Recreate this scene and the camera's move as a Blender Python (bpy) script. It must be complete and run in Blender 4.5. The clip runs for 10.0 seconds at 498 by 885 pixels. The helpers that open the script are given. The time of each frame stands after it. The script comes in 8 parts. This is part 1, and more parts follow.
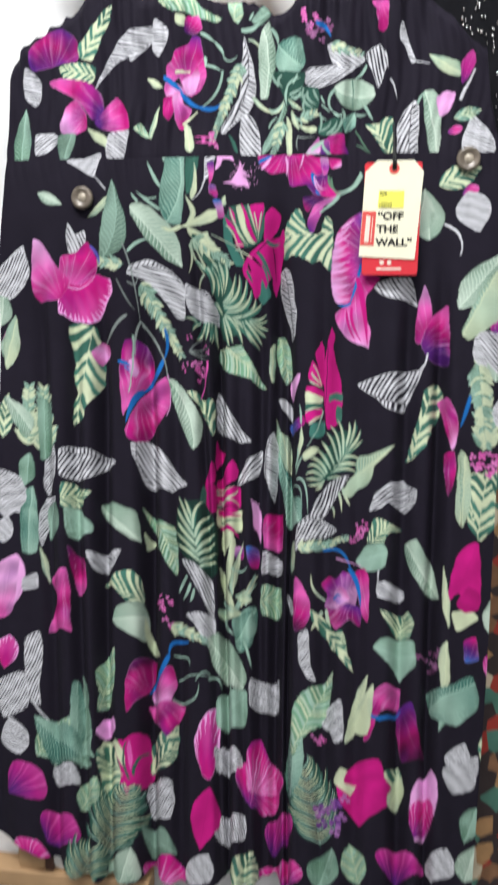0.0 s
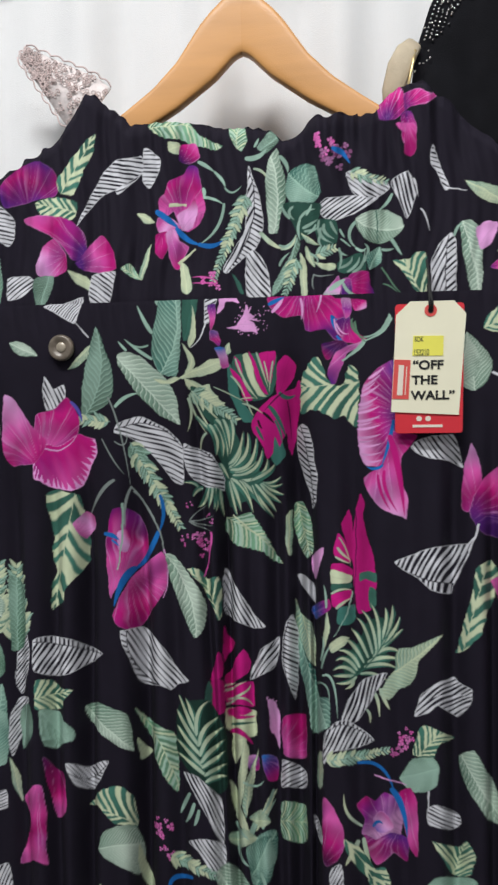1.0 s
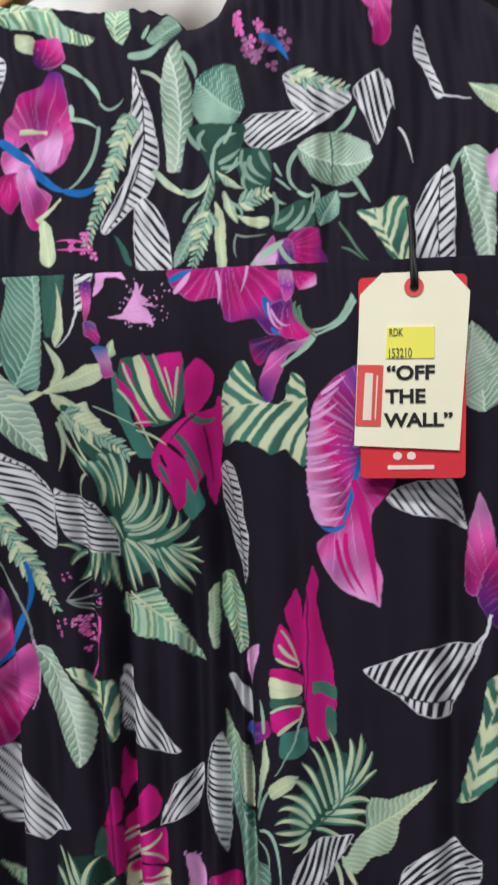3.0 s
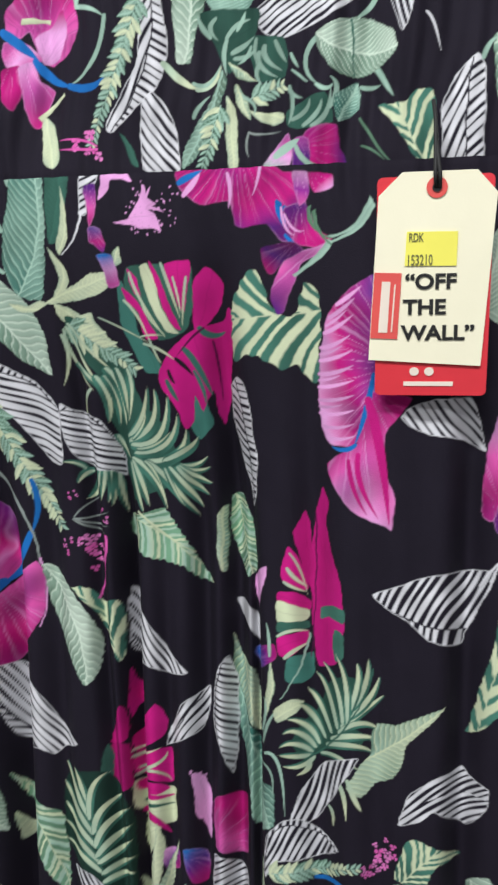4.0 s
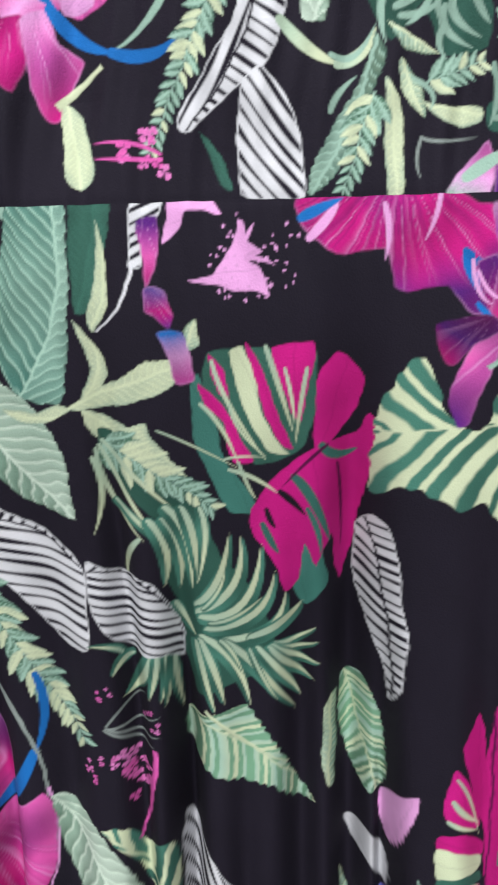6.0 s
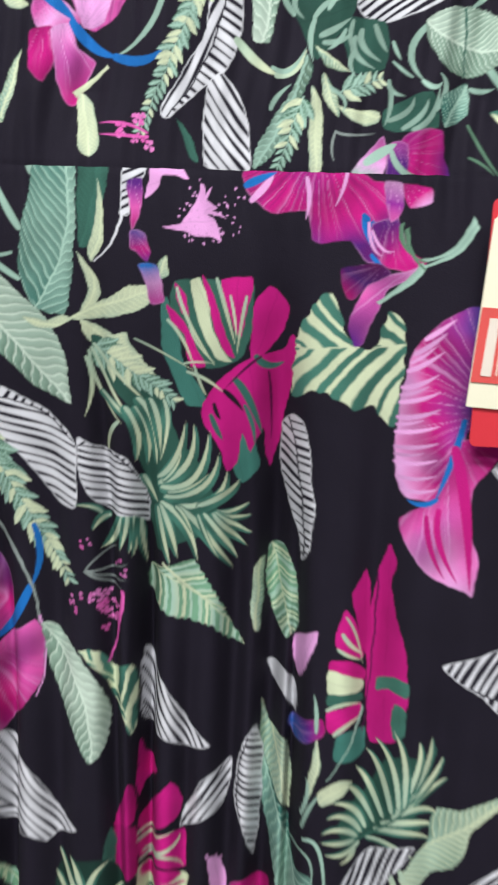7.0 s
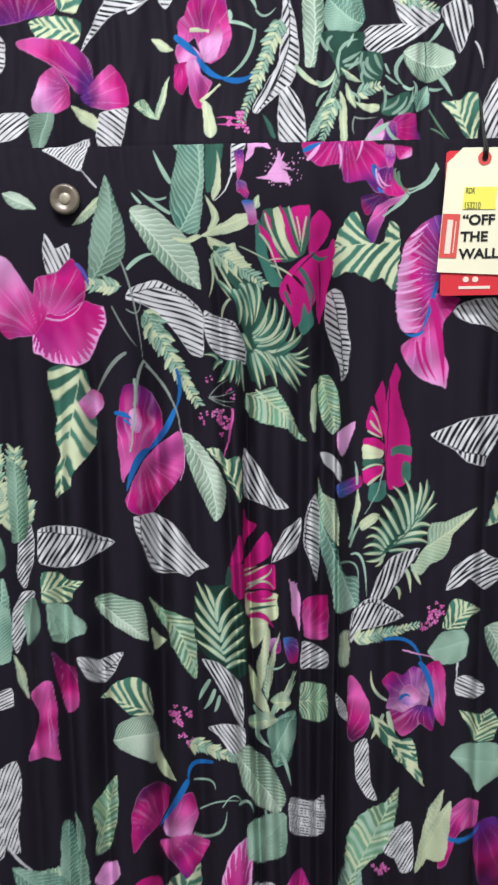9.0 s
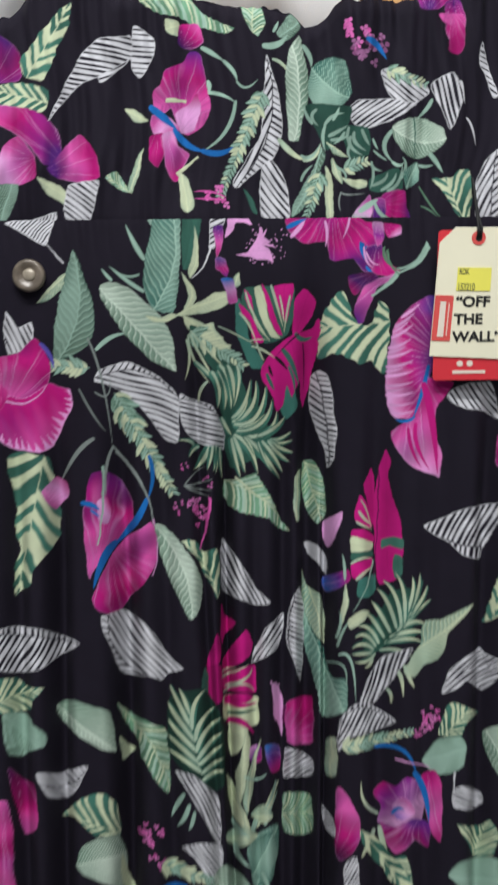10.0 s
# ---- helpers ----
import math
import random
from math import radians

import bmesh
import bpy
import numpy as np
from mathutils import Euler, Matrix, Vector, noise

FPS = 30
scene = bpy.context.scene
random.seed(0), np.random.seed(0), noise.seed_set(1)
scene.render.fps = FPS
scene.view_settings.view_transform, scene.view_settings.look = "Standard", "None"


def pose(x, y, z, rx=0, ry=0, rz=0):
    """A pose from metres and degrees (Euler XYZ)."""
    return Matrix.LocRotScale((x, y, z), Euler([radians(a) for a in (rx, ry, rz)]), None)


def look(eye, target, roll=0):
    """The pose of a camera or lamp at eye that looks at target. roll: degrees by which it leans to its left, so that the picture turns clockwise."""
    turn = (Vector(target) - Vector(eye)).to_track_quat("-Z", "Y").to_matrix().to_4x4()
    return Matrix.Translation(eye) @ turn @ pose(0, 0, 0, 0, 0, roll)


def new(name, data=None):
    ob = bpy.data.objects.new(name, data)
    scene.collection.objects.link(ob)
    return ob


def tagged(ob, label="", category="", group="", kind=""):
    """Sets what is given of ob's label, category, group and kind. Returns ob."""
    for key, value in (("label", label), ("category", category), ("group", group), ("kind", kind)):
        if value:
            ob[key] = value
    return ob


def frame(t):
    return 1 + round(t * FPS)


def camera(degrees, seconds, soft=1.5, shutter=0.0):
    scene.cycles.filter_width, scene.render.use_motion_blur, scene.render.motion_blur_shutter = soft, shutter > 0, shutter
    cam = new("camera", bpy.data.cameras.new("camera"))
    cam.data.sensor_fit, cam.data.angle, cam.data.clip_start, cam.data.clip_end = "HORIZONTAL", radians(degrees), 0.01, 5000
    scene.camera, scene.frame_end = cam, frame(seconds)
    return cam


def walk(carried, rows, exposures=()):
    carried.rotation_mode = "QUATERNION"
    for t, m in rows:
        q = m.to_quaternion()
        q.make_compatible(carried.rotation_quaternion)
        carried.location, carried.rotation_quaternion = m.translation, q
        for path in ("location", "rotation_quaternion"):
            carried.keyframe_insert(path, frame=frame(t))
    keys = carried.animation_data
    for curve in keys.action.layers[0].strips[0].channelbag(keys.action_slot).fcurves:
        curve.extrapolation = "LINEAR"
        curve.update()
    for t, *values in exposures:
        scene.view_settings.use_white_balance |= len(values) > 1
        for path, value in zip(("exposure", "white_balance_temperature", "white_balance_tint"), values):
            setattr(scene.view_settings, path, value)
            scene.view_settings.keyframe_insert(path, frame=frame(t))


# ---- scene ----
cam = camera(36.2, 10.0, soft=2.4, shutter=0.38)
METRES, EYE, TILT, LEAN, TURN = 1.06, 1.3, -12.0, 0.0, 7.2
ROWS = [
    (0.0, 0.0, 0.0, 0.0, -0.0, 0.0, -0.0),
    (0.5, 0.0031, 0.0553, 0.0511, 0.03, 5.15, -0.03),
    (1.0, -0.0056, 0.1158, 0.0747, 0.38, 6.93, 1.18),
    (1.5, -0.0214, 0.15, 0.0763, 0.06, 7.35, 1.77),
    (2.0, -0.0093, 0.2124, 0.0966, -0.61, 7.68, 2.27),
    (2.5, 0.0314, 0.2719, 0.1185, 0.53, 8.04, 1.91),
    (4.0, 0.0646, 0.321, 0.1069, 3.86, 2.91, -0.11),
    (4.5, 0.0494, 0.3264, 0.1051, 5.52, 2.9, -0.16),
    (5.0, 0.029, 0.3672, 0.1283, 2.7, 2.78, 0.59),
    (5.5, 0.0054, 0.4411, 0.1655, -2.51, 3.02, 1.64),
    (6.0, -0.0212, 0.4531, 0.1702, -3.69, 2.97, 2.06),
    (7.5, -0.0067, 0.2944, 0.1044, -3.74, 1.89, -2.6),
    (8.0, -0.0226, 0.2242, 0.0798, -4.38, 1.78, -2.01),
    (8.5, -0.068, 0.2042, 0.0609, -4.6, 0.55, 0.91),
    (9.0, -0.0906, 0.1655, 0.0521, -6.33, 0.01, 2.47),
    (9.5, -0.1012, 0.1585, 0.0607, -7.62, 0.09, 3.31),
    (10.0, -0.0939, 0.2074, 0.0843, -8.95, 3.27, 2.68),
]
walk(cam, [(t, pose(0, 0, EYE, TILT, LEAN, TURN) @ pose(METRES * x, METRES * y, METRES * z, 90 + pitch, roll, yaw)) for t, x, y, z, yaw, pitch, roll in ROWS],
     [(0.0, 0.64), (0.4, 0.14), (1.0, -0.05), (2.5, 0.04), (4.0, 0.36), (5.0, 0.46), (5.5, 0.3), (6.0, 0.5), (7.5, 0.5), (8.5, 0.5), (9.5, 0.43), (10.0, 0.04)])

# ---- light and exposure ----
world = bpy.data.worlds.new("world")
scene.world = world
world.use_nodes = True
world.node_tree.nodes["Background"].inputs[0].default_value = (0.75, 0.78, 0.85, 1)
world.node_tree.nodes["Background"].inputs[1].default_value = 0.05


def tube_light(x, y, z, watts, sx, sy, turn=0):
    data = bpy.data.lights.new("ceiling_light", "AREA")
    data.shape, data.size, data.size_y, data.energy, data.color = "RECTANGLE", sx, sy, watts, (0.975, 0.99, 1.0)
    ob = new("ceiling_light_glow", data)
    ob.matrix_world = look((x, y, z), (x, y + 0.001 + turn, 0))
    return ob


tube_light(-0.30, -0.30, 2.62, 31, 0.9, 0.16, 0.5)
tube_light(0.45, -1.10, 2.62, 15, 1.2, 0.25, 0.6)


# ---- materials ----
def material(name, colour=(0.5, 0.5, 0.5), rough=0.6, metal=0.0, vary=0.12, scale=30.0, bump=0.0, bump_scale=400.0, spec=0.4, coords="Object"):
    mat = bpy.data.materials.new(name)
    mat.use_nodes = True
    nt = mat.node_tree
    b = nt.nodes["Principled BSDF"]
    b.inputs["Roughness"].default_value, b.inputs["Metallic"].default_value = rough, metal
    b.inputs["Specular IOR Level"].default_value = spec
    tc = nt.nodes.new("ShaderNodeTexCoord")
    n1 = nt.nodes.new("ShaderNodeTexNoise")
    n1.inputs["Scale"].default_value, n1.inputs["Detail"].default_value = scale, 5
    nt.links.new(tc.outputs[coords], n1.inputs["Vector"])
    ramp = nt.nodes.new("ShaderNodeMapRange")
    ramp.inputs["From Min"].default_value, ramp.inputs["From Max"].default_value = 0.25, 0.75
    ramp.inputs["To Min"].default_value, ramp.inputs["To Max"].default_value = 1 - vary, 1 + vary
    nt.links.new(n1.outputs["Fac"], ramp.inputs["Value"])
    mul = nt.nodes.new("ShaderNodeMixRGB")
    mul.blend_type = "MULTIPLY"
    mul.inputs[0].default_value = 1
    mul.inputs[1].default_value = (*colour, 1)
    nt.links.new(ramp.outputs["Result"], mul.inputs[2])
    nt.links.new(mul.outputs[0], b.inputs["Base Color"])
    if bump:
        n2 = nt.nodes.new("ShaderNodeTexNoise")
        n2.inputs["Scale"].default_value, n2.inputs["Detail"].default_value = bump_scale, 3
        nt.links.new(tc.outputs[coords], n2.inputs["Vector"])
        bn = nt.nodes.new("ShaderNodeBump")
        bn.inputs["Strength"].default_value, bn.inputs["Distance"].default_value = bump, 0.001
        nt.links.new(n2.outputs["Fac"], bn.inputs["Height"])
        nt.links.new(bn.outputs[0], b.inputs["Normal"])
    return mat


def cloth_material():
    """Printed viscose: the print is stored with the cloth; fine weave and slubs come on top."""
    mat = material("printed_viscose", (1, 1, 1), 0.82, 0, 0.10, 55, 0.2, 1500, 0.16)
    nt = mat.node_tree
    mul = [n for n in nt.nodes if n.type == "MIX_RGB"][0]
    at = nt.nodes.new("ShaderNodeAttribute")
    at.attribute_name = "print"
    nt.links.new(at.outputs["Color"], mul.inputs[1])
    b = nt.nodes["Principled BSDF"]
    b.inputs["Sheen Weight"].default_value, b.inputs["Sheen Roughness"].default_value = 0.0, 0.5
    return mat


def wood_material():
    mat = material("varnished_beech", (0.62, 0.306, 0.104), 0.38, 0, 0.10, 9, 0.08, 300, 0.45)
    nt = mat.node_tree
    tc = [n for n in nt.nodes if n.type == "TEX_COORD"][0]
    mp = nt.nodes.new("ShaderNodeMapping")
    mp.inputs["Scale"].default_value = (1, 6, 9)
    nt.links.new(tc.outputs["Object"], mp.inputs["Vector"])
    for n in nt.nodes:
        if n.type == "TEX_NOISE":
            nt.links.new(mp.outputs[0], n.inputs["Vector"])
    return mat


def patterned_material():
    """A small busy print: rust, cream, green and red patches on dark brown."""
    mat = material("busy_print", (0.2, 0.1, 0.06), 0.8, 0, 0.2, 60, 0.2, 900)
    nt = mat.node_tree
    mul = [n for n in nt.nodes if n.type == "MIX_RGB"][0]
    tc = [n for n in nt.nodes if n.type == "TEX_COORD"][0]
    vo = nt.nodes.new("ShaderNodeTexVoronoi")
    vo.inputs["Scale"].default_value = 48
    nt.links.new(tc.outputs["Object"], vo.inputs["Vector"])
    sep = nt.nodes.new("ShaderNodeSeparateColor")
    nt.links.new(vo.outputs["Color"], sep.inputs[0])
    cr = nt.nodes.new("ShaderNodeValToRGB")
    cr.color_ramp.interpolation = "CONSTANT"
    stops = ((0.0, (0.03, 0.02, 0.02)), (0.3, (0.35, 0.2, 0.09)), (0.5, (0.28, 0.03, 0.02)), (0.62, (0.5, 0.42, 0.3)), (0.75, (0.06, 0.16, 0.12)), (0.88, (0.2, 0.1, 0.05)))
    while len(cr.color_ramp.elements) < len(stops):
        cr.color_ramp.elements.new(0.5)
    for e, (p, c) in zip(cr.color_ramp.elements, stops):
        e.position, e.color = p, (*c, 1)
    nt.links.new(sep.outputs[0], cr.inputs[0])
    nt.links.new(cr.outputs[0], mul.inputs[1])
    return mat


PRINTED = cloth_material()
BEECH = wood_material()
STEEL = material("zinc_wire", (0.6, 0.6, 0.6), 0.3, 1.0, 0.05)
CURTAIN = material("white_curtain_cloth", (0.79, 0.785, 0.78), 0.85, 0, 0.03, 12, 0.3, 900, 0.2)
PLASTER = material("grey_white_plaster", (0.42, 0.42, 0.43), 0.9, 0, 0.05, 6, 0.2, 120)
FLOORING = material("grey_vinyl_floor", (0.16, 0.155, 0.15), 0.45, 0, 0.15, 14, 0.1, 200)
BLACK_KNIT = material("black_knit", (0.008, 0.008, 0.010), 0.9, 0, 0.3, 40, 0.4, 1200, 0.12)
BEADS = material("silver_beads", (0.75, 0.72, 0.68), 0.25, 1.0, 0.2, 200)
LACE = material("dusty_rose_lace", (0.62, 0.50, 0.48), 0.8, 0, 0.25, 120)
NET = material("pale_rose_net", (0.74, 0.67, 0.65), 0.9, 0, 0.2, 200)
BEIGE = material("beige_strap", (0.55, 0.46, 0.33), 0.7, 0, 0.15, 60, 0.3, 600)
GOLD = material("gold_trim", (0.75, 0.6, 0.3), 0.35, 0.8, 0.1)
CREAM_CARD = material("cream_card", (0.86, 0.82, 0.62), 0.55, 0, 0.03, 40, 0.05, 700)
RED_CARD = material("red_card", (0.66, 0.035, 0.05), 0.45, 0, 0.05, 40, 0.05, 700)
CORAL_INK = material("coral_ink", (0.70, 0.09, 0.08), 0.5, 0, 0.05, 60)
BLACK_INK = material("black_ink", (0.015, 0.015, 0.015), 0.5, 0, 0.2, 90)
GREY_INK = material("grey_stamp_ink", (0.14, 0.14, 0.05), 0.6, 0, 0.3, 300)
PALE_INK = material("pale_ink", (0.80, 0.70, 0.60), 0.5, 0, 0.05, 60)
YELLOW = material("yellow_sticker", (0.86, 0.80, 0.13), 0.45, 0, 0.04, 50)
CORD = material("black_cord", (0.015, 0.015, 0.015), 0.7, 0, 0.3, 300)
HORN = material("brown_horn_button", (0.16, 0.13, 0.10), 0.32, 0.1, 0.45, 140, 0.05, 300, 0.6)
HORN_CENTRE = material("pale_horn_centre", (0.36, 0.31, 0.24), 0.3, 0.1, 0.3, 200, 0.05, 300, 0.6)
BUSY = patterned_material()
TAN_WOOD = material("tan_wood", (0.40, 0.25, 0.13), 0.55, 0, 0.2, 20, 0.2, 200)
DARK_WOOD = material("dark_wood", (0.07, 0.03, 0.02), 0.5, 0, 0.25, 20, 0.2, 200)
BUNDLE = material("white_bundle_cloth", (0.72, 0.71, 0.68), 0.85, 0, 0.06, 20, 0.4, 300)
LAMP_WHITE = material("lamp_white", (0.8, 0.8, 0.8), 0.4, 0, 0.02)


# ---- mesh helpers ----
def part(name, bm, mat, parent=None, label=""):
    me = bpy.data.meshes.new(name)
    bm.to_mesh(me)
    bm.free()
    for p in me.polygons:
        p.use_smooth = True
    me.materials.append(mat)
    ob = new(name, me)
    ob.parent = parent
    return tagged(ob, label)


def empty(name, place, label, category, group="", kind=""):
    ob = new(name)
    ob.location = place
    ob.empty_display_size = 0.02
    return tagged(ob, label, category, group, kind)


def box(bm, x0, y0, z0, x1, y1, z1, bevel=0.0):
    r = bmesh.ops.create_cube(bm, size=1, matrix=Matrix.Translation(((x0 + x1) / 2, (y0 + y1) / 2, (z0 + z1) / 2)) @ Matrix.Diagonal((x1 - x0, y1 - y0, z1 - z0, 1)))
    if bevel:
        es = list({e for v in r["verts"] for e in v.link_edges})
        bmesh.ops.bevel(bm, geom=es, offset=bevel, segments=2, affect="EDGES", profile=0.5)


def box_part(name, mat, parent, dims, bevel=0.002, label=""):
    bm = bmesh.new()
    box(bm, *dims, bevel)
    ob = part(name, bm, mat, parent, label)
    for p in ob.data.polygons:
        p.use_smooth = False
    return ob


def tube(bm, pts, radius, sides=8, flat=1.0):
    """A round or flattened tube along points."""
    rings = []
    n = len(pts)
    for i, p in enumerate(pts):
        d = (Vector(pts[min(i + 1, n - 1)]) - Vector(pts[max(i - 1, 0)])).normalized()
        a = d.cross(Vector((0, 1, 0)))
        a = a.normalized() if a.length > 1e-4 else Vector((1, 0, 0))
        b = d.cross(a).normalized()
        rr = radius(i / (n - 1)) if callable(radius) else radius
        rings.append([bm.verts.new(Vector(p) + a * rr * math.cos(2 * math.pi * k / sides) + b * rr * flat * math.sin(2 * math.pi * k / sides)) for k in range(sides)])
    for r0, r1 in zip(rings, rings[1:]):
        for k in range(sides):
            bm.faces.new((r0[k], r0[(k + 1) % sides], r1[(k + 1) % sides], r1[k]))
    bm.faces.new(rings[0][::-1])
    bm.faces.new(rings[-1])


def grid_mesh(name, X, Y, Z, mat, colour=None):
    """A sheet from arrays of places (rows from bottom to top), with an optional colour at each point."""
    n, m = X.shape
    me = bpy.data.meshes.new(name)
    me.vertices.add(n * m)
    me.vertices.foreach_set("co", np.stack([X, Y, Z], -1).astype(np.float32).ravel())
    idx = np.arange(n * m, dtype=np.int32).reshape(n, m)
    q = np.stack([idx[:-1, :-1], idx[:-1, 1:], idx[1:, 1:], idx[1:, :-1]], -1).reshape(-1, 4)
    me.loops.add(q.size)
    me.loops.foreach_set("vertex_index", q.ravel())
    me.polygons.add(len(q))
    me.polygons.foreach_set("loop_start", np.arange(0, q.size, 4, dtype=np.int32))
    me.polygons.foreach_set("use_smooth", np.ones(len(q), dtype=bool))
    me.update(calc_edges=True)
    if colour is not None:
        layer = me.color_attributes.new("print", "FLOAT_COLOR", "POINT")
        layer.data.foreach_set("color", np.concatenate([colour, np.ones((n, m, 1))], -1).astype(np.float32).ravel())
    me.materials.append(mat)
    return me


def steps(*spans):
    """Uneven stations: (start, end, step) spans end to end."""
    out = [np.arange(a, b - s * 0.3, s) for a, b, s in spans]
    return np.append(np.concatenate(out), spans[-1][1])


# ---- the room ----
def slab(name, dims, mat, label, category):
    ob = box_part(name, mat, None, dims, 0.0)
    return tagged(ob, label, category, kind="structure")


# unseen floor, ceiling and walls, added to bounce lamp light; greyed to weaken it
slab("floor", (-1.7, -2.0, -0.05, 1.7, 1.0, 0.0), FLOORING, "plain grey vinyl floor of the shop", "floor")
slab("ceiling", (-1.7, -2.0, 2.7, 1.7, 1.0, 2.75), PLASTER, "unseen grey ceiling, added to close the room and bounce light", "ceiling")
slab("wall_north", (-1.7, 0.92, 0.0, 1.7, 1.0, 2.7), PLASTER, "plain white wall behind the curtain", "wall")
slab("wall_south", (-1.7, -2.0, 0.0, 1.7, -1.92, 2.7), PLASTER, "unseen grey wall facing the dress, added to bounce light", "wall")
slab("wall_east", (1.62, -1.92, 0.0, 1.7, 0.92, 2.7), PLASTER, "unseen grey side wall, added to bounce light", "wall")
slab("wall_west", (-1.7, -1.92, 0.0, -1.62, 0.92, 2.7), PLASTER, "unseen grey side wall, added to bounce light", "wall")


def curtain():
    xs, zs = np.arange(-1.2, 1.2001, 0.008), np.linspace(0.02, 2.2, 60)
    X, Z = np.meshgrid(xs, zs)
    ph = 7 * X + 0.6 * np.sin(3 * X) + 0.15 * np.sin(2 * Z)
    Y = 0.815 + 0.007 * np.sin(ph * 6.3) + 0.004 * np.sin(ph * 13.1 + 1.0 + 0.5 * Z) + 0.006 * np.sin(5 * X + 2 * Z)
    ob = new("curtain", grid_mesh("curtain", X, Y, Z, CURTAIN))
    so = ob.modifiers.new("thick", "SOLIDIFY")
    so.thickness = 0.002
    return tagged(ob, "white cloth curtain hanging in soft folds behind the dress", "curtain")


curtain()
rail = empty("clothes_rail", (0, 0.8, 1.76), "zinc wire rail that the hangers hang from", "rail")
bm = bmesh.new()
tube(bm, [(-1.62, -0.035, 0), (0, -0.035, 0), (1.62, -0.035, 0)], 0.008, 12)
part("bar", bm, STEEL, rail)


# ---- the cloth of the dress ----
XC = -0.10
SEAM = 1.412
FLAT, EYE_X, EYE_Y, EYE_Z = 0.738, -0.10, 0.214, 1.318
TOP_X = np.array([-0.325, -0.317, -0.304, -0.257, -0.243, -0.226, -0.204, -0.190, -0.174, -0.146, -0.107, -0.081, -0.071, -0.062, -0.051, -0.022, 0.0, 0.011, 0.028, 0.05, 0.082, 0.101, 0.116, 0.122, 0.13])
TOP_Z = np.array([1.43, 1.49, 1.509, 1.537, 1.549, 1.577, 1.563, 1.548, 1.553, 1.55, 1.541, 1.538, 1.53, 1.535, 1.546, 1.547, 1.548, 1.562, 1.567, 1.556, 1.527, 1.506, 1.496, 1.456, 1.425])
# creases of the skirt: x at the seam, x at the hem, depth, width, where it begins below the seam
CREASES = (
    (-0.148, -0.132, 0.012, 0.0045, 0.00), (-0.128, -0.124, 0.024, 0.0048, 0.12), (-0.086, -0.084, 0.020, 0.0075, 0.08),
    (-0.066, -0.068, 0.032, 0.0092, 0.00), (-0.0555, -0.052, 0.022, 0.0036, 0.16), (-0.198, -0.212, 0.028, 0.0088, 0.14),
    (-0.168, -0.176, 0.010, 0.0080, 0.05), (-0.243, -0.262, 0.022, 0.0075, 0.12), (-0.270, -0.290, 0.013, 0.0070, 0.10),
    (-0.020, -0.012, 0.008, 0.0090, 0.04), (0.014, 0.022, 0.008, 0.0090, 0.15), (0.055, 0.068, 0.014, 0.0080, 0.06),
    (0.085, 0.100, 0.016, 0.0060, 0.10), (-0.300, -0.325, 0.010, 0.0080, 0.05), (-0.108, -0.104, 0.008, 0.0050, 0.25),
)


def drape(X, Z):
    """Depth of the dress front at x, z."""
    k = np.maximum(0, np.abs(X - XC) - 0.12)
    sag = np.clip((1.41 - Z) / 0.2, 0, 1)
    sag = sag * sag * (3 - 2 * sag)
    mid = np.clip(-X / 0.07, 0, 1)
    Y = 0.732 + 0.7 * k ** 2 * (X > XC) + 0.004 * sag + 0.024 * sag * mid * mid * (3 - 2 * mid) * (1 - 0.4 * np.clip((-0.17 - X) / 0.07, 0, 1))
    low = np.clip((SEAM - Z) / 0.2, 0, 1)
    low = low * low * (3 - 2 * low)
    Y = Y + low * (0.0034 * np.sin(61 * X + 2.0 * Z + 0.4 + np.sin(17 * X)) + 0.0015 * np.sin(117 * X - 3 * Z + 2 * np.sin(23 * X)) + 0.0008 * np.sin(233 * X + 4 * Z + 1))
    for xa, xb, d, w, begin in CREASES:
        f = np.clip((SEAM - Z - begin * 0.6) / 0.18, 0, 1)
        f = f * f * (3 - 2 * f)
        xf = xa + (xb - xa) * (SEAM - Z) / 0.7 + 0.0015 * np.sin(9 * Z + 40 * xa)
        Y = Y + d * f * np.exp(-((X - xf) / w) ** 2) - 0.14 * d * f * np.exp(-((X - xf - 2.6 * w) / (1.6 * w)) ** 2)
    up = np.clip((Z - SEAM) / 0.03, 0, 1)
    gather = np.exp(-((Z - SEAM) / 0.02) ** 2)
    Y = Y + (0.0007 * up + 0.0006 * gather) * (np.sin(420 * X + 5 * np.sin(30 * X) + 6 * Z) + 0.7 * np.sin(690 * X + 3 * np.sin(50 * Z)))
    Y = Y + up * (0.0036 * np.sin(62 * X + 9 * Z + 3 * np.sin(14 * X)) + 0.0026 * np.sin(131 * X - 22 * Z + 1 + 2 * np.sin(33 * X)))
    # drawn in by the elastic at the neck, rolling over at the top edge
    top = np.interp(X, TOP_X, TOP_Z)
    roll = np.clip(1 - (top - Z) / 0.012, 0, 1)
    neck = np.clip(1 - (top - Z) / 0.05, 0, 1)
    Y = Y + 0.006 * roll ** 2 + 0.0024 * neck * np.sin(190 * X + 14 * np.sin(21 * X)) + 0.0008 * neck * np.sin(430 * X + 9 * np.sin(40 * X))
    return Y + 0.0002 * np.exp(-((Z - SEAM) / 0.0015) ** 2)


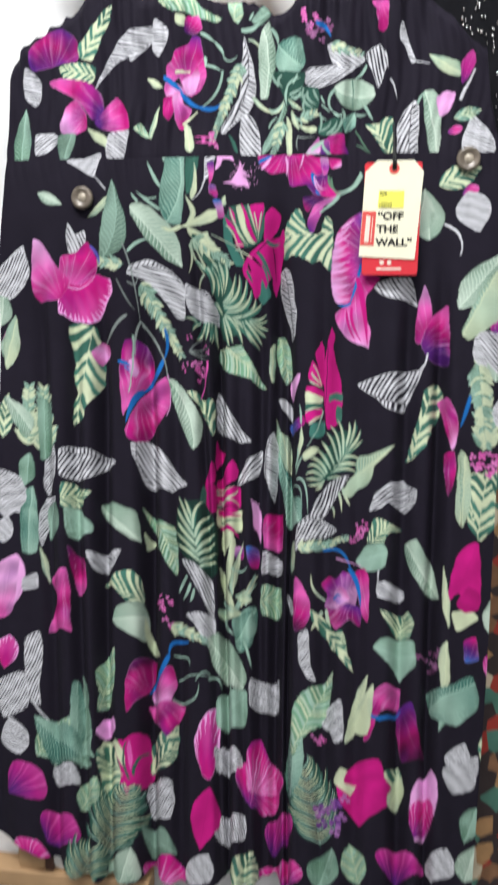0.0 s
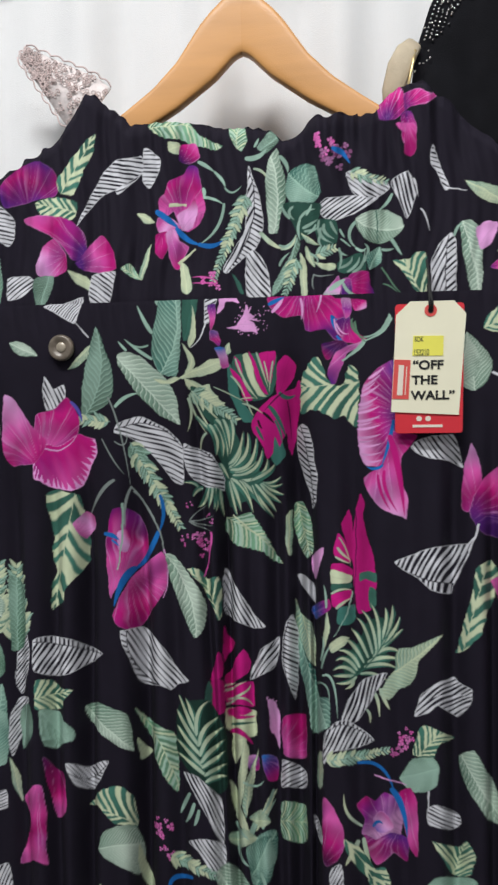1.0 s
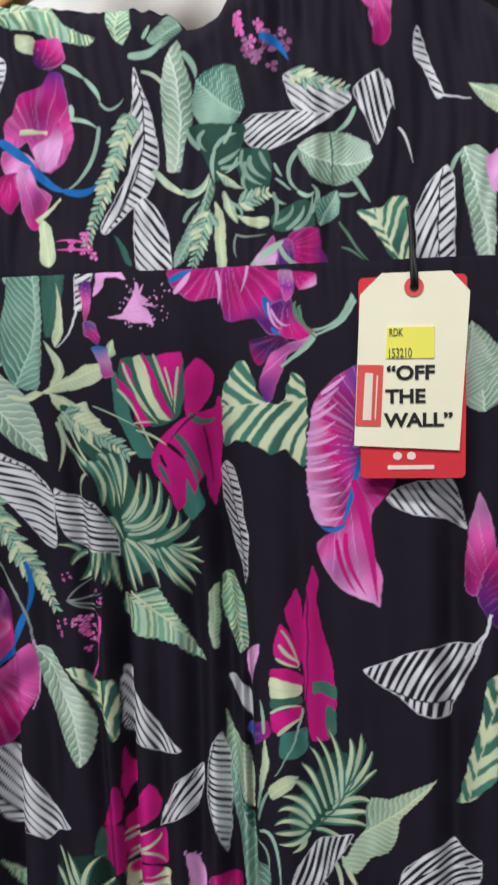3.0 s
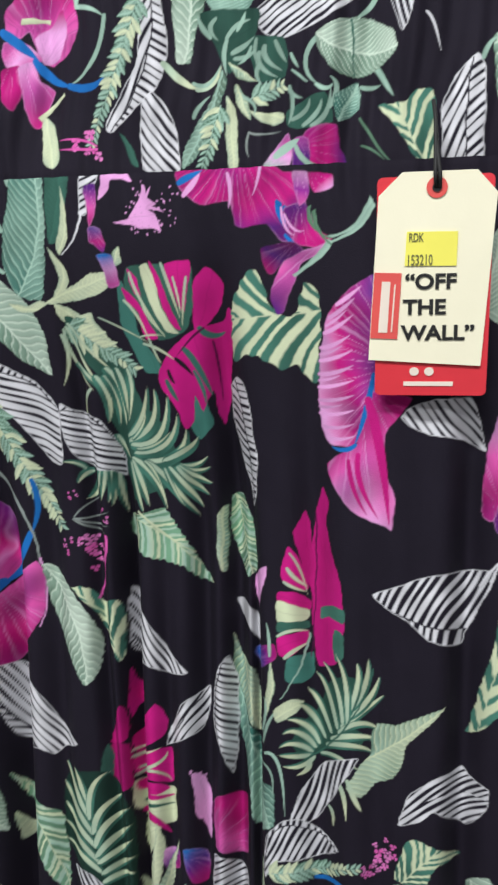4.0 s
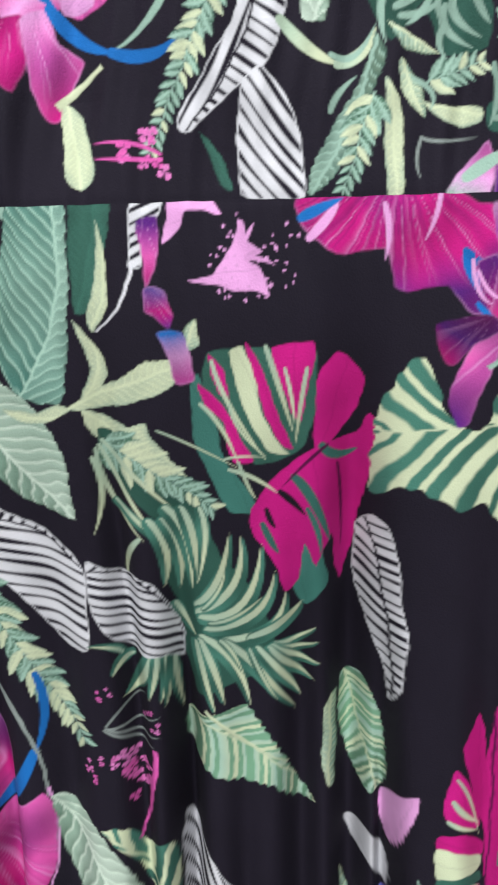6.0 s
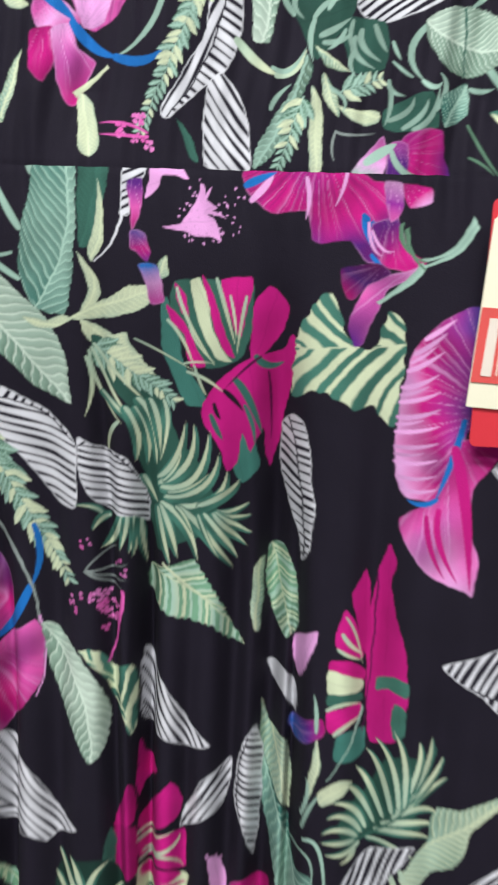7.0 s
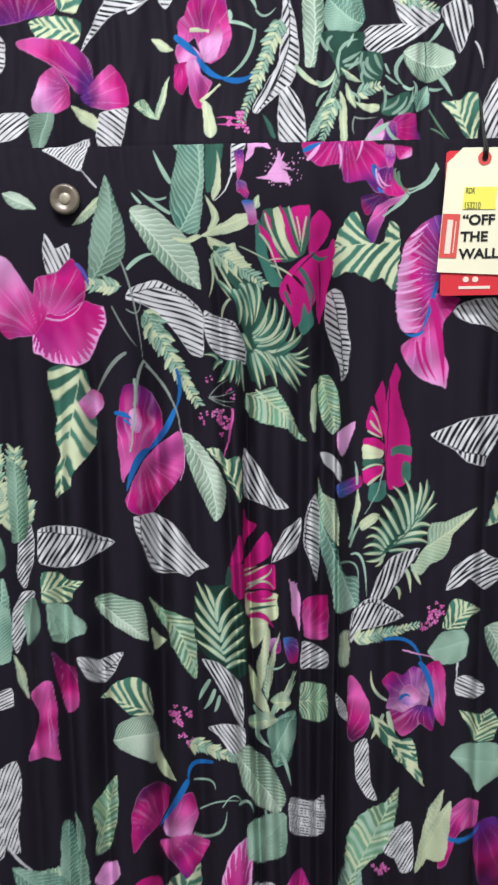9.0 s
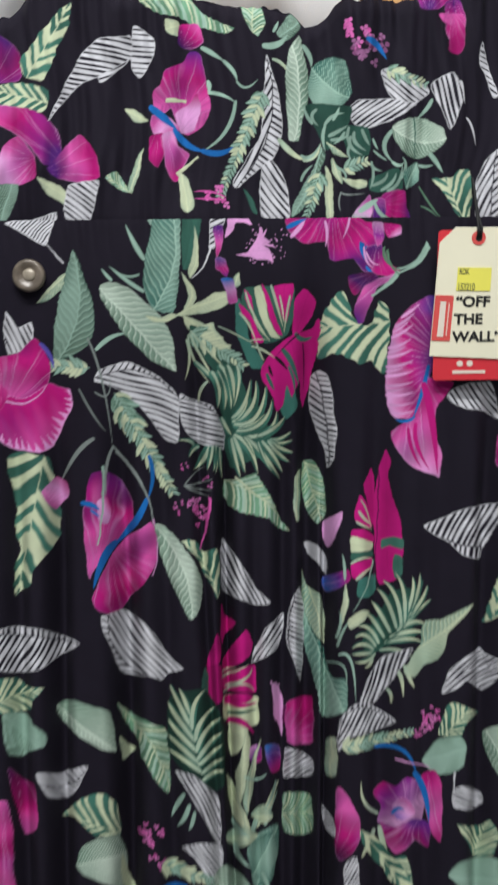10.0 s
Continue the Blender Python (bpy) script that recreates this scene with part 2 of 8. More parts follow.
class Cloth:
    """A cut piece of cloth with its print, in centimetres from the dress's middle."""

    def __init__(self, X, Z):
        self.X, self.Z = X, Z
        # the folds take up cloth: the print lies where it falls on the flat front, seen from arm's length
        k = (FLAT - EYE_Y) / (drape(X, Z) - EYE_Y)
        self.u, self.v = (EYE_X + (X - EYE_X) * k - XC) * 100, (EYE_Z + (Z - EYE_Z) * k - 1.0) * 100
        self.cmin, self.cmax = self.u.min(0), self.u.max(0)
        self.rmin, self.rmax = self.v.min(1), self.v.max(1)
        self.ink = np.empty((*X.shape, 3))
        self.ink[:] = BLACK

    def window(self, x0, z0, x1, z1):
        c = np.nonzero((self.cmax >= x0) & (self.cmin <= x1))[0]
        r = np.nonzero((self.rmax >= z0) & (self.rmin <= z1))[0]
        if len(c) < 2 or len(r) < 2:
            return None
        return slice(r[0], r[-1] + 1), slice(c[0], c[-1] + 1)

    def lay(self, win, mask, colour):
        a = np.clip(mask, 0, 1)[..., None]
        self.ink[win] = self.ink[win] * (1 - a) + colour * a


def lin(r, g, b):
    c = np.array((r, g, b)) / 255.0
    return np.where(c <= 0.04045, c / 12.92, ((c + 0.055) / 1.055) ** 2.4)


BLACK = lin(28, 24, 35)
WHITE, GREY, CREAM = lin(216, 216, 221), lin(140, 150, 146), lin(201, 210, 176)
MINT, DARK, TEAL, MID, OLIVE = lin(156, 188, 172), lin(54, 96, 84), lin(62, 116, 106), lin(92, 128, 104), lin(98, 120, 104)
MAGENTA, ROSE, LILAC, PURPLE, WINE, BLUE = lin(193, 26, 124), lin(218, 92, 172), lin(226, 162, 216), lin(92, 36, 128), lin(84, 18, 66), lin(28, 108, 184)
INK = np.random.default_rng(7)


def mix(a, b, f):
    f = np.clip(f, 0, 1)[..., None]
    return a * (1 - f) + b * f


def wave(p, duty=0.5, soft=0.12):
    """A soft stripe pattern: 1 on the stripe, 0 off it."""
    f = np.abs((p % 1.0) - 0.5) * 2
    return np.clip((duty - f) / soft + 0.5, 0, 1)


def smooth_ring(o):
    """A closed smooth curve through outline points."""
    p = np.array(o, float).reshape(-1, 2)
    n = len(p)
    out = []
    for i in range(n):
        a, b, c, d = p[i - 1], p[i], p[(i + 1) % n], p[(i + 2) % n]
        for t in (0.0, 0.25, 0.5, 0.75):
            out.append(0.5 * (2 * b + (c - a) * 0.6 * t + (6 * c - 6 * b - 0.6 * (2 * (c - a) + (d - b))) * t * t + (4 * b - 4 * c + 0.6 * ((c - a) + (d - b))) * t ** 3))
    return np.array(out)


def inside(x, z, ring):
    """Signed distance to a closed ring: positive within."""
    a, b = ring, np.roll(ring, -1, 0)
    best = np.full(x.shape, 1e9)
    odd = np.zeros(x.shape, bool)
    for (ax, az), (bx, bz) in zip(a, b):
        ex, ez = bx - ax, bz - az
        t = np.clip(((x - ax) * ex + (z - az) * ez) / (ex * ex + ez * ez + 1e-9), 0, 1)
        best = np.minimum(best, (x - ax - t * ex) ** 2 + (z - az - t * ez) ** 2)
        if abs(ez) > 1e-9:
            odd ^= ((az > z) != (bz > z)) & (x < ex * (z - az) / ez + ax)
    return np.where(odd, 1, -1) * np.sqrt(best)


def leaf_frame(cloth, x0, z0, x1, z1, w, b, l, r, pk, o=None, sharp=0.9):
    """Along (0 to 1), across (cm, left +), distance in from the edge (cm), half width, length, window."""
    L = max(math.hypot(x1 - x0, z1 - z0), 0.05)
    pad = w + abs(b) * L + 0.1
    if o:
        ring = smooth_ring(o)
        win = cloth.window(ring[:, 0].min() - 0.15, ring[:, 1].min() - 0.15, ring[:, 0].max() + 0.15, ring[:, 1].max() + 0.15)
    else:
        win = cloth.window(min(x0, x1) - pad, min(z0, z1) - pad, max(x0, x1) + pad, max(z0, z1) + pad)
    if win is None:
        return None
    dx, dz = (x1 - x0) / L, (z1 - z0) / L
    cu, cv = cloth.u[win], cloth.v[win]
    cu = cu + 0.030 * np.sin(3.1 * cv + 1.7 * cu) + 0.012 * np.sin(11 * cv + 5 * cu)
    cv = cv + 0.030 * np.sin(2.7 * cu - 1.3 * cv + 1) + 0.012 * np.sin(9 * cu - 7 * cv)
    px, pz = cu - x0, cv - z0
    u = (px * dx + pz * dz) / L
    v = -px * dz + pz * dx
    v = v - 4 * b * L * u * (1 - u)
    if o:
        edge = inside(cu, cv, ring)
        return u, v, edge, np.maximum(np.abs(v) + np.maximum(edge, 0), 0.05), L, win
    uu = np.clip(u, 1e-4, 1 - 1e-4)
    g = math.log(0.5) / math.log(pk)
    prof = np.sin(math.pi * uu ** g) ** sharp
    half = np.where(v > 0, l, r) / (l + r) * w * prof
    edge = np.where((u > 0) & (u < 1), half - np.abs(v), -1.0)
    return u, v, edge, np.maximum(half, 0.02), L, win


SOFT = 0.045


def white_leaf(cloth, x0, z0, x1, z1, w, b=0.0, l=1.0, r=1.0, pk=0.45, sl=0.7, sr=None, pitch=0.0, m=1, d=0.66, o=None):
    f = leaf_frame(cloth, x0, z0, x1, z1, w, b, l, r, pk, o)
    if f is None:
        return
    u, v, edge, half, L, win = f
    narrow = min(l, r) < 0.6 * max(l, r)
    if sr is None:
        sr = -sl if not narrow else 0.7
    pitch = pitch or min(0.30, max(0.20, L / 17))
    sv = np.where(v > 0, sl, sr)
    ph = (u * L - sv * np.abs(v) + 0.05 * np.sin(v * 4 + x0)) / pitch / np.sqrt(1 + sv * sv)
    line = wave(ph + 0.05 * np.sin(u * 13 + x0) + 0.05 * np.sin(v * 3), d + 0.1 * np.sin(ph * 1.7 + x0), 0.35)
    line = np.maximum(line, np.clip((0.075 - edge) / SOFT + 0.5, 0, 1))
    spine = np.clip((0.05 - np.abs(v)) / SOFT + 0.5, 0, 1)
    if m and narrow:
        line = line * (1 - spine)
    cloth.lay(win, edge / SOFT + 0.5, mix(BLACK * 1.1, WHITE, line))


GREENS = ((lin(130, 160, 142), lin(204, 220, 204), lin(76, 110, 88)), (MID, MINT, DARK), (TEAL, MINT * 1.1, DARK), (CREAM * 0.9, CREAM, MINT), (DARK, DARK * 1.25, DARK * 0.8), (MINT, CREAM, MID), (OLIVE, MINT * 0.9, DARK), (MINT, MINT, MID))


def green_leaf(cloth, x0, z0, x1, z1, w, tone=0, b=0.0, l=1.0, r=1.0, pk=0.42, o=None):
    f = leaf_frame(cloth, x0, z0, x1, z1, w, b, l, r, pk, o)
    if f is None:
        return
    u, v, edge, half, L, win = f
    body, vein, shade = GREENS[tone]
    q = np.clip(np.abs(v) / half, 0, 1)
    z = 0 * u[..., None]
    lit = 0.5 + 0.5 * np.sign(v) * math.copysign(1, math.cos(x0 * 7 + z0))
    # one half of the leaf is paler; wide washes of shade run along it
    col = mix(body + z, vein * 0.9 + z, 0.25 + 0.35 * lit + 0.25 * np.sin(u * 5 + x0))
    pitch = max(0.17, L / 15)
    ph = (u * L - 0.75 * np.abs(v) - 0.25 * v * v / max(w, 0.2)) / pitch
    ph = ph + 0.20 * np.sin(5 * u + z0) + 0.12 * np.sin(9 * q + 3 * u) + 0.25 * np.sign(v)
    gap = (ph % 1.0) ** 1.5
    deep = shade * 0.62
    col = mix(col, deep + z, gap * np.clip(0.25 + 0.9 * q, 0, 1) * (1.0 - 0.45 * lit) * (0.85 if tone not in (3, 4) else 0.45))
    col = mix(col, deep + z, 0.5 * np.clip(0.5 - 0.9 * q, 0, 1) * (1 - lit))
    col = mix(col, deep + z, np.clip(0.55 * np.sin(u * 7 + 2 * q + z0) - 0.15, 0, 0.5) * q)
    col = mix(col, vein + z, wave(ph + 0.5, 0.24 - 0.12 * q, 0.40) * (0.9 if tone != 4 else 0.12))
    col = mix(col, vein + z, np.clip((0.045 - np.abs(v)) / SOFT + 0.5, 0, 1) * (0.9 if tone != 4 else 0.3))
    col = mix(col, deep + z, 0.55 * np.clip((0.08 - edge) / 0.08, 0, 1) * (1 - lit))
    ragged = edge - 0.035 * min(w, 1.5) * gap * q
    cloth.lay(win, ragged / SOFT + 0.5, col)


STRIPES = ((DARK, CREAM, MINT), (DARK * 0.9, MINT, CREAM), (TEAL, MINT, CREAM), (MID, CREAM, MINT), (DARK, MINT, CREAM), (DARK, CREAM, CREAM))


def striped_leaf(cloth, x0, z0, x1, z1, w, tone=0, b=0.0, l=1.0, r=1.0, pk=0.45, o=None):
    f = leaf_frame(cloth, x0, z0, x1, z1, w, b, l, r, pk, o)
    if f is None:
        return
    u, v, edge, half, L, win = f
    dark, pale, third = STRIPES[tone]
    q = np.abs(v) / half
    n = max(0.40, L / 4.8) if tone in (0, 5) else max(0.24, L / 13)
    sv = 1.25 if tone in (0, 5) else 1.0
    ph = (u * L - sv * np.abs(v) + 0.22 * v * v / max(0.4, 0.5 * w) + 0.16 * np.sign(v)) / n
    ph = ph + 0.16 * np.sin(2.3 * ph + x0) + 0.08 * np.sin(6 * q)
    s = wave(ph, 0.50 + 0.14 * np.sin(ph * 1.3 + z0), 0.22)
    base = mix(dark + 0 * u[..., None], dark * 1.7 + 0 * u[..., None], 0.5 + 0.5 * np.sin(u * 6 + z0))
    light = mix(pale + 0 * u[..., None], third + 0 * u[..., None], 0.5 + 0.5 * np.sin(ph * 2.1 + x0))
    col = mix(base, light, s)
    col = mix(col, pale + 0 * u[..., None], np.clip((0.035 - np.abs(v)) / SOFT + 0.5, 0, 1) * 0.8)
    wavy = edge - 0.06 * w * (0.5 - 0.5 * np.cos(ph * 2 * math.pi)) * np.clip(q, 0, 1) * 0.7
    cloth.lay(win, wavy / SOFT + 0.5, col)


PETALS = ((PURPLE, MAGENTA, ROSE), (PURPLE * 0.8, MAGENTA * 0.7 + PURPLE * 0.3, ROSE * 0.8), (LILAC * 0.85, LILAC, LILAC * 1.05), (WINE, MAGENTA, ROSE), (PURPLE, MAGENTA, ROSE), (PURPLE, MAGENTA, ROSE), (PURPLE, MAGENTA, ROSE), (PURPLE * 0.7 + MAGENTA * 0.4, MAGENTA, LILAC), (PURPLE * 0.5 + MAGENTA * 0.5, MAGENTA, LILAC), (MAGENTA * 0.7 + LILAC * 0.2, MAGENTA, PURPLE * 0.5 + MAGENTA * 0.6), (ROSE, MAGENTA, PURPLE))


def petal(cloth, x0, z0, x1, z1, w, tone=0, b=0.0, l=1.0, r=1.0, pk=0.58, o=None):
    f = leaf_frame(cloth, x0, z0, x1, z1, w, b, l, r, pk, o, 0.7)
    if f is None:
        return
    u, v, edge, half, L, win = f
    core, body, rim = PETALS[tone]
    q = np.clip(np.abs(v) / half, 0, 1)
    z = 0 * u[..., None]
    deep = np.clip(edge / (0.22 * w), 0, 1) if o else 1 - q
    col = mix(core + z, body + z, u * 1.9 - 0.05 + 0.25 * np.sin(3 * q + x0))
    if tone in (7, 8):
        # a pale rim that runs inwards in thin feathers
        one = tone == 7
        ph = (u * L + 0.75 * edge + 0.05 * np.sin(5 * u * L + x0)) / 0.36
        ph = ph + 0.30 * np.sin(1.3 * ph + x0)
        if not one:
            ph = np.arctan2(v, (u + 0.25) * L) * L / 0.42
            ph = ph + 0.25 * np.sin(1.3 * ph + x0)
        spike = (1 - np.abs((ph % 1.0) * 2 - 1)) ** (2.6 if one else 2.0)
        reach = (0.46 + 0.12 * np.sin(2.1 * ph + z0)) * w * np.clip(0.16 + (v + 0.28 * w) / (0.3 * w), 0.16, 1.0) if one else 0.46 * w * (0.8 + 0.2 * np.sin(1.7 * ph + z0)) * np.clip(u * 2.2 - 0.25, 0.08, 1)
        deep = np.clip((reach * ((0.20 if one else 0.07) + 0.78 * spike) - edge) / 0.07 + 0.5, 0, 1)
        body_c = mix(body + z, core + z, np.clip(0.75 * np.sin(math.pi * np.clip(u, 0, 1)) * np.clip(0.55 - v / w, 0, 1) + 0.1 * np.sin(9 * v), 0, 0.85))
        if one:
            body_c = mix(body_c, PURPLE * 0.9 + BLUE * 0.15 + z, np.clip(0.25 - 1.6 * v / w, 0, 0.75) * np.clip(1.4 - 1.6 * u, 0, 1))
        body_c = mix(body_c, ROSE + z, np.clip(0.95 * u - 0.28 + 0.1 * np.sin(5 * v + x0), 0, 0.62))
        col = mix(body_c, mix(rim + z, rim * 1.12 + z, 0.5 + 0.5 * np.sin(2 * u + x0)), deep * 0.95)
        col = mix(col, body * 0.75 + z, np.clip((0.05 - edge) / 0.05, 0, 1) * 0.25)
    else:
        ray = np.arctan2(v, (u + 0.12) * L) * (6.5 if w > 1.2 else 4.5) / max(0.35, w / L)
        ray = ray + 0.35 * np.sin(0.9 * ray + x0) + 0.12 * np.sin(u * 7 + x0)
        fine = wave(ray, 0.34 - 0.16 * np.clip(u, 0, 1), 0.6) * np.clip(0.55 + 0.6 * np.sin(ray * 1.9 + z0), 0.1, 1)
        pale = LILAC if tone in (0, 2, 9) else ROSE
        if tone == 10:
            col = mix(body + z, ROSE * 0.9 + MAGENTA * 0.1 + z, 0.5 + 0.5 * np.sin(ray * 2.2))
            col = mix(col, PURPLE * 0.9 + z, np.clip((u - 0.55) * 2.0 + 0.3 * np.sin(ray * 1.3 + 1), 0, 0.9))
            col = mix(col, WINE + z, wave(ray * 0.4, 0.10, 0.4) * 0.7)
            col = mix(col, LILAC + z, wave(ray * 0.4 + 0.45, 0.09, 0.5) * 0.6)
        elif tone == 9:
            col = mix(col, rim + z, np.clip((0.50 - edge) / 0.45, 0, 1) * np.clip(u * 2 - 0.7, 0, 1))
            col = mix(col, ROSE + z, np.clip(0.75 - u, 0, 0.7))
            spike = wave(ray, 0.62 - 0.50 * np.clip(u * 1.1, 0, 1), 0.30) * np.clip(0.7 + 0.5 * np.sin(ray * 1.9 + z0), 0.25, 1)
            col = mix(col, pale * 1.10 + z, spike * np.clip(1.5 - 1.35 * u, 0, 1))
            col = mix(col, core * 0.45 + z, wave(ray * 0.5 + 0.7, 0.16, 0.5) * np.clip(1.1 - u, 0, 1) * 0.8)
        else:
            col = mix(col, rim + z, np.clip(u * 1.3 - 0.70, 0, 0.75) * (0.6 + 0.4 * q))
            col = mix(col, pale + z, fine * np.clip(0.25 + u * 0.9, 0, 1) * 0.95)
            col = mix(col, core * 0.5 + z, wave(ray * 0.5 + 0.4, 0.22, 0.6) * np.clip(1.0 - 1.2 * u, 0, 1) * 0.8)
            col = mix(col, pale + z, np.clip((0.06 - edge) / 0.06, 0, 1) * 0.6 * np.clip(u * 2, 0, 1))
    cloth.lay(win, edge / (SOFT * 1.3) + 0.5, col)


def blade(cloth, x0, z0, x1, z1, w, c=MAGENTA, b=0.0, l=1.0, r=1.0, pk=0.55, o=None):
    f = leaf_frame(cloth, x0, z0, x1, z1, w, b, l, r, pk, o)
    if f is None:
        return
    u, v, edge, half, L, win = f
    col = mix(c * 0.86 + 0 * u[..., None], c * 1.05 + 0 * u[..., None], 0.5 + 0.5 * np.sin(u * 5 + v * 2 + x0))
    col = mix(col, c * 0.6 + 0 * u[..., None], np.clip((0.025 - np.abs(v)) / SOFT + 0.5, 0, 1) * 0.35)
    cloth.lay(win, edge / SOFT + 0.5, col)


def stem(cloth, x0, z0, x1, z1, w, c=MINT, b=0.0):
    f = leaf_frame(cloth, x0, z0, x1, z1, w, b, 1.0, 1.0, 0.5)
    if f is None:
        return
    u, v, edge, half, L, win = f
    hw = 0.5 * w * (0.75 + 0.25 * np.sin(u * 4 + 1))
    end = np.minimum(u, 1 - u) * L + 0.5 * w
    col = mix(c * 0.75 + 0 * u[..., None], c * 1.1 + 0 * u[..., None], 0.5 + v / max(w, 0.02))
    cloth.lay(win, np.minimum(hw - np.abs(v), end) / SOFT + 0.5, col)


def fern(cloth, x0, z0, x1, z1, w):
    L = math.hypot(x1 - x0, z1 - z0)
    n = max(6, int(L / 0.28))
    dx, dz = (x1 - x0) / L, (z1 - z0) / L
    stem(cloth, x0, z0, x1, z1, 0.07, MINT)
    for i in range(n):
        t = (i + 0.3) / n
        for s in (1, -1):
            ln = w * 0.62 * (1 - 0.6 * t) * INK.uniform(0.8, 1.15)
            a = math.atan2(dz, dx) + s * INK.uniform(0.6, 0.95)
            px, pz = x0 + dx * L * t, z0 + dz * L * t
            green_leaf(cloth, px, pz, px + ln * math.cos(a), pz + ln * math.sin(a), max(0.17, ln * 0.42), 3 if INK.random() < 0.5 else 1)


def palm(cloth, x0, z0, x1, z1, w):
    L = math.hypot(x1 - x0, z1 - z0)
    n = max(7, int(L / 0.52))
    dx, dz = (x1 - x0) / L, (z1 - z0) / L
    stem(cloth, x0, z0, x1, z1, 0.09, DARK)
    for i in range(n):
        t = 0.05 + 0.95 * i / n
        for s in (1, -1):
            ln = w * 0.70 * math.sin(math.pi * (0.22 + 0.68 * t)) * INK.uniform(0.85, 1.1)
            a = math.atan2(dz, dx) + s * (0.95 - 0.6 * t)
            px, pz = x0 + dx * L * t, z0 + dz * L * t
            qx, qz = px + ln * math.cos(a), pz + ln * math.sin(a)
            wd = min(0.46, ln * 0.23)
            green_leaf(cloth, px, pz, qx, qz, wd, 4, b=0.14 * s)
            stem(cloth, px, pz, px + (qx - px) * 0.9, pz + (qz - pz) * 0.9, wd * 0.36, CREAM if i % 3 else MINT, 0.14 * s)


def blossoms(cloth, x0, z0, rad, n=10, c=ROSE, s=0.26):
    for i in range(n):
        a, d = INK.uniform(0, 6.28), rad * math.sqrt(INK.uniform(0, 1))
        k = max(0.06, rad * s) if s > 0.1 else 0.09
        k *= INK.uniform(0.7, 1.3)
        t = INK.uniform(0, 6.28)
        px, pz = x0 + d * math.cos(a), z0 + d * math.sin(a)
        if s > 0.1:
            tint = mix(c, LILAC, np.array(INK.uniform(0, 0.45)))
            for j in range(3):
                q = t + 2.1 * j
                blade(cloth, px, pz, px + k * math.cos(q), pz + k * math.sin(q), k * 0.9, tint, pk=0.6)
        else:
            blade(cloth, px - k * 0.6, pz, px + k * 0.6, pz, k * 1.2, c)


def hatch(cloth, x0, z0, x1, z1, o, a1=60, a2=None, pitch=0.2, d=0.66, b=0.0, rib=1, curl=0.0):
    """A white leaf drawn in lines: lines at one angle on each side of its rib, within a thin white edge."""
    f = leaf_frame(cloth, x0, z0, x1, z1, 1.0, b, 1.0, 1.0, 0.5, o)
    if f is None:
        return
    u, v, edge, half, L, win = f
    cu, cv = cloth.u[win], cloth.v[win]

    def lines(angle):
        c, s = math.cos(math.radians(angle)), math.sin(math.radians(angle))
        along, over = cu * c + cv * s, -cu * s + cv * c
        ph = (over + 0.06 * np.sin(1.3 * along + x0) + curl * (along - x0 * c - z0 * s) ** 2) / pitch
        return wave(ph + 0.10 * np.sin(1.9 * ph + z0), d + 0.12 * np.sin(1.3 * ph + 2.1 * along), 0.30)

    line = lines(a1) if a2 is None else np.where(v > 0, lines(a1), lines(a2))
    if a2 is not None and rib:
        line = line * (1 - np.clip((0.035 - np.abs(v)) / SOFT + 0.5, 0, 1))
    line = np.maximum(line, np.clip((0.045 - edge) / SOFT + 0.5, 0, 1) * 0.9)
    tone = WHITE * (0.92 + 0.08 * np.sin(2.3 * cu + 3.1 * cv))[..., None]
    cloth.lay(win, edge / SOFT + 0.5, mix(BLACK * 1.1 + 0 * tone, tone, line))


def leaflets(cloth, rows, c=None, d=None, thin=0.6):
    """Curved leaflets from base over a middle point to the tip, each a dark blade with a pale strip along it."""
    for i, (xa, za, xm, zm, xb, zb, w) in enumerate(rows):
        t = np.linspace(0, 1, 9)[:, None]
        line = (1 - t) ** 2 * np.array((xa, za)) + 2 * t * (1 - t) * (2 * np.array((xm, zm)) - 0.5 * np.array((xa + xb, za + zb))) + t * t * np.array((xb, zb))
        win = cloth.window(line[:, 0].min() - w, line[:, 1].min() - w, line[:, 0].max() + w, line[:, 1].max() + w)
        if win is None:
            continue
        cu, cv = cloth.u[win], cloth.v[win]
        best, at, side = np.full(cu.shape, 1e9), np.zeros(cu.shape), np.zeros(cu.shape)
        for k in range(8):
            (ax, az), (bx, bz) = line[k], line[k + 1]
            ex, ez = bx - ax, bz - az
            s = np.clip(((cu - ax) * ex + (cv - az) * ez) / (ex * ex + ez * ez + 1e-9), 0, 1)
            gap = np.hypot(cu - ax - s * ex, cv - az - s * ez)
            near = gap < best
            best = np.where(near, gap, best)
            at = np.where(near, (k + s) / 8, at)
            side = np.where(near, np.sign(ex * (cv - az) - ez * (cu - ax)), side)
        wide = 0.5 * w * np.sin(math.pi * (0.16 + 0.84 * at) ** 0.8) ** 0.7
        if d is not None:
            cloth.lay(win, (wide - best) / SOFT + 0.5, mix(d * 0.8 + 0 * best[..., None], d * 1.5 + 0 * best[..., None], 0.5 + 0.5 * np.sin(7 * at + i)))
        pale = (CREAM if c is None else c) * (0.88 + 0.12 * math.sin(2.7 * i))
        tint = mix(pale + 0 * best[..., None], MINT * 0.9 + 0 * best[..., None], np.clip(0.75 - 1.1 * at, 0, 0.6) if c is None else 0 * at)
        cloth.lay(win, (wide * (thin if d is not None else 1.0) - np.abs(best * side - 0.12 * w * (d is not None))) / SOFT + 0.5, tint)


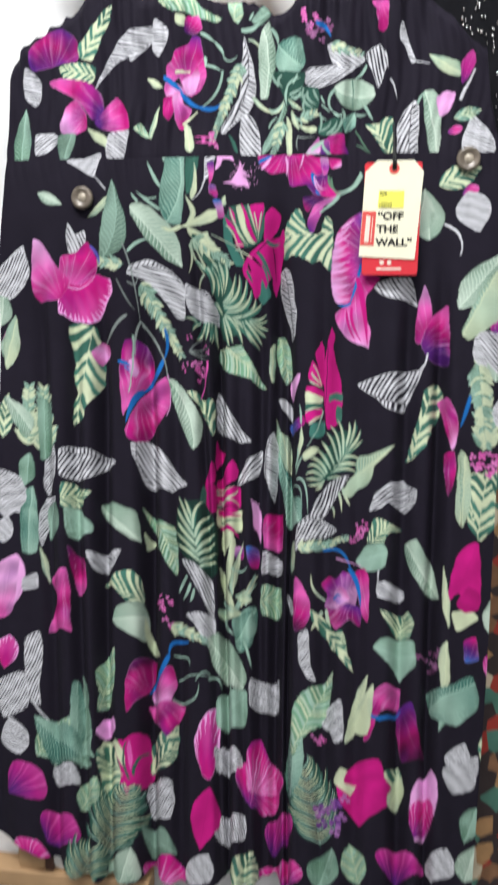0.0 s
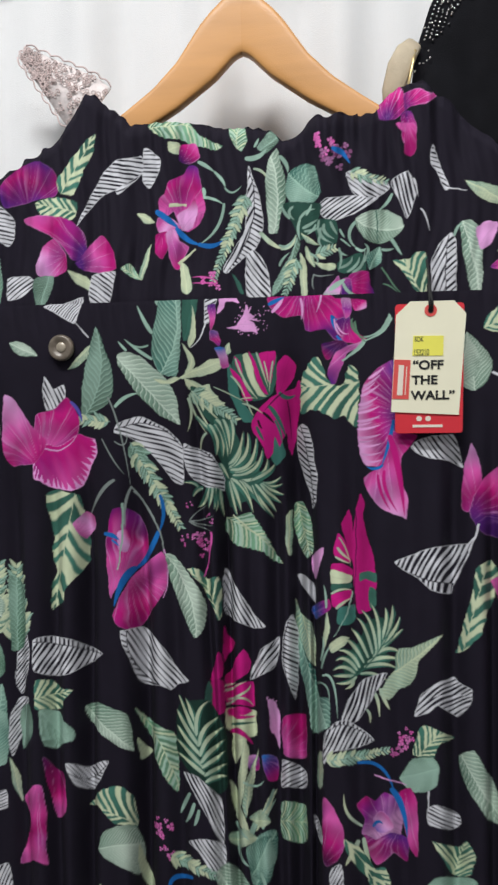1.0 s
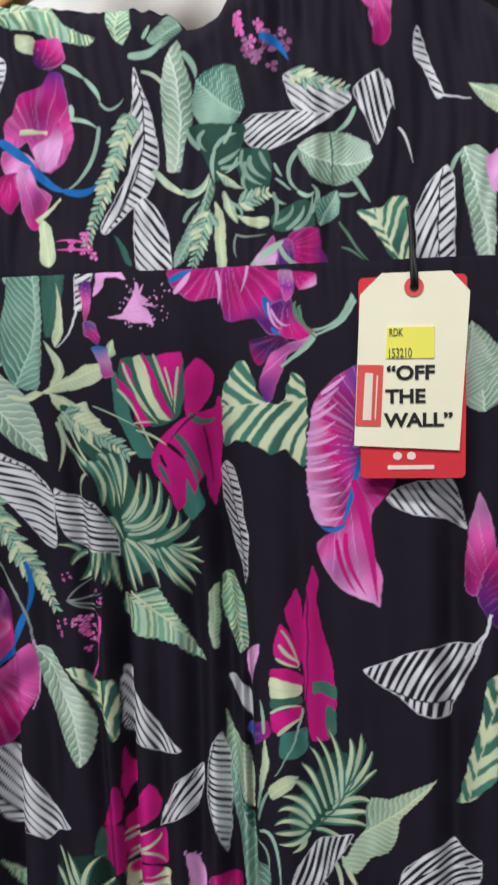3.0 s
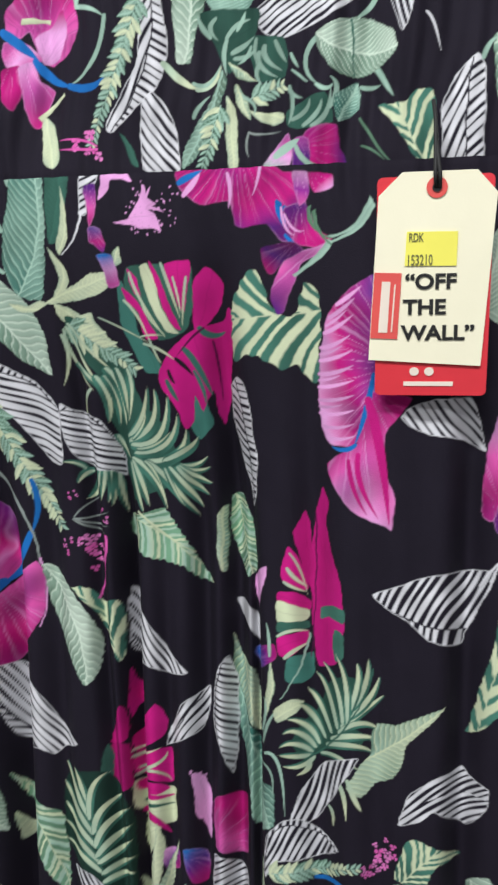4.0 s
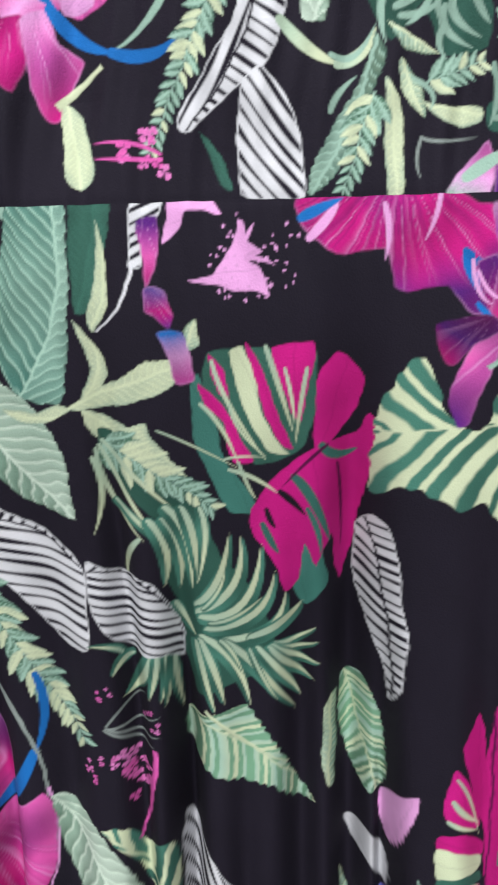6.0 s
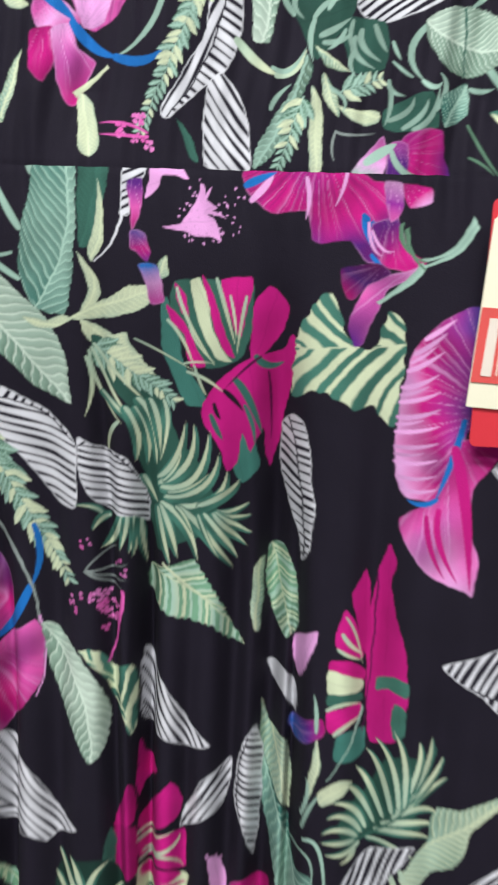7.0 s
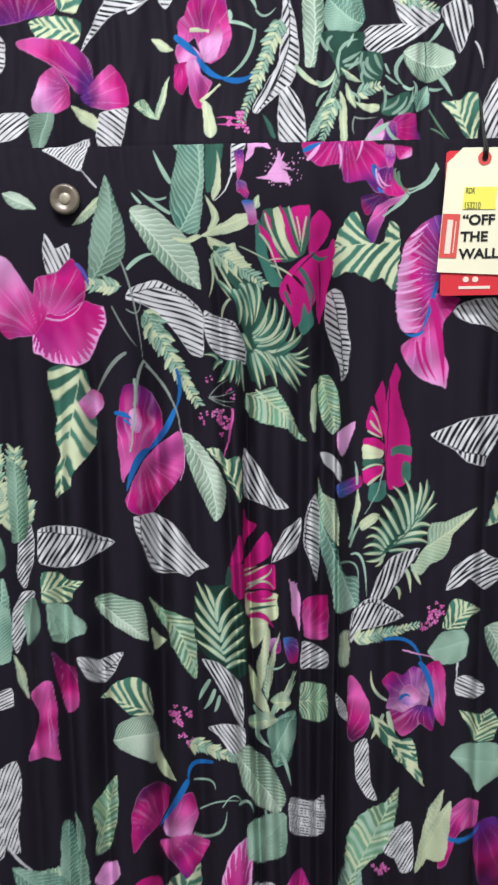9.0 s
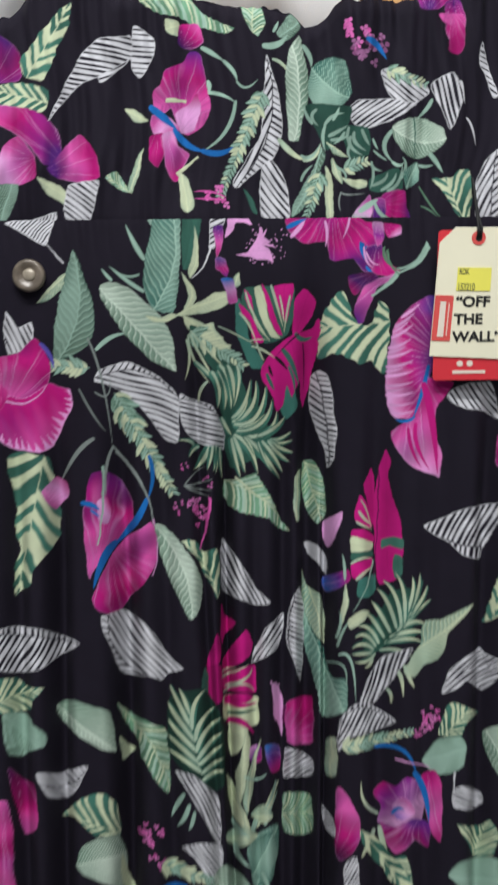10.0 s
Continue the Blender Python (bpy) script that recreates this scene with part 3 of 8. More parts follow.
def flame(cloth, x0, z0, x1, z1, c0=None, c1=None, c2=None, ray=0.5, dark=0.35, b=0.0, fan=5.0, turn=0.55, o=None):
    """A petal whose colour runs from base to tip, with soft washes and fine pale and dark streaks fanning from the base."""
    f = leaf_frame(cloth, x0, z0, x1, z1, 1.0, b, 1.0, 1.0, 0.5, o)
    if f is None:
        return
    u, v, edge, half, L, win = f
    z = 0 * u[..., None]
    c0, c1, c2 = (PURPLE if c0 is None else c0), (MAGENTA if c1 is None else c1), (ROSE if c2 is None else c2)
    cu, cv = cloth.u[win], cloth.v[win]
    wash = 0.5 * np.sin(1.9 * cu + 1.3 * np.sin(1.1 * cv + x0)) + 0.5 * np.sin(1.4 * cv - 0.8 * cu + z0)
    soft = u + 0.12 * wash + 0.05 * np.sin(4 * v + x0)
    col = mix(mix(c0 + z, c1 + z, soft / turn), c2 + z, (soft - turn) / (1 - turn))
    col = mix(col, PURPLE * 0.55 + c1 * 0.25 + z, np.clip(0.65 * wash - 0.1, 0, 0.55))
    a = np.arctan2(v, (np.maximum(u, 0) + 0.18) * L) * fan * 2
    a = a + 0.5 * np.sin(1.7 * a + x0) + 0.25 * np.sin(4 * u + 2 * wash)
    streak = wave(a, 0.26, 0.9) * np.clip(0.2 + 0.9 * np.sin(a * 1.9 + z0), 0, 1) * np.clip(1.2 - np.abs(u - 0.4 - 0.15 * np.sin(2.3 * a)) * 2.1, 0, 1)
    col = mix(col, LILAC + z, 0.85 * ray * streak)
    col = mix(col, PURPLE * 0.4 + WINE * 0.4 + z, dark * wave(a * 0.7 + 0.35, 0.16, 0.8) * np.clip(0.9 - u, 0, 1))
    col = mix(col, col * 0.7, 0.5 + 0.5 * np.sin(1.1 * v + 2.3 * u * L + z0))
    # a pale rim that breaks off here and there
    col = mix(col, LILAC + z, np.clip((0.07 - edge) / 0.06, 0, 1) * 0.55 * ray * np.clip(0.4 + wash, 0, 1))
    cloth.lay(win, edge / (SOFT * 1.6) + 0.5, col)


# stations of the cloth, finer over the middle of the dress
sx = steps((-0.325, -0.215, 0.0007), (-0.215, 0.065, 0.00056), (0.065, 0.13, 0.0008))
sn = (sx + 0.325) / 0.455
zs = steps((0.60, 0.86, 0.0014), (0.86, 1.06, 0.0007), (1.06, SEAM, 0.00056))
left = -0.325 - 0.088 * (SEAM - zs) - 0.012 * np.clip((SEAM - zs) / 0.1, 0, 1)
right = 0.13 + 0.020 * np.clip((SEAM - zs) / 0.09, 0, 1) + 0.004 * np.clip((1.15 - zs) / 0.25, 0, 1)
SX = left[:, None] + (right - left)[:, None] * sn[None, :]
hem = 0.060 * np.clip((-0.245 - sx) / 0.08, 0, 1) ** 0.8
SZ = zs[:, None] + hem[None, :] * np.clip((0.9 - zs) / 0.3, 0, 1)[:, None]
SKIRT = Cloth(SX, SZ)
rows = np.linspace(0, 1, 290)
BX = np.repeat(sx[None, :], len(rows), 0)
BZ = SEAM + (np.interp(sx, TOP_X, TOP_Z) - SEAM)[None, :] * rows[:, None]
BZ = BZ + (0.0016 * np.sin(150 * BX + 12 * np.sin(25 * BX)) + 0.0007 * np.sin(410 * BX + 8 * np.sin(60 * BX))) * rows[:, None] ** 6
BODICE = Cloth(BX, BZ)

# the print of the bodice: leaves, petals and stems in cm from the middle and the base line
stem(BODICE, -11.72, 39.88, -10.10, 37.06, 0.22, c=WHITE, b=-.1)
white_leaf(BODICE, -16.10, 40.92, -13.52, 40.98, 1.47, o=(-16.10, 40.92, -13.42, 41.78, -14.09, 39.89, -15.02, 40.44), m=0, sl=.3, sr=-.3)
stem(BODICE, -14.49, 40.08, -12.89, 38.41, 0.15, c=GREY)
petal(BODICE, 10.90, 54.11, 11.60, 56.60, 1.86, o=(10.09, 55.13, 11.29, 56.67, 12.19, 55.98, 12.47, 55.08, 11.52, 54.17, 10.43, 54.22))
petal(BODICE, 12.23, 55.09, 14.55, 55.72, 1.36, o=(12.19, 55.98, 13.43, 56.42, 14.61, 55.75, 14.01, 55.28, 12.78, 55.18, 12.31, 54.79))
petal(BODICE, 12.46, 54.78, 12.63, 52.04, 1.23, o=(11.93, 54.51, 12.77, 54.83, 13.26, 53.56, 12.75, 52.03, 12.09, 52.66))
white_leaf(BODICE, 15.61, 55.76, 17.58, 54.50, 0.79, sl=0, sr=0, m=0, o=(15.55, 55.65, 16.16, 55.91, 17.23, 55.10, 17.64, 54.44, 16.89, 54.59))
petal(BODICE, 19.60, 46.90, 20.43, 49.63, 1.06, tone=1)
stem(BODICE, 19.51, 45.74, 20.65, 48.02, 0.24, c=WHITE)
petal(BODICE, 17.49, 45.33, 18.91, 46.09, 1.27, tone=2)
white_leaf(BODICE, 21.75, 39.55, 20.64, 44.31, 2.82)
striped_leaf(BODICE, 19.00, 44.12, 21.39, 44.76, 1.17)
petal(BODICE, 18.56, 42.95, 19.77, 43.25, 0.78)
green_leaf(BODICE, -21.55, 40.06, -20.54, 45.90, 1.70, tone=1)

striped_leaf(BODICE, -7.35, 54.62, -1.90, 53.01, 1.63, tone=3, o=(-7.67, 54.77, -6.92, 55.32, -5.71, 55.44, -4.50, 54.98, -4.00, 54.32, -3.19, 53.65, -1.65, 53.09, -2.21, 52.73, -3.87, 53.05, -5.08, 53.63, -6.31, 53.90, -7.19, 54.27), b=0.140)
green_leaf(BODICE, -5.87, 52.96, -5.11, 53.20, 0.57, tone=3, o=(-6.04, 53.60, -5.10, 53.38, -5.16, 52.55, -5.93, 52.78))
flame(BODICE, -4.88, 51.93, -3.87, 53.09, PURPLE*.6, MAGENTA, ROSE, ray=.8, o=(-5.11, 53.17, -3.86, 53.27, -3.60, 52.14, -4.42, 51.70, -5.14, 52.08))
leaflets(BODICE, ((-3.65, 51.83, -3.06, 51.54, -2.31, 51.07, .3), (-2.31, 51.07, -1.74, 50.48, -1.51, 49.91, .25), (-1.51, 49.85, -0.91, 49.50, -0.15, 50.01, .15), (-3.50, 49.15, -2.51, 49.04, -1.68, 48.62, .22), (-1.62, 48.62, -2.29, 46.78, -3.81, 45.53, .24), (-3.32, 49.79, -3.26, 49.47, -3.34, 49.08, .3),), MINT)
flame(BODICE, -5.09, 48.18, -4.44, 51.42, ROSE, MAGENTA, PURPLE, ray=.8, dark=.5, o=(-6.86, 49.27, -6.42, 49.72, -5.99, 50.63, -4.94, 50.97, -4.42, 51.61, -3.73, 51.40, -3.45, 49.64, -3.17, 48.38, -3.69, 47.09, -4.66, 46.54, -5.30, 46.91, -5.69, 48.17, -6.16, 47.90, -6.83, 48.26))
flame(BODICE, -5.15, 46.92, -4.04, 49.05, LILAC, LILAC, MAGENTA, ray=.6, o=(-5.46, 47.84, -4.59, 48.46, -4.04, 49.12, -3.84, 48.10, -4.27, 46.84, -5.16, 46.67))
flame(BODICE, -6.71, 47.41, -6.08, 46.46, ROSE, LILAC, ROSE, ray=.9, o=(-7.01, 47.82, -6.12, 47.75, -5.25, 47.04, -5.68, 46.42, -6.75, 46.45, -7.09, 47.18))
flame(BODICE, -6.60, 46.75, -6.82, 44.67, MAGENTA*.8, MAGENTA, MAGENTA*.8, ray=.5, o=(-7.21, 46.49, -6.20, 46.62, -6.28, 45.42, -6.70, 44.58, -7.24, 45.04))
flame(BODICE, -6.05, 46.84, -5.40, 43.72, LILAC, ROSE, MAGENTA, ray=.95, o=(-6.36, 46.53, -5.65, 46.81, -5.28, 45.88, -4.61, 45.30, -4.93, 44.75, -5.37, 43.69, -5.79, 43.75, -6.22, 44.84))
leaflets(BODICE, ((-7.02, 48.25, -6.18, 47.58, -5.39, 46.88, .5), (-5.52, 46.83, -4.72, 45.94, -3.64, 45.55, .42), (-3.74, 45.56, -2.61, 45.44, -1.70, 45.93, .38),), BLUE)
stem(BODICE, -5.91, 48.70, -4.90, 48.60, .3, c=CREAM)
green_leaf(BODICE, -7.34, 47.48, -8.68, 48.06, 0.50, tone=3, o=(-8.70, 48.19, -8.06, 48.08, -7.21, 47.47, -8.09, 47.35))
green_leaf(BODICE, -8.56, 42.99, -7.59, 45.77, 0.69, tone=5, o=(-7.58, 45.83, -8.02, 43.93, -8.45, 42.96, -8.73, 43.29, -8.20, 44.90))
striped_leaf(BODICE, -8.56, 42.99, -10.05, 44.06, 0.85, tone=3, o=(-10.22, 43.91, -9.38, 44.37, -8.79, 43.48, -8.42, 42.95, -9.16, 43.15))
hatch(BODICE, -9.84, 50.45, -8.34, 52.21, a1=20, pitch=0.31, d=.55, o=(-10.24, 51.42, -8.46, 52.57, -8.18, 52.35, -8.39, 51.08, -9.21, 50.36, -10.31, 49.78))
hatch(BODICE, -7.51, 52.76, -7.65, 50.26, a1=-5, pitch=0.33, o=(-7.99, 53.15, -6.70, 52.40, -6.85, 51.16, -7.66, 50.04, -8.23, 50.75))
hatch(BODICE, 0.39, 51.37, -1.60, 43.33, a1=-35, a2=62, pitch=0.36, o=(0.40, 51.47, 0.81, 50.30, 1.26, 48.72, 1.40, 46.54, 0.73, 45.00, -0.16, 44.42, -1.47, 43.26, -1.89, 43.57, -0.95, 45.13, -0.01, 46.65, 0.16, 48.81), b=0.147)
fern(BODICE, 0.15, 49.28, -2.72, 42.69, 1.6)
hatch(BODICE, 0.70, 44.88, 1.32, 41.54, a1=-52, pitch=0.36, o=(0.00, 44.41, 0.70, 45.04, 1.43, 44.05, 1.78, 42.77, 1.85, 41.35, -0.02, 41.44))
green_leaf(BODICE, -5.13, 44.06, -4.82, 41.83, 0.56, tone=3, o=(-5.33, 44.13, -4.70, 43.78, -4.40, 42.14, -4.78, 41.70, -5.28, 42.15))
stem(BODICE, -5.36, 44.14, -4.14, 45.13, .24, c=CREAM)
blossoms(BODICE, -2.87, 42.53, .8, n=10, c=ROSE)
leaflets(BODICE, ((-2.39, 42.68, -3.38, 43.04, -4.43, 43.02, .12), (-2.40, 42.52, -3.40, 42.57, -4.43, 42.61, .12),), ROSE)
green_leaf(BODICE, -0.32, 41.68, -1.08, 43.23, 0.58, tone=4, o=(-1.23, 43.24, -0.60, 42.58, -0.26, 41.61, -0.63, 41.79))
leaflets(BODICE, ((1.21, 46.24, 2.05, 45.41, 2.90, 44.98, .35), (2.85, 44.98, 3.53, 45.27, 3.93, 45.93, .35), (0.83, 51.21, 1.56, 50.78, 2.12, 49.87, .2),))
green_leaf(BODICE, 2.20, 46.17, 2.12, 52.01, 0.93, tone=0, o=(1.79, 51.58, 2.53, 52.64, 2.82, 51.64, 3.18, 49.78, 3.08, 48.56, 2.66, 47.07, 2.48, 46.15, 1.84, 46.29, 1.73, 47.75, 1.62, 49.61), b=-0.064)
green_leaf(BODICE, 5.70, 48.86, 3.35, 50.62, 1.71, tone=2, o=(3.32, 50.68, 4.43, 51.26, 5.50, 51.05, 5.96, 49.30, 5.42, 48.39, 4.55, 47.49, 3.71, 47.87, 3.10, 49.14), b=0.079)
striped_leaf(BODICE, -0.51, 52.70, -0.42, 54.50, 0.93, tone=3, o=(-1.17, 54.38, -0.10, 54.50, 0.38, 53.39, -0.17, 52.61, -0.76, 53.14))
green_leaf(BODICE, 1.32, 52.54, 2.45, 53.33, 0.96, tone=6, o=(1.06, 52.77, 2.01, 53.88, 2.66, 53.16, 1.74, 52.28))
leaflets(BODICE, ((0.26, 52.03, 1.15, 52.10, 1.76, 52.65, .4), (0.88, 52.88, 1.05, 53.17, 1.19, 53.46, .2), (2.80, 51.95, 3.23, 51.30, 3.32, 50.68, .3),), MINT)
blossoms(BODICE, 6.05, 52.60, 1.0, n=12, c=ROSE)
blossoms(BODICE, 6.85, 51.95, 1.2, n=14, c=WINE)
leaflets(BODICE, ((6.95, 52.45, 7.54, 52.03, 8.17, 51.17, .4),), BLUE)
hatch(BODICE, 8.28, 50.63, 10.83, 49.14, a1=-35, pitch=0.30, o=(7.81, 50.48, 8.71, 50.77, 9.49, 50.24, 10.84, 49.50, 11.05, 49.04, 10.13, 48.47, 8.84, 48.58, 8.21, 49.25))
fern(BODICE, 8.16, 50.58, 10.91, 49.56, 1.3)
hatch(BODICE, 5.88, 47.79, 9.98, 48.39, a1=35, pitch=0.28, d=.6, o=(5.70, 48.07, 6.36, 48.69, 8.23, 48.77, 10.19, 48.52, 9.71, 48.09, 8.20, 47.30, 6.91, 46.92, 6.00, 47.29))
hatch(BODICE, 11.66, 49.90, 12.42, 46.89, a1=-72, pitch=0.35, d=.5, o=(11.12, 49.60, 12.61, 50.41, 13.24, 48.78, 12.45, 46.80, 11.79, 48.23))
leaflets(BODICE, ((13.00, 49.83, 13.14, 49.53, 13.33, 48.47, .15), (13.49, 47.56, 13.87, 46.94, 14.13, 45.88, .12),), WHITE)
hatch(BODICE, 14.39, 52.06, 15.37, 48.95, a1=-30, pitch=0.29, o=(14.34, 52.27, 14.69, 51.29, 14.98, 50.24, 15.58, 48.96, 15.23, 48.78, 14.65, 50.10, 14.22, 50.87))
stem(BODICE, 15.38, 48.92, 16.71, 48.73, .1, c=WHITE)
leaflets(BODICE, ((11.20, 48.64, 10.80, 48.01, 10.18, 47.47, .25), (11.00, 45.47, 11.54, 44.82, 12.02, 44.10, .3), (8.64, 46.85, 8.07, 45.82, 8.69, 44.82, .28), (8.63, 44.83, 9.09, 44.62, 9.38, 44.83, .2), (10.44, 44.57, 10.88, 44.50, 11.39, 44.61, .2),), MINT)
blade(BODICE, 5.87, 46.63, 7.00, 45.32, 1.09, c=DARK*.7, o=(5.30, 47.05, 7.01, 47.00, 7.12, 45.26, 5.88, 45.13, 5.54, 45.93))
blade(BODICE, 7.38, 43.35, 9.25, 44.16, 0.95, c=DARK*.8, o=(7.18, 43.80, 9.03, 44.46, 9.33, 43.20, 7.94, 42.89, 7.23, 43.06))
blade(BODICE, 3.36, 46.88, 5.30, 47.41, 1.69, c=DARK*.55, o=(2.90, 48.38, 5.90, 48.29, 5.61, 47.01, 4.36, 45.55, 3.65, 46.85))
green_leaf(BODICE, 3.99, 45.71, 2.09, 41.39, 1.39, tone=6, o=(3.88, 45.90, 4.29, 45.07, 3.50, 43.59, 2.77, 41.86, 1.96, 41.35, 2.19, 42.46, 3.09, 43.92, 3.74, 45.12), b=0.040)
green_leaf(BODICE, 4.38, 44.56, 4.54, 41.34, 0.34, tone=3, o=(4.24, 44.58, 4.59, 44.06, 4.76, 42.79, 4.73, 41.33, 4.27, 41.33, 4.20, 43.21))
fern(BODICE, 3.88, 44.16, 3.00, 41.39, 1.5)
green_leaf(BODICE, 4.35, 46.00, 5.63, 45.20, 0.56, tone=5, o=(4.26, 46.11, 4.99, 45.65, 5.68, 45.17, 4.75, 45.30))
green_leaf(BODICE, 4.74, 44.98, 5.27, 43.46, 0.42, tone=5, o=(4.64, 45.09, 5.29, 44.30, 5.35, 43.45, 4.74, 44.09))
green_leaf(BODICE, 5.40, 43.75, 6.92, 43.48, 0.46, tone=3, o=(5.30, 43.90, 6.07, 43.69, 6.95, 43.70, 6.98, 43.28, 6.34, 43.13, 5.72, 43.40))
fern(BODICE, 5.42, 44.43, 7.03, 44.89, 1.4)
leaflets(BODICE, ((6.10, 46.66, 6.19, 46.07, 6.92, 45.53, 0.25), (5.86, 46.39, 5.91, 45.78, 6.69, 45.26, 0.25), (6.63, 46.84, 6.87, 46.30, 7.14, 45.89, 0.22), (5.85, 45.91, 5.71, 45.43, 5.93, 45.00, 0.19), (5.75, 46.99, 5.66, 46.40, 5.80, 45.91, 0.19), (4.20, 47.04, 4.07, 46.32, 4.22, 45.52, 0.22), (4.49, 46.48, 5.01, 46.72, 5.67, 47.12, 0.25), (4.63, 46.22, 5.29, 46.30, 5.72, 46.59, 0.22), (4.20, 47.16, 4.75, 47.71, 5.46, 47.87, 0.22), (3.64, 48.07, 3.36, 47.62, 3.80, 47.08, 0.22), (5.00, 44.52, 5.54, 44.10, 5.48, 43.62, 0.15), (7.38, 43.35, 8.10, 43.72, 8.31, 44.24, 0.22), (7.95, 43.06, 8.64, 43.58, 8.88, 44.19, 0.22),), MINT*.8)
leaflets(BODICE, ((8.37, 43.02, 9.04, 43.56, 9.30, 44.68, 0.22), (9.24, 43.81, 9.52, 44.62, 9.26, 45.16, 0.20), (7.27, 44.82, 7.43, 44.44, 7.97, 44.27, 0.19), (7.35, 46.25, 7.52, 45.88, 7.69, 45.62, 0.15), (7.34, 44.57, 7.38, 43.84, 7.18, 43.12, 0.19), (4.75, 47.47, 5.01, 47.92, 5.15, 48.27, 0.19), (3.36, 47.25, 3.01, 47.76, 2.86, 48.26, 0.22), (5.46, 46.67, 5.14, 46.22, 4.75, 45.96, 0.19), (2.65, 45.25, 3.33, 45.20, 3.93, 46.04, 0.19), (2.63, 43.70, 2.88, 44.19, 3.40, 44.65, 0.19), (7.40, 45.53, 7.95, 45.12, 8.26, 44.96, 0.12),), MINT*.9)
green_leaf(BODICE, 9.59, 43.23, 10.26, 44.70, 0.60, tone=2, o=(9.44, 44.34, 10.26, 44.82, 10.44, 43.61, 9.61, 43.13, 9.43, 43.62))
leaflets(BODICE, ((5.26, 42.89, 5.83, 42.77, 6.87, 42.84, .1), (5.26, 42.89, 5.13, 42.27, 5.26, 41.75, .1),), GREY)
green_leaf(BODICE, 8.65, 47.00, 12.18, 46.21, 1.55, tone=0, o=(8.59, 47.13, 9.46, 47.58, 10.78, 47.50, 11.97, 46.94, 12.21, 46.15, 11.43, 45.39, 10.45, 44.99, 9.53, 45.24, 8.80, 46.20), b=-0.148)
stem(BODICE, 10.07, 47.48, 10.17, 45.11, .1, c=DARK)
flame(BODICE, 8.06, 42.07, 9.80, 41.83, MAGENTA, MAGENTA, PURPLE, ray=.4, o=(7.61, 42.10, 8.22, 42.86, 8.98, 43.10, 9.48, 42.99, 9.66, 41.96, 9.89, 41.16, 8.46, 40.93, 7.70, 40.97))
flame(BODICE, 7.66, 42.34, 7.91, 41.04, ROSE, PURPLE, PURPLE, ray=.6, o=(7.40, 42.41, 8.21, 42.43, 8.13, 40.82, 7.46, 40.86))
flame(BODICE, 6.20, 41.32, 7.13, 42.50, MINT, LILAC, ROSE, ray=.8, o=(5.97, 41.25, 6.59, 42.17, 7.18, 42.75, 7.35, 41.87, 7.20, 41.13))
leaflets(BODICE, ((7.54, 42.16, 8.30, 41.26, 9.82, 41.11, .25), (6.57, 41.74, 7.22, 42.17, 7.71, 42.46, .4),), MINT)
leaflets(BODICE, ((10.46, 43.21, 11.32, 41.96, 12.03, 41.16, .12), (10.61, 42.00, 11.21, 41.72, 11.68, 41.33, .1),), MID)
striped_leaf(BODICE, 13.62, 40.93, 12.02, 43.98, 1.66, tone=5, o=(11.25, 43.74, 12.66, 43.90, 13.11, 44.32, 13.85, 44.24, 14.01, 43.04, 13.90, 40.77, 13.46, 40.78, 12.74, 41.86, 12.00, 42.96))
hatch(BODICE, 15.55, 45.58, 15.32, 40.54, a1=38, a2=64, pitch=0.37, o=(14.25, 43.63, 14.75, 44.79, 15.70, 45.69, 16.11, 44.71, 16.11, 42.61, 15.91, 40.36, 14.45, 40.43, 14.24, 42.12), b=-0.020)
green_leaf(BODICE, 16.58, 46.30, 17.84, 40.56, 0.98, tone=0, o=(16.33, 46.28, 17.09, 46.50, 17.80, 45.76, 17.97, 43.07, 17.86, 40.41, 17.32, 40.59, 16.91, 42.27, 16.55, 44.08), b=0.024)
leaflets(BODICE, ((15.94, 45.46, 16.16, 46.03, 16.52, 46.30, .2),), MINT)
green_leaf(BODICE, 16.71, 49.37, 17.79, 48.35, 0.71, tone=5, o=(16.65, 49.43, 17.40, 48.97, 17.96, 48.25, 17.40, 48.38))
flame(BODICE, 12.26, 53.99, 12.72, 51.62, ROSE, MAGENTA, MAGENTA*.7, o=(11.52, 53.89, 12.60, 53.96, 13.06, 53.78, 13.24, 52.02, 12.75, 51.47, 12.19, 51.73, 12.38, 53.10, 11.88, 53.42))
flame(BODICE, -17.68, 49.50, -17.30, 52.58, PURPLE, MAGENTA*.7, PURPLE*.7, ray=.5, o=(-20.02, 50.95, -18.54, 52.18, -16.59, 52.74, -15.22, 51.57, -15.33, 49.99, -17.21, 49.64, -19.72, 49.19))
striped_leaf(BODICE, -14.89, 50.16, -11.90, 54.46, 2.06, tone=5, o=(-15.29, 51.09, -13.97, 52.80, -12.74, 54.05, -11.85, 54.54, -12.05, 53.15, -12.83, 51.87, -13.80, 49.90, -15.04, 50.15))
striped_leaf(BODICE, -13.79, 48.67, -16.99, 49.36, 1.24, tone=5, o=(-17.17, 49.46, -15.29, 49.86, -13.59, 49.36, -13.77, 48.18, -15.37, 47.79, -16.56, 48.27))
hatch(BODICE, -13.47, 47.62, -8.25, 52.36, a1=-12, pitch=0.33, d=.58, o=(-13.75, 47.46, -12.48, 49.66, -11.27, 51.54, -10.04, 52.51, -8.20, 52.49, -8.15, 51.31, -9.40, 50.57, -11.34, 49.75, -12.51, 48.69))
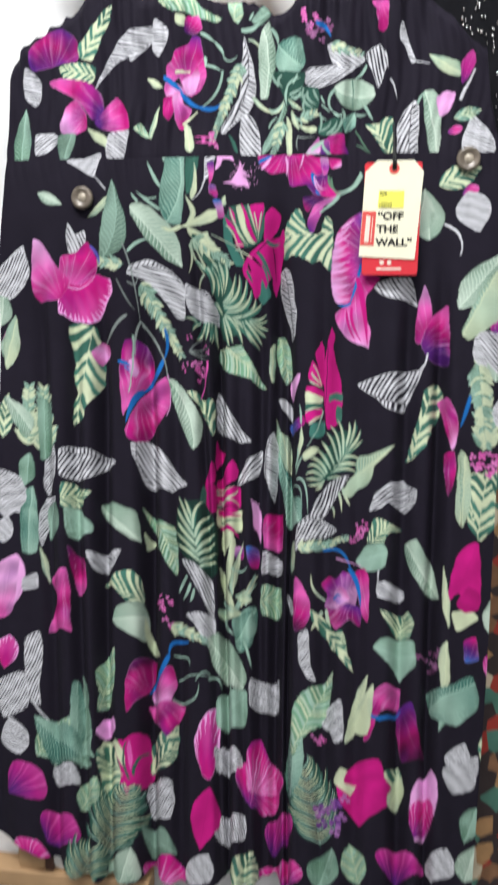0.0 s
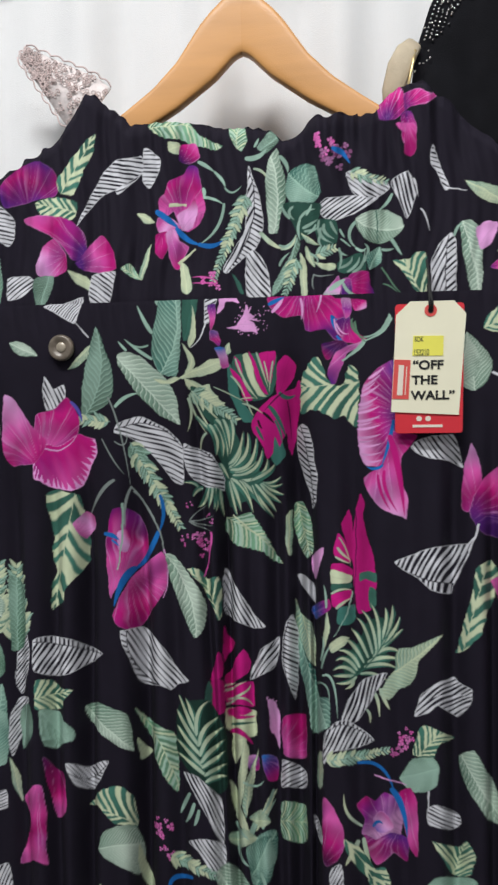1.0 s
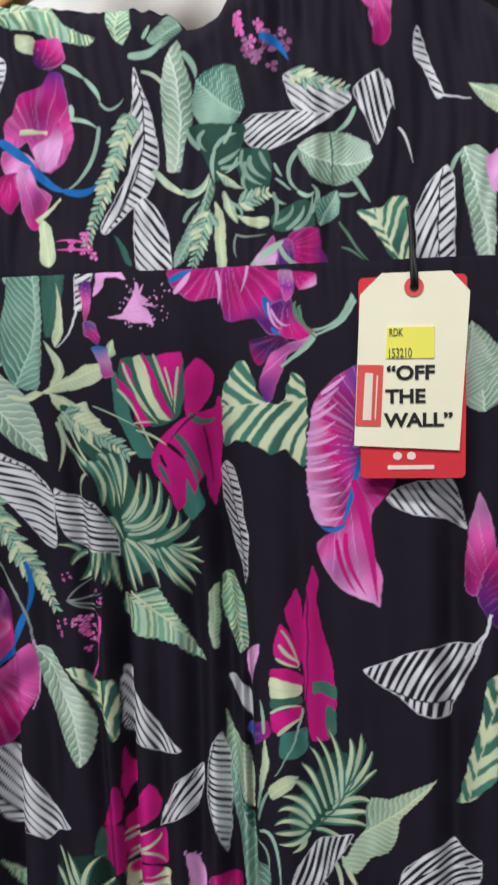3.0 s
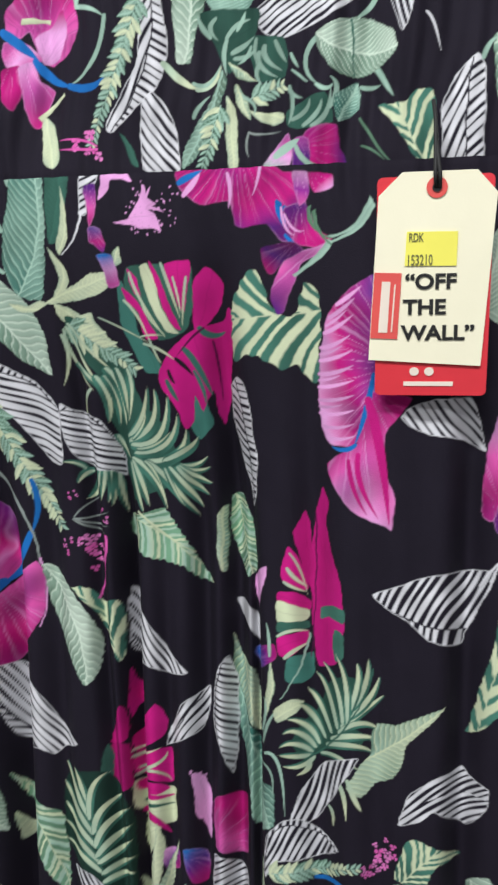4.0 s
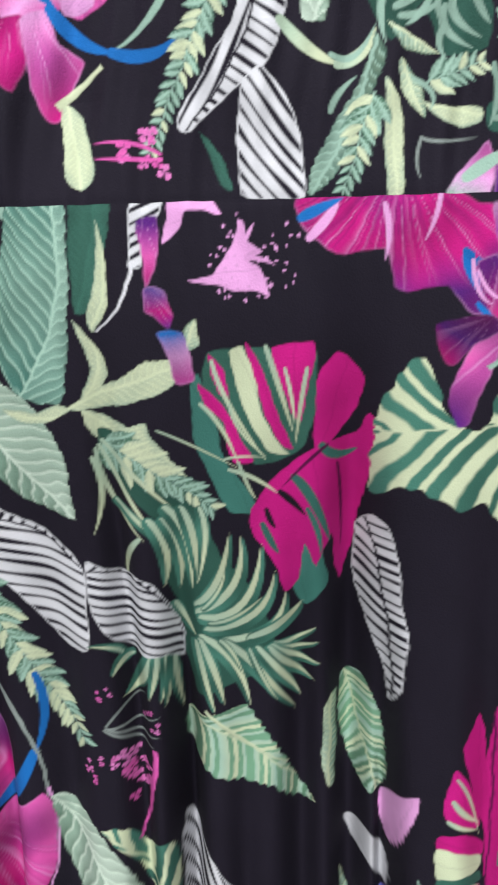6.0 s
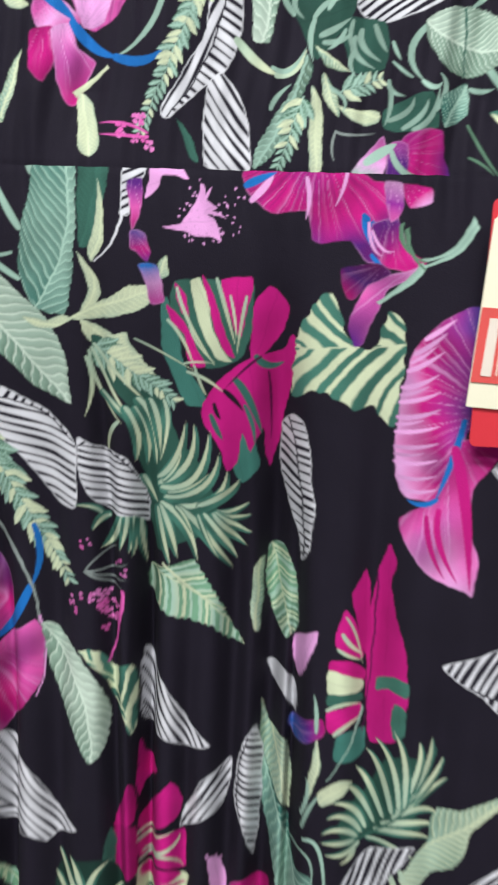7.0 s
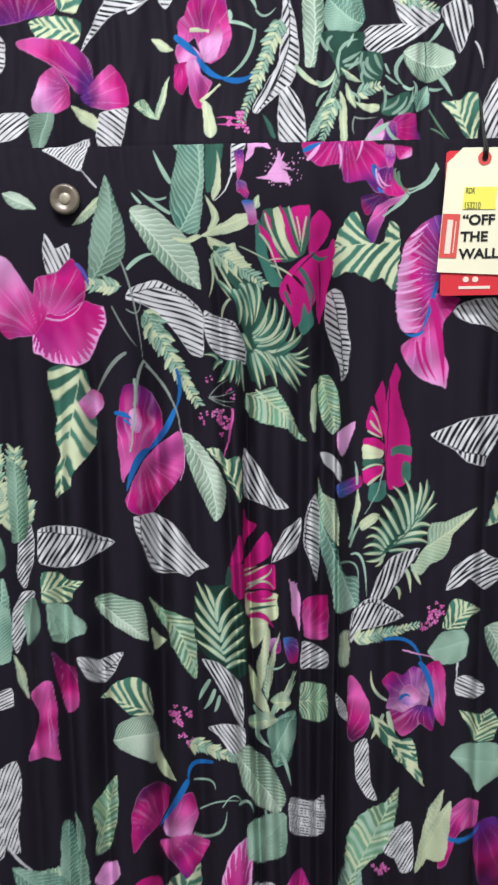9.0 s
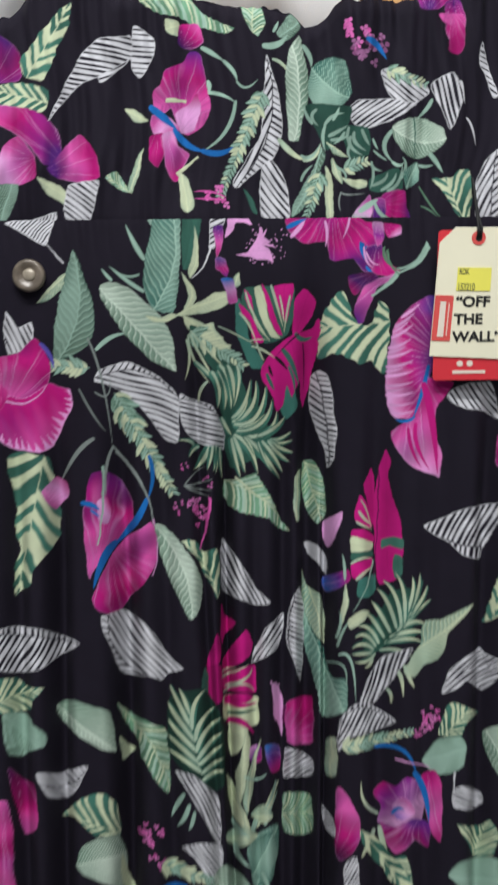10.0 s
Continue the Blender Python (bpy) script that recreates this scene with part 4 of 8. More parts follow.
flame(BODICE, -13.34, 45.28, -17.77, 48.14, PURPLE, MAGENTA, ROSE, ray=.9, o=(-18.09, 48.25, -16.31, 48.47, -14.15, 47.98, -13.00, 46.61, -12.93, 44.99, -14.05, 44.80, -14.96, 45.99, -16.37, 47.05, -17.88, 47.74))
flame(BODICE, -14.76, 45.13, -16.73, 44.51, MAGENTA, ROSE, LILAC, ray=.9, o=(-17.27, 44.47, -16.66, 45.86, -15.66, 46.55, -14.65, 45.35, -14.72, 43.95, -16.06, 43.48, -17.16, 43.66))
flame(BODICE, -13.62, 44.39, -11.00, 44.96, PURPLE, ROSE, MAGENTA, ray=.9, o=(-13.88, 44.60, -12.40, 46.10, -11.67, 46.65, -10.69, 45.40, -10.55, 44.02, -12.02, 43.67, -13.17, 43.96))
green_leaf(BODICE, -14.47, 43.91, -12.31, 42.42, 1.09, tone=3, o=(-14.62, 44.04, -13.19, 43.51, -12.22, 42.46, -12.78, 42.22, -13.97, 43.00))
hatch(BODICE, -11.53, 43.63, -11.68, 40.24, a1=-40, pitch=0.33, o=(-12.59, 43.43, -10.61, 43.79, -11.12, 41.57, -11.50, 40.09, -12.16, 40.38, -12.90, 41.64))
hatch(BODICE, -20.12, 48.95, -19.27, 46.65, a1=-10, pitch=0.33, o=(-20.46, 49.57, -18.94, 48.22, -18.97, 46.86, -19.55, 46.10, -20.62, 46.94))
hatch(BODICE, -19.47, 43.44, -18.05, 42.49, a1=35, pitch=0.29, o=(-19.75, 43.46, -17.99, 43.67, -17.45, 42.92, -18.56, 42.01, -19.84, 41.77))
green_leaf(BODICE, -17.15, 41.09, -16.30, 43.35, 1.10, tone=6, o=(-17.58, 43.33, -15.75, 43.62, -16.34, 41.75, -17.41, 40.78))
green_leaf(BODICE, 16.91, 49.30, 19.16, 48.05, 1.14, tone=5, o=(16.67, 49.44, 18.15, 49.16, 19.43, 48.79, 19.41, 47.54, 17.74, 48.06))
blade(BODICE, 17.73, 44.55, 18.76, 45.97, 0.90, c=LILAC, o=(17.55, 46.00, 19.06, 46.21, 18.63, 44.72, 17.74, 44.26))

# the print of the skirt
white_leaf(SKIRT, -23.76, 28.10, -21.70, 33.34, 2.69)
petal(SKIRT, -23.79, 21.69, -23.32, 25.62, 1.78)
green_leaf(SKIRT, -24.09, 24.50, -23.55, 21.70, 1.77)
white_leaf(SKIRT, -24.90, 9.46, -23.14, 5.91, 3.19)
petal(SKIRT, -25.79, -5.10, -24.51, 1.56, 2.80, tone=2)
striped_leaf(SKIRT, 18.06, 38.40, 21.72, 39.98, 2.18, tone=5)
petal(SKIRT, 20.17, 37.60, 21.52, 38.25, 1.08)
white_leaf(SKIRT, 20.65, 37.88, 21.81, 34.35, 3.04)
green_leaf(SKIRT, 17.46, 33.59, 16.88, 38.13, 3.01)
green_leaf(SKIRT, 20.44, 27.44, 24.08, 32.46, 2.82)
stem(SKIRT, 18.90, 34.97, 20.31, 32.48, 0.25, c=WHITE, b=.2)
fern(SKIRT, 23.53, 14.22, 22.48, 22.81, 2.58)
white_leaf(SKIRT, 24.16, 21.79, 22.25, 25.50, 2.83)
striped_leaf(SKIRT, 23.47, 5.02, 23.64, 12.16, 3.06, tone=5)
blossoms(SKIRT, 23.92, 12.71, 1.34, n=12, c=ROSE)
white_leaf(SKIRT, 21.83, -20.61, 24.72, -19.91, 4.29)
petal(SKIRT, 18.87, -29.78, 20.02, -20.64, 2.91, tone=2)
petal(SKIRT, 18.74, -29.26, 19.69, -23.90, 2.56)
striped_leaf(SKIRT, 15.68, -24.94, 16.35, -20.32, 2.09, tone=5)
green_leaf(SKIRT, -18.57, -23.39, -17.46, -15.25, 1.94, tone=1)
striped_leaf(SKIRT, -23.71, -22.47, -18.95, -17.35, 3.94, tone=3)
green_leaf(SKIRT, -22.84, -18.33, -17.28, -23.28, 3.89, tone=1)
blade(SKIRT, -13.26, -26.88, -11.44, -18.75, 4.23, c=MAGENTA)
blade(SKIRT, -13.45, -22.94, -15.87, -19.78, 2.93, c=CREAM)
blade(SKIRT, -13.16, -23.59, -13.97, -19.62, 2.55, c=MAGENTA)
palm(SKIRT, -16.41, -33.99, -13.21, -25.30, 7.24)
white_leaf(SKIRT, -10.58, -24.04, -8.28, -28.19, 3.16)
striped_leaf(SKIRT, -10.67, -22.70, -7.31, -17.10, 3.15, tone=5)
white_leaf(SKIRT, -3.33, -20.73, -0.53, -21.81, 2.21)
petal(SKIRT, 0.55, -26.39, 2.13, -20.00, 5.15)
petal(SKIRT, 0.80, -24.35, 3.35, -25.45, 3.66)
white_leaf(SKIRT, -3.18, -30.85, -0.19, -27.47, 3.76)
blade(SKIRT, -5.15, -32.79, -3.98, -24.52, 3.17, c=MAGENTA)
palm(SKIRT, 8.47, -31.01, 6.55, -21.18, 6.04)
green_leaf(SKIRT, 5.04, -25.29, 5.79, -15.43, 2.41, tone=2)
blade(SKIRT, 12.85, -28.53, 13.58, -20.57, 5.92, c=MAGENTA)
blade(SKIRT, 11.69, -24.66, 10.69, -21.47, 2.36, c=CREAM)
white_leaf(SKIRT, -25.68, -22.64, -26.58, -17.95, 3.30)
petal(SKIRT, -27.30, -27.65, -23.17, -24.49, 5.37, tone=1)
petal(SKIRT, -22.98, -33.61, -20.16, -29.77, 5.37, tone=1)
white_leaf(SKIRT, -21.82, -23.68, -18.66, -25.46, 3.01)
striped_leaf(SKIRT, -18.81, -28.94, -16.70, -24.59, 2.62, tone=3)
blossoms(SKIRT, 10.45, -27.44, 2.38, n=14, c=PURPLE)
petal(SKIRT, 2.63, -31.49, 4.44, -26.68, 3.70, tone=1)
green_leaf(SKIRT, 16.34, 34.31, 16.92, 37.85, 2.51)
petal(SKIRT, -25.84, -36.80, -24.32, -33.75, 4.77)
palm(SKIRT, -19.92, -39.05, -17.71, -33.77, 6.05)
green_leaf(SKIRT, -14.61, -38.45, -13.14, -33.29, 3.96)
petal(SKIRT, -10.05, -38.65, -8.65, -33.52, 5.21, tone=9)
white_leaf(SKIRT, -6.17, -37.49, -4.21, -33.04, 3.21)
striped_leaf(SKIRT, -1.74, -37.70, 0.79, -31.82, 3.80, tone=5)
petal(SKIRT, 3.27, -37.12, 4.48, -32.81, 5.61)
green_leaf(SKIRT, 8.19, -36.56, 9.93, -31.54, 3.67, tone=1)
striped_leaf(SKIRT, 13.02, -36.00, 11.71, -30.67, 3.01, tone=3)
petal(SKIRT, 16.58, -34.91, 17.62, -30.72, 4.75, tone=1)
white_leaf(SKIRT, 20.68, -34.44, 22.25, -30.23, 3.51)
green_leaf(SKIRT, 24.16, -34.04, 25.08, -29.26, 2.89)
green_leaf(SKIRT, 24.85, -24.70, 23.93, -29.25, 2.26, tone=1)
green_leaf(SKIRT, 23.86, 20.74, 24.02, 24.38, 1.52)
striped_leaf(SKIRT, 24.60, 7.77, 25.03, 13.29, 2.09, tone=5)
petal(SKIRT, 23.49, 24.89, 24.25, 27.45, 1.51)
white_leaf(SKIRT, 24.24, 16.50, 24.78, 19.70, 1.33)
green_leaf(SKIRT, -19.63, -20.01, -21.78, -23.38, 1.23, tone=0)
green_leaf(SKIRT, -19.63, -20.01, -16.98, -19.02, 1.47, tone=1)
green_leaf(SKIRT, -19.45, -20.12, -16.85, -22.28, 1.35, tone=1)
stem(SKIRT, -19.41, -22.52, -19.72, -17.51, 0.31, c=MINT, b=.1)
blade(SKIRT, -12.20, -24.36, -12.37, -19.05, 4.22, c=MAGENTA, o=(-14.85, -24.37, -13.77, -20.11, -12.36, -18.74, -10.69, -18.47, -10.65, -24.34, -14.64, -25.23))
blade(SKIRT, -13.64, -24.25, -15.94, -20.31, 0.97, c=CREAM, b=.08)
blade(SKIRT, -13.38, -23.53, -14.47, -19.55, 0.85, c=CREAM)
blade(SKIRT, -12.78, -23.47, -12.92, -19.54, 0.60, c=ROSE)
stem(SKIRT, -13.05, -24.44, -13.29, -20.07, 0.30, c=DARK, b=.1)
stem(SKIRT, -12.55, -23.76, -10.92, -20.48, 0.36, c=DARK, b=.1)
striped_leaf(SKIRT, -10.61, -22.70, -7.35, -19.29, 2.63, tone=5)
petal(SKIRT, -4.48, -22.98, -4.09, -15.27, 2.93, tone=8, o=(-5.60, -19.37, -4.68, -16.23, -3.11, -14.58, -2.85, -17.90, -3.30, -21.63, -3.90, -23.55, -4.77, -23.01))
white_leaf(SKIRT, -2.69, -19.11, -0.40, -21.36, 1.97, m=0)
petal(SKIRT, 0.74, -23.72, 1.44, -18.13, 3.24, tone=9, o=(0.07, -19.47, 1.33, -17.53, 2.46, -20.47, 3.03, -23.74, 0.16, -24.27))
blade(SKIRT, 12.03, -22.48, 13.39, -20.54, 3.33, c=MAGENTA, o=(11.05, -23.31, 12.01, -20.79, 14.76, -20.29, 15.35, -22.88))
green_leaf(SKIRT, 21.84, -12.81, 20.72, -16.29, 1.16, tone=1)
white_leaf(SKIRT, 22.35, -20.99, 23.30, -17.35, 2.46)
green_leaf(SKIRT, 25.05, -4.86, 25.44, -0.15, 2.15)
petal(SKIRT, 25.08, -9.65, 25.90, -6.59, 2.17, tone=9)
striped_leaf(SKIRT, 25.26, -19.54, 25.99, -14.48, 2.00, tone=5)
petal(SKIRT, 25.52, -24.64, 26.33, -20.71, 2.03, tone=8)
white_leaf(SKIRT, 25.95, -28.51, 26.79, -25.16, 1.70)
green_leaf(SKIRT, -24.50, 25.61, -23.94, 28.92, 2.12)
striped_leaf(SKIRT, -25.09, 14.19, -24.20, 18.84, 1.82, tone=5)
white_leaf(SKIRT, -25.93, 2.74, -25.24, 5.83, 1.87)
petal(SKIRT, -26.85, -11.97, -25.84, -7.99, 2.59, tone=8)
white_leaf(SKIRT, -16.70, 41.09, -14.13, 40.61, 1.38, m=0, o=(-16.86, 41.17, -15.22, 41.35, -13.53, 41.60, -14.24, 39.68, -15.38, 40.31))
green_leaf(SKIRT, -19.89, 38.23, -17.51, 37.12, 1.07)

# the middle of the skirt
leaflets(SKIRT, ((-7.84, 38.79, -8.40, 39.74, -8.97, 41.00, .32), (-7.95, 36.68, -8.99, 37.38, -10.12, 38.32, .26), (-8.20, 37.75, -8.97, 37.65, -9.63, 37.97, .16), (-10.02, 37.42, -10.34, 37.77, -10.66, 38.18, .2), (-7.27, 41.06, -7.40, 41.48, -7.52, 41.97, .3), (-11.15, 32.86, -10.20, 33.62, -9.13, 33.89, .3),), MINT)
green_leaf(SKIRT, -7.27, 35.45, -6.02, 42.15, 1.53, tone=2, o=(-7.02, 42.12, -6.37, 42.20, -5.69, 42.10, -5.39, 41.39, -5.37, 39.61, -5.51, 37.65, -5.77, 35.67, -6.09, 35.24, -6.95, 35.27, -7.50, 35.65, -7.86, 36.57, -7.91, 37.90, -7.63, 39.37, -7.30, 40.67), b=-0.126)
green_leaf(SKIRT, -5.16, 38.29, -4.44, 41.72, 0.83, tone=4, o=(-5.22, 41.76, -3.94, 41.70, -4.09, 40.52, -4.59, 38.92, -4.92, 38.11, -5.33, 38.30), b=-0.033)
green_leaf(SKIRT, -4.83, 37.55, -4.45, 40.86, 0.44, tone=3, o=(-4.48, 40.86, -4.18, 39.56, -4.28, 38.26, -4.73, 37.48, -4.92, 38.11, -4.52, 39.40), b=-0.108)
green_leaf(SKIRT, -10.77, 36.85, -5.87, 31.28, 2.99, tone=0, o=(-10.75, 37.11, -9.86, 37.32, -8.70, 36.77, -7.75, 35.90, -6.95, 35.20, -6.34, 34.34, -6.02, 33.32, -5.86, 32.14, -5.83, 31.29, -6.47, 31.45, -7.46, 31.98, -8.38, 32.88, -9.30, 33.93, -10.06, 34.97, -10.57, 35.90, -10.81, 36.34))
green_leaf(SKIRT, -5.77, 34.93, -7.83, 35.00, 0.38, tone=3, o=(-7.82, 35.06, -6.81, 34.93, -6.09, 35.24, -5.70, 35.00, -6.49, 34.62, -7.35, 34.64), b=0.101)
green_leaf(SKIRT, -5.42, 35.06, -5.35, 37.90, 0.61, tone=3, o=(-5.35, 37.90, -4.62, 36.94, -4.41, 36.11, -4.95, 35.06, -5.42, 35.06, -4.95, 36.13, -5.10, 36.97), b=-0.245)
green_leaf(SKIRT, -5.69, 35.07, -1.75, 36.42, 0.97, tone=3, o=(-5.75, 35.10, -4.16, 35.94, -3.10, 36.57, -1.75, 36.42, -2.52, 35.56, -3.87, 35.18, -5.27, 34.95), b=0.023)
green_leaf(SKIRT, -5.36, 34.99, -3.03, 33.17, 1.09, tone=3, o=(-5.36, 34.99, -4.11, 34.61, -3.32, 33.92, -2.99, 33.17, -4.04, 33.41, -5.03, 34.13), b=0.015)
green_leaf(SKIRT, -1.91, 36.86, -1.52, 37.75, 0.28, tone=5, o=(-1.93, 37.45, -1.51, 37.79, -1.47, 37.00, -1.85, 36.82), b=0.012)
stem(SKIRT, -3.39, 39.52, -4.56, 37.54, 0.13, c=WHITE, b=0.09)
blade(SKIRT, -1.60, 35.51, -0.10, 31.48, 1.16, c=TEAL, o=(-1.81, 35.48, -1.53, 36.12, -1.16, 35.12, -0.83, 33.34, -0.06, 32.10, 0.12, 31.33, -0.69, 31.44, -1.27, 32.50, -1.73, 33.91))
blade(SKIRT, -0.10, 36.80, 0.62, 33.33, 2.11, c=DARK, o=(-1.21, 36.79, -0.09, 36.93, 0.74, 36.83, 2.11, 36.88, 2.14, 35.07, 1.79, 33.72, 1.18, 33.29, 0.21, 33.09, -0.85, 34.29, -1.38, 35.85))
blade(SKIRT, 1.24, 29.93, 1.80, 27.88, 0.86, c=TEAL*1.1, o=(1.04, 29.73, 2.00, 31.03, 2.33, 29.68, 2.46, 28.70, 1.80, 27.84, 1.37, 28.28))
blade(SKIRT, -1.45, 35.70, 0.03, 33.23, 1.01, c=MAGENTA, o=(-1.53, 35.82, -1.04, 35.41, -0.60, 34.72, -0.29, 33.93, 0.16, 33.21, -0.46, 33.13, -0.70, 33.72, -0.83, 34.49, -1.35, 35.08))
blade(SKIRT, -1.17, 36.64, -0.68, 35.30, 0.40, c=MAGENTA, o=(-1.22, 36.75, -0.77, 36.26, -0.55, 35.26, -0.85, 35.46, -1.12, 36.15))
blade(SKIRT, -0.29, 36.81, 1.10, 33.43, 1.05, c=CREAM, o=(-0.53, 36.81, -0.09, 36.93, 0.21, 36.05, 0.38, 35.06, 0.95, 33.73, 1.23, 33.39, 0.62, 33.49, 0.11, 34.38, -0.21, 35.26, -0.43, 36.02))
blade(SKIRT, 0.09, 36.89, 1.21, 33.73, 0.84, c=MAGENTA, o=(-0.01, 37.06, 0.36, 36.52, 0.76, 35.29, 1.17, 34.23, 1.39, 33.57, 1.00, 33.71, 0.52, 34.87, 0.23, 35.85))
blade(SKIRT, 1.48, 36.97, 1.54, 34.51, 0.75, c=MAGENTA, o=(0.83, 36.88, 2.05, 37.07, 2.08, 36.21, 1.80, 35.24, 1.65, 34.47, 1.37, 34.77, 1.03, 35.82))
leaflets(SKIRT, ((-1.50, 35.12, -0.88, 34.33, -0.37, 33.08, 0.15), (-1.09, 36.49, -0.56, 35.01, 0.51, 33.23, 0.15), (0.61, 36.92, 0.99, 35.67, 1.42, 34.12, 0.18), (1.19, 36.23, 1.38, 35.29, 1.47, 34.36, 0.11), (1.88, 36.22, 1.67, 35.09, 1.47, 33.72, 0.14), (-0.59, 35.11, -0.28, 34.23, 0.52, 33.33, 0.10),))
blade(SKIRT, 2.32, 33.68, 3.15, 36.52, 0.95, c=MAGENTA, o=(2.25, 36.01, 2.80, 36.67, 3.32, 36.32, 3.65, 35.76, 3.46, 34.92, 2.96, 34.26, 2.49, 33.62, 2.12, 33.57, 2.07, 34.50))
blade(SKIRT, 1.95, 33.52, 2.77, 28.81, 2.75, c=MAGENTA, o=(-0.03, 31.43, 0.55, 32.32, 1.56, 33.32, 2.49, 33.77, 3.39, 33.97, 3.84, 34.64, 4.56, 33.73, 4.01, 33.04, 3.62, 31.85, 3.18, 29.59, 2.85, 28.60, 2.71, 29.30, 2.59, 30.42, 2.09, 29.34, 1.74, 30.13, 1.44, 28.74, 1.04, 28.34, 0.73, 29.41, 0.30, 30.18, 0.01, 30.61))
leaflets(SKIRT, ((1.42, 32.61, 2.03, 31.70, 2.56, 30.16, .35), (2.32, 33.65, 2.81, 33.26, 3.45, 33.44, .32), (0.35, 30.95, 0.61, 30.32, 0.86, 29.86, .25), (1.83, 31.45, 2.16, 30.59, 2.26, 29.69, .2),), TEAL*.9)
leaflets(SKIRT, ((0.95, 32.10, 1.36, 31.71, 1.77, 31.20, .25), (0.49, 31.48, 0.62, 31.06, 0.79, 30.80, .2),), BLACK)
leaflets(SKIRT, ((2.49, 33.66, 1.83, 33.12, 0.96, 32.20, .12), (2.80, 32.98, 2.90, 31.67, 2.90, 29.88, .1),), WINE)
leaflets(SKIRT, ((-2.94, 34.27, -1.66, 33.66, -0.29, 32.88, 0.07), (-0.67, 32.89, 0.17, 32.56, 0.87, 32.06, 0.15), (-0.37, 33.13, -0.08, 32.31, 0.16, 31.86, 0.12), (-0.83, 33.24, -0.35, 33.33, 0.52, 33.33, 0.08),))
hatch(SKIRT, -11.17, 30.99, -5.67, 29.30, a1=62, a2=-10, pitch=0.39, curl=.02, o=(-11.37, 30.66, -11.09, 31.41, -10.20, 31.80, -9.14, 31.98, -8.00, 31.53, -6.92, 30.86, -6.06, 30.09, -5.73, 29.40, -5.70, 27.86, -5.82, 26.40, -6.66, 26.58, -7.54, 27.84, -8.72, 29.28, -9.88, 30.13, -10.76, 30.57), b=0.201)
fern(SKIRT, -10.03, 29.81, -6.17, 22.71, 2.2)
blade(SKIRT, -4.61, 33.93, -1.65, 31.50, 2.02, c=DARK*.7, o=(-4.88, 34.32, -4.10, 34.23, -3.19, 33.55, -2.13, 32.74, -1.10, 31.66, -1.57, 31.25, -2.71, 30.95, -3.74, 31.78, -4.63, 32.91))
green_leaf(SKIRT, -4.45, 34.25, -2.22, 32.79, 1.09, tone=3, o=(-4.44, 34.31, -3.29, 34.52, -3.11, 33.98, -2.09, 32.70, -3.04, 33.14, -3.93, 33.76))
fern(SKIRT, -4.75, 33.98, -1.14, 31.54, 1.9)
leaflets(SKIRT, ((-4.78, 33.95, -3.65, 32.64, -2.25, 31.17, 0.16), (-4.87, 33.79, -4.09, 32.16, -3.02, 30.35, 0.16), (-4.98, 33.67, -4.61, 32.06, -3.57, 30.42, 0.16), (-5.11, 33.38, -4.90, 32.12, -5.23, 30.72, 0.17), (-3.76, 30.52, -4.20, 29.87, -4.30, 28.91, 0.20),))
blade(SKIRT, -3.02, 31.52, -0.37, 24.58, 2.36, c=DARK*.8, o=(-3.14, 31.12, -2.37, 31.38, -1.67, 31.19, -1.01, 29.69, -0.20, 28.78, 0.32, 27.56, 0.66, 26.63, 0.79, 25.55, -0.13, 25.15, -1.24, 24.78, -2.13, 24.48, -2.53, 25.91, -2.54, 27.74, -3.06, 29.25))
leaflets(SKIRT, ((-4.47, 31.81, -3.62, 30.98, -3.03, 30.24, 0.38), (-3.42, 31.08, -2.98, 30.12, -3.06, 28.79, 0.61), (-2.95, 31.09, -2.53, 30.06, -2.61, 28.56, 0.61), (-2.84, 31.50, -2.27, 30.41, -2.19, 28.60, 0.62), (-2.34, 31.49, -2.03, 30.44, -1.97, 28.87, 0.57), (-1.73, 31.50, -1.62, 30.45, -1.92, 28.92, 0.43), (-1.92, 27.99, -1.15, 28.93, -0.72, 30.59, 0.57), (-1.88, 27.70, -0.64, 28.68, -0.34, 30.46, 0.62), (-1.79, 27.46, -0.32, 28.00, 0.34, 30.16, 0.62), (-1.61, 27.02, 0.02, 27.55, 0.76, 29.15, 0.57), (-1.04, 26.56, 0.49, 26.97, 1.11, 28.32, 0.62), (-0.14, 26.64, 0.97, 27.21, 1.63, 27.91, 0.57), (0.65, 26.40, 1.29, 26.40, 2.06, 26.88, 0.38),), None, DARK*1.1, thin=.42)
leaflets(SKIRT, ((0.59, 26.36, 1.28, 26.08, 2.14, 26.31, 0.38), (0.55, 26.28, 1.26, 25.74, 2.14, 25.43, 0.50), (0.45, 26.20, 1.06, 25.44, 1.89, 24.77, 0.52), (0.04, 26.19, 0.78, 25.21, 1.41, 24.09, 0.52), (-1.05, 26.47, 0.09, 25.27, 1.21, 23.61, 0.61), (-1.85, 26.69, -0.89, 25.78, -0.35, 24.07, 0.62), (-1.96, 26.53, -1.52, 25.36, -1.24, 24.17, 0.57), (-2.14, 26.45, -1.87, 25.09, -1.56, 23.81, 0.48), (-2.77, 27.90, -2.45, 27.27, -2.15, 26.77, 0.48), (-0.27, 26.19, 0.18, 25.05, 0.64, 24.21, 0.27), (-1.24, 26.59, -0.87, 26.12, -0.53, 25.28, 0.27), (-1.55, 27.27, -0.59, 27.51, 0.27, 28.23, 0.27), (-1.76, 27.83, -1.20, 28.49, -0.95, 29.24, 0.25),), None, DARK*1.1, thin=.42)
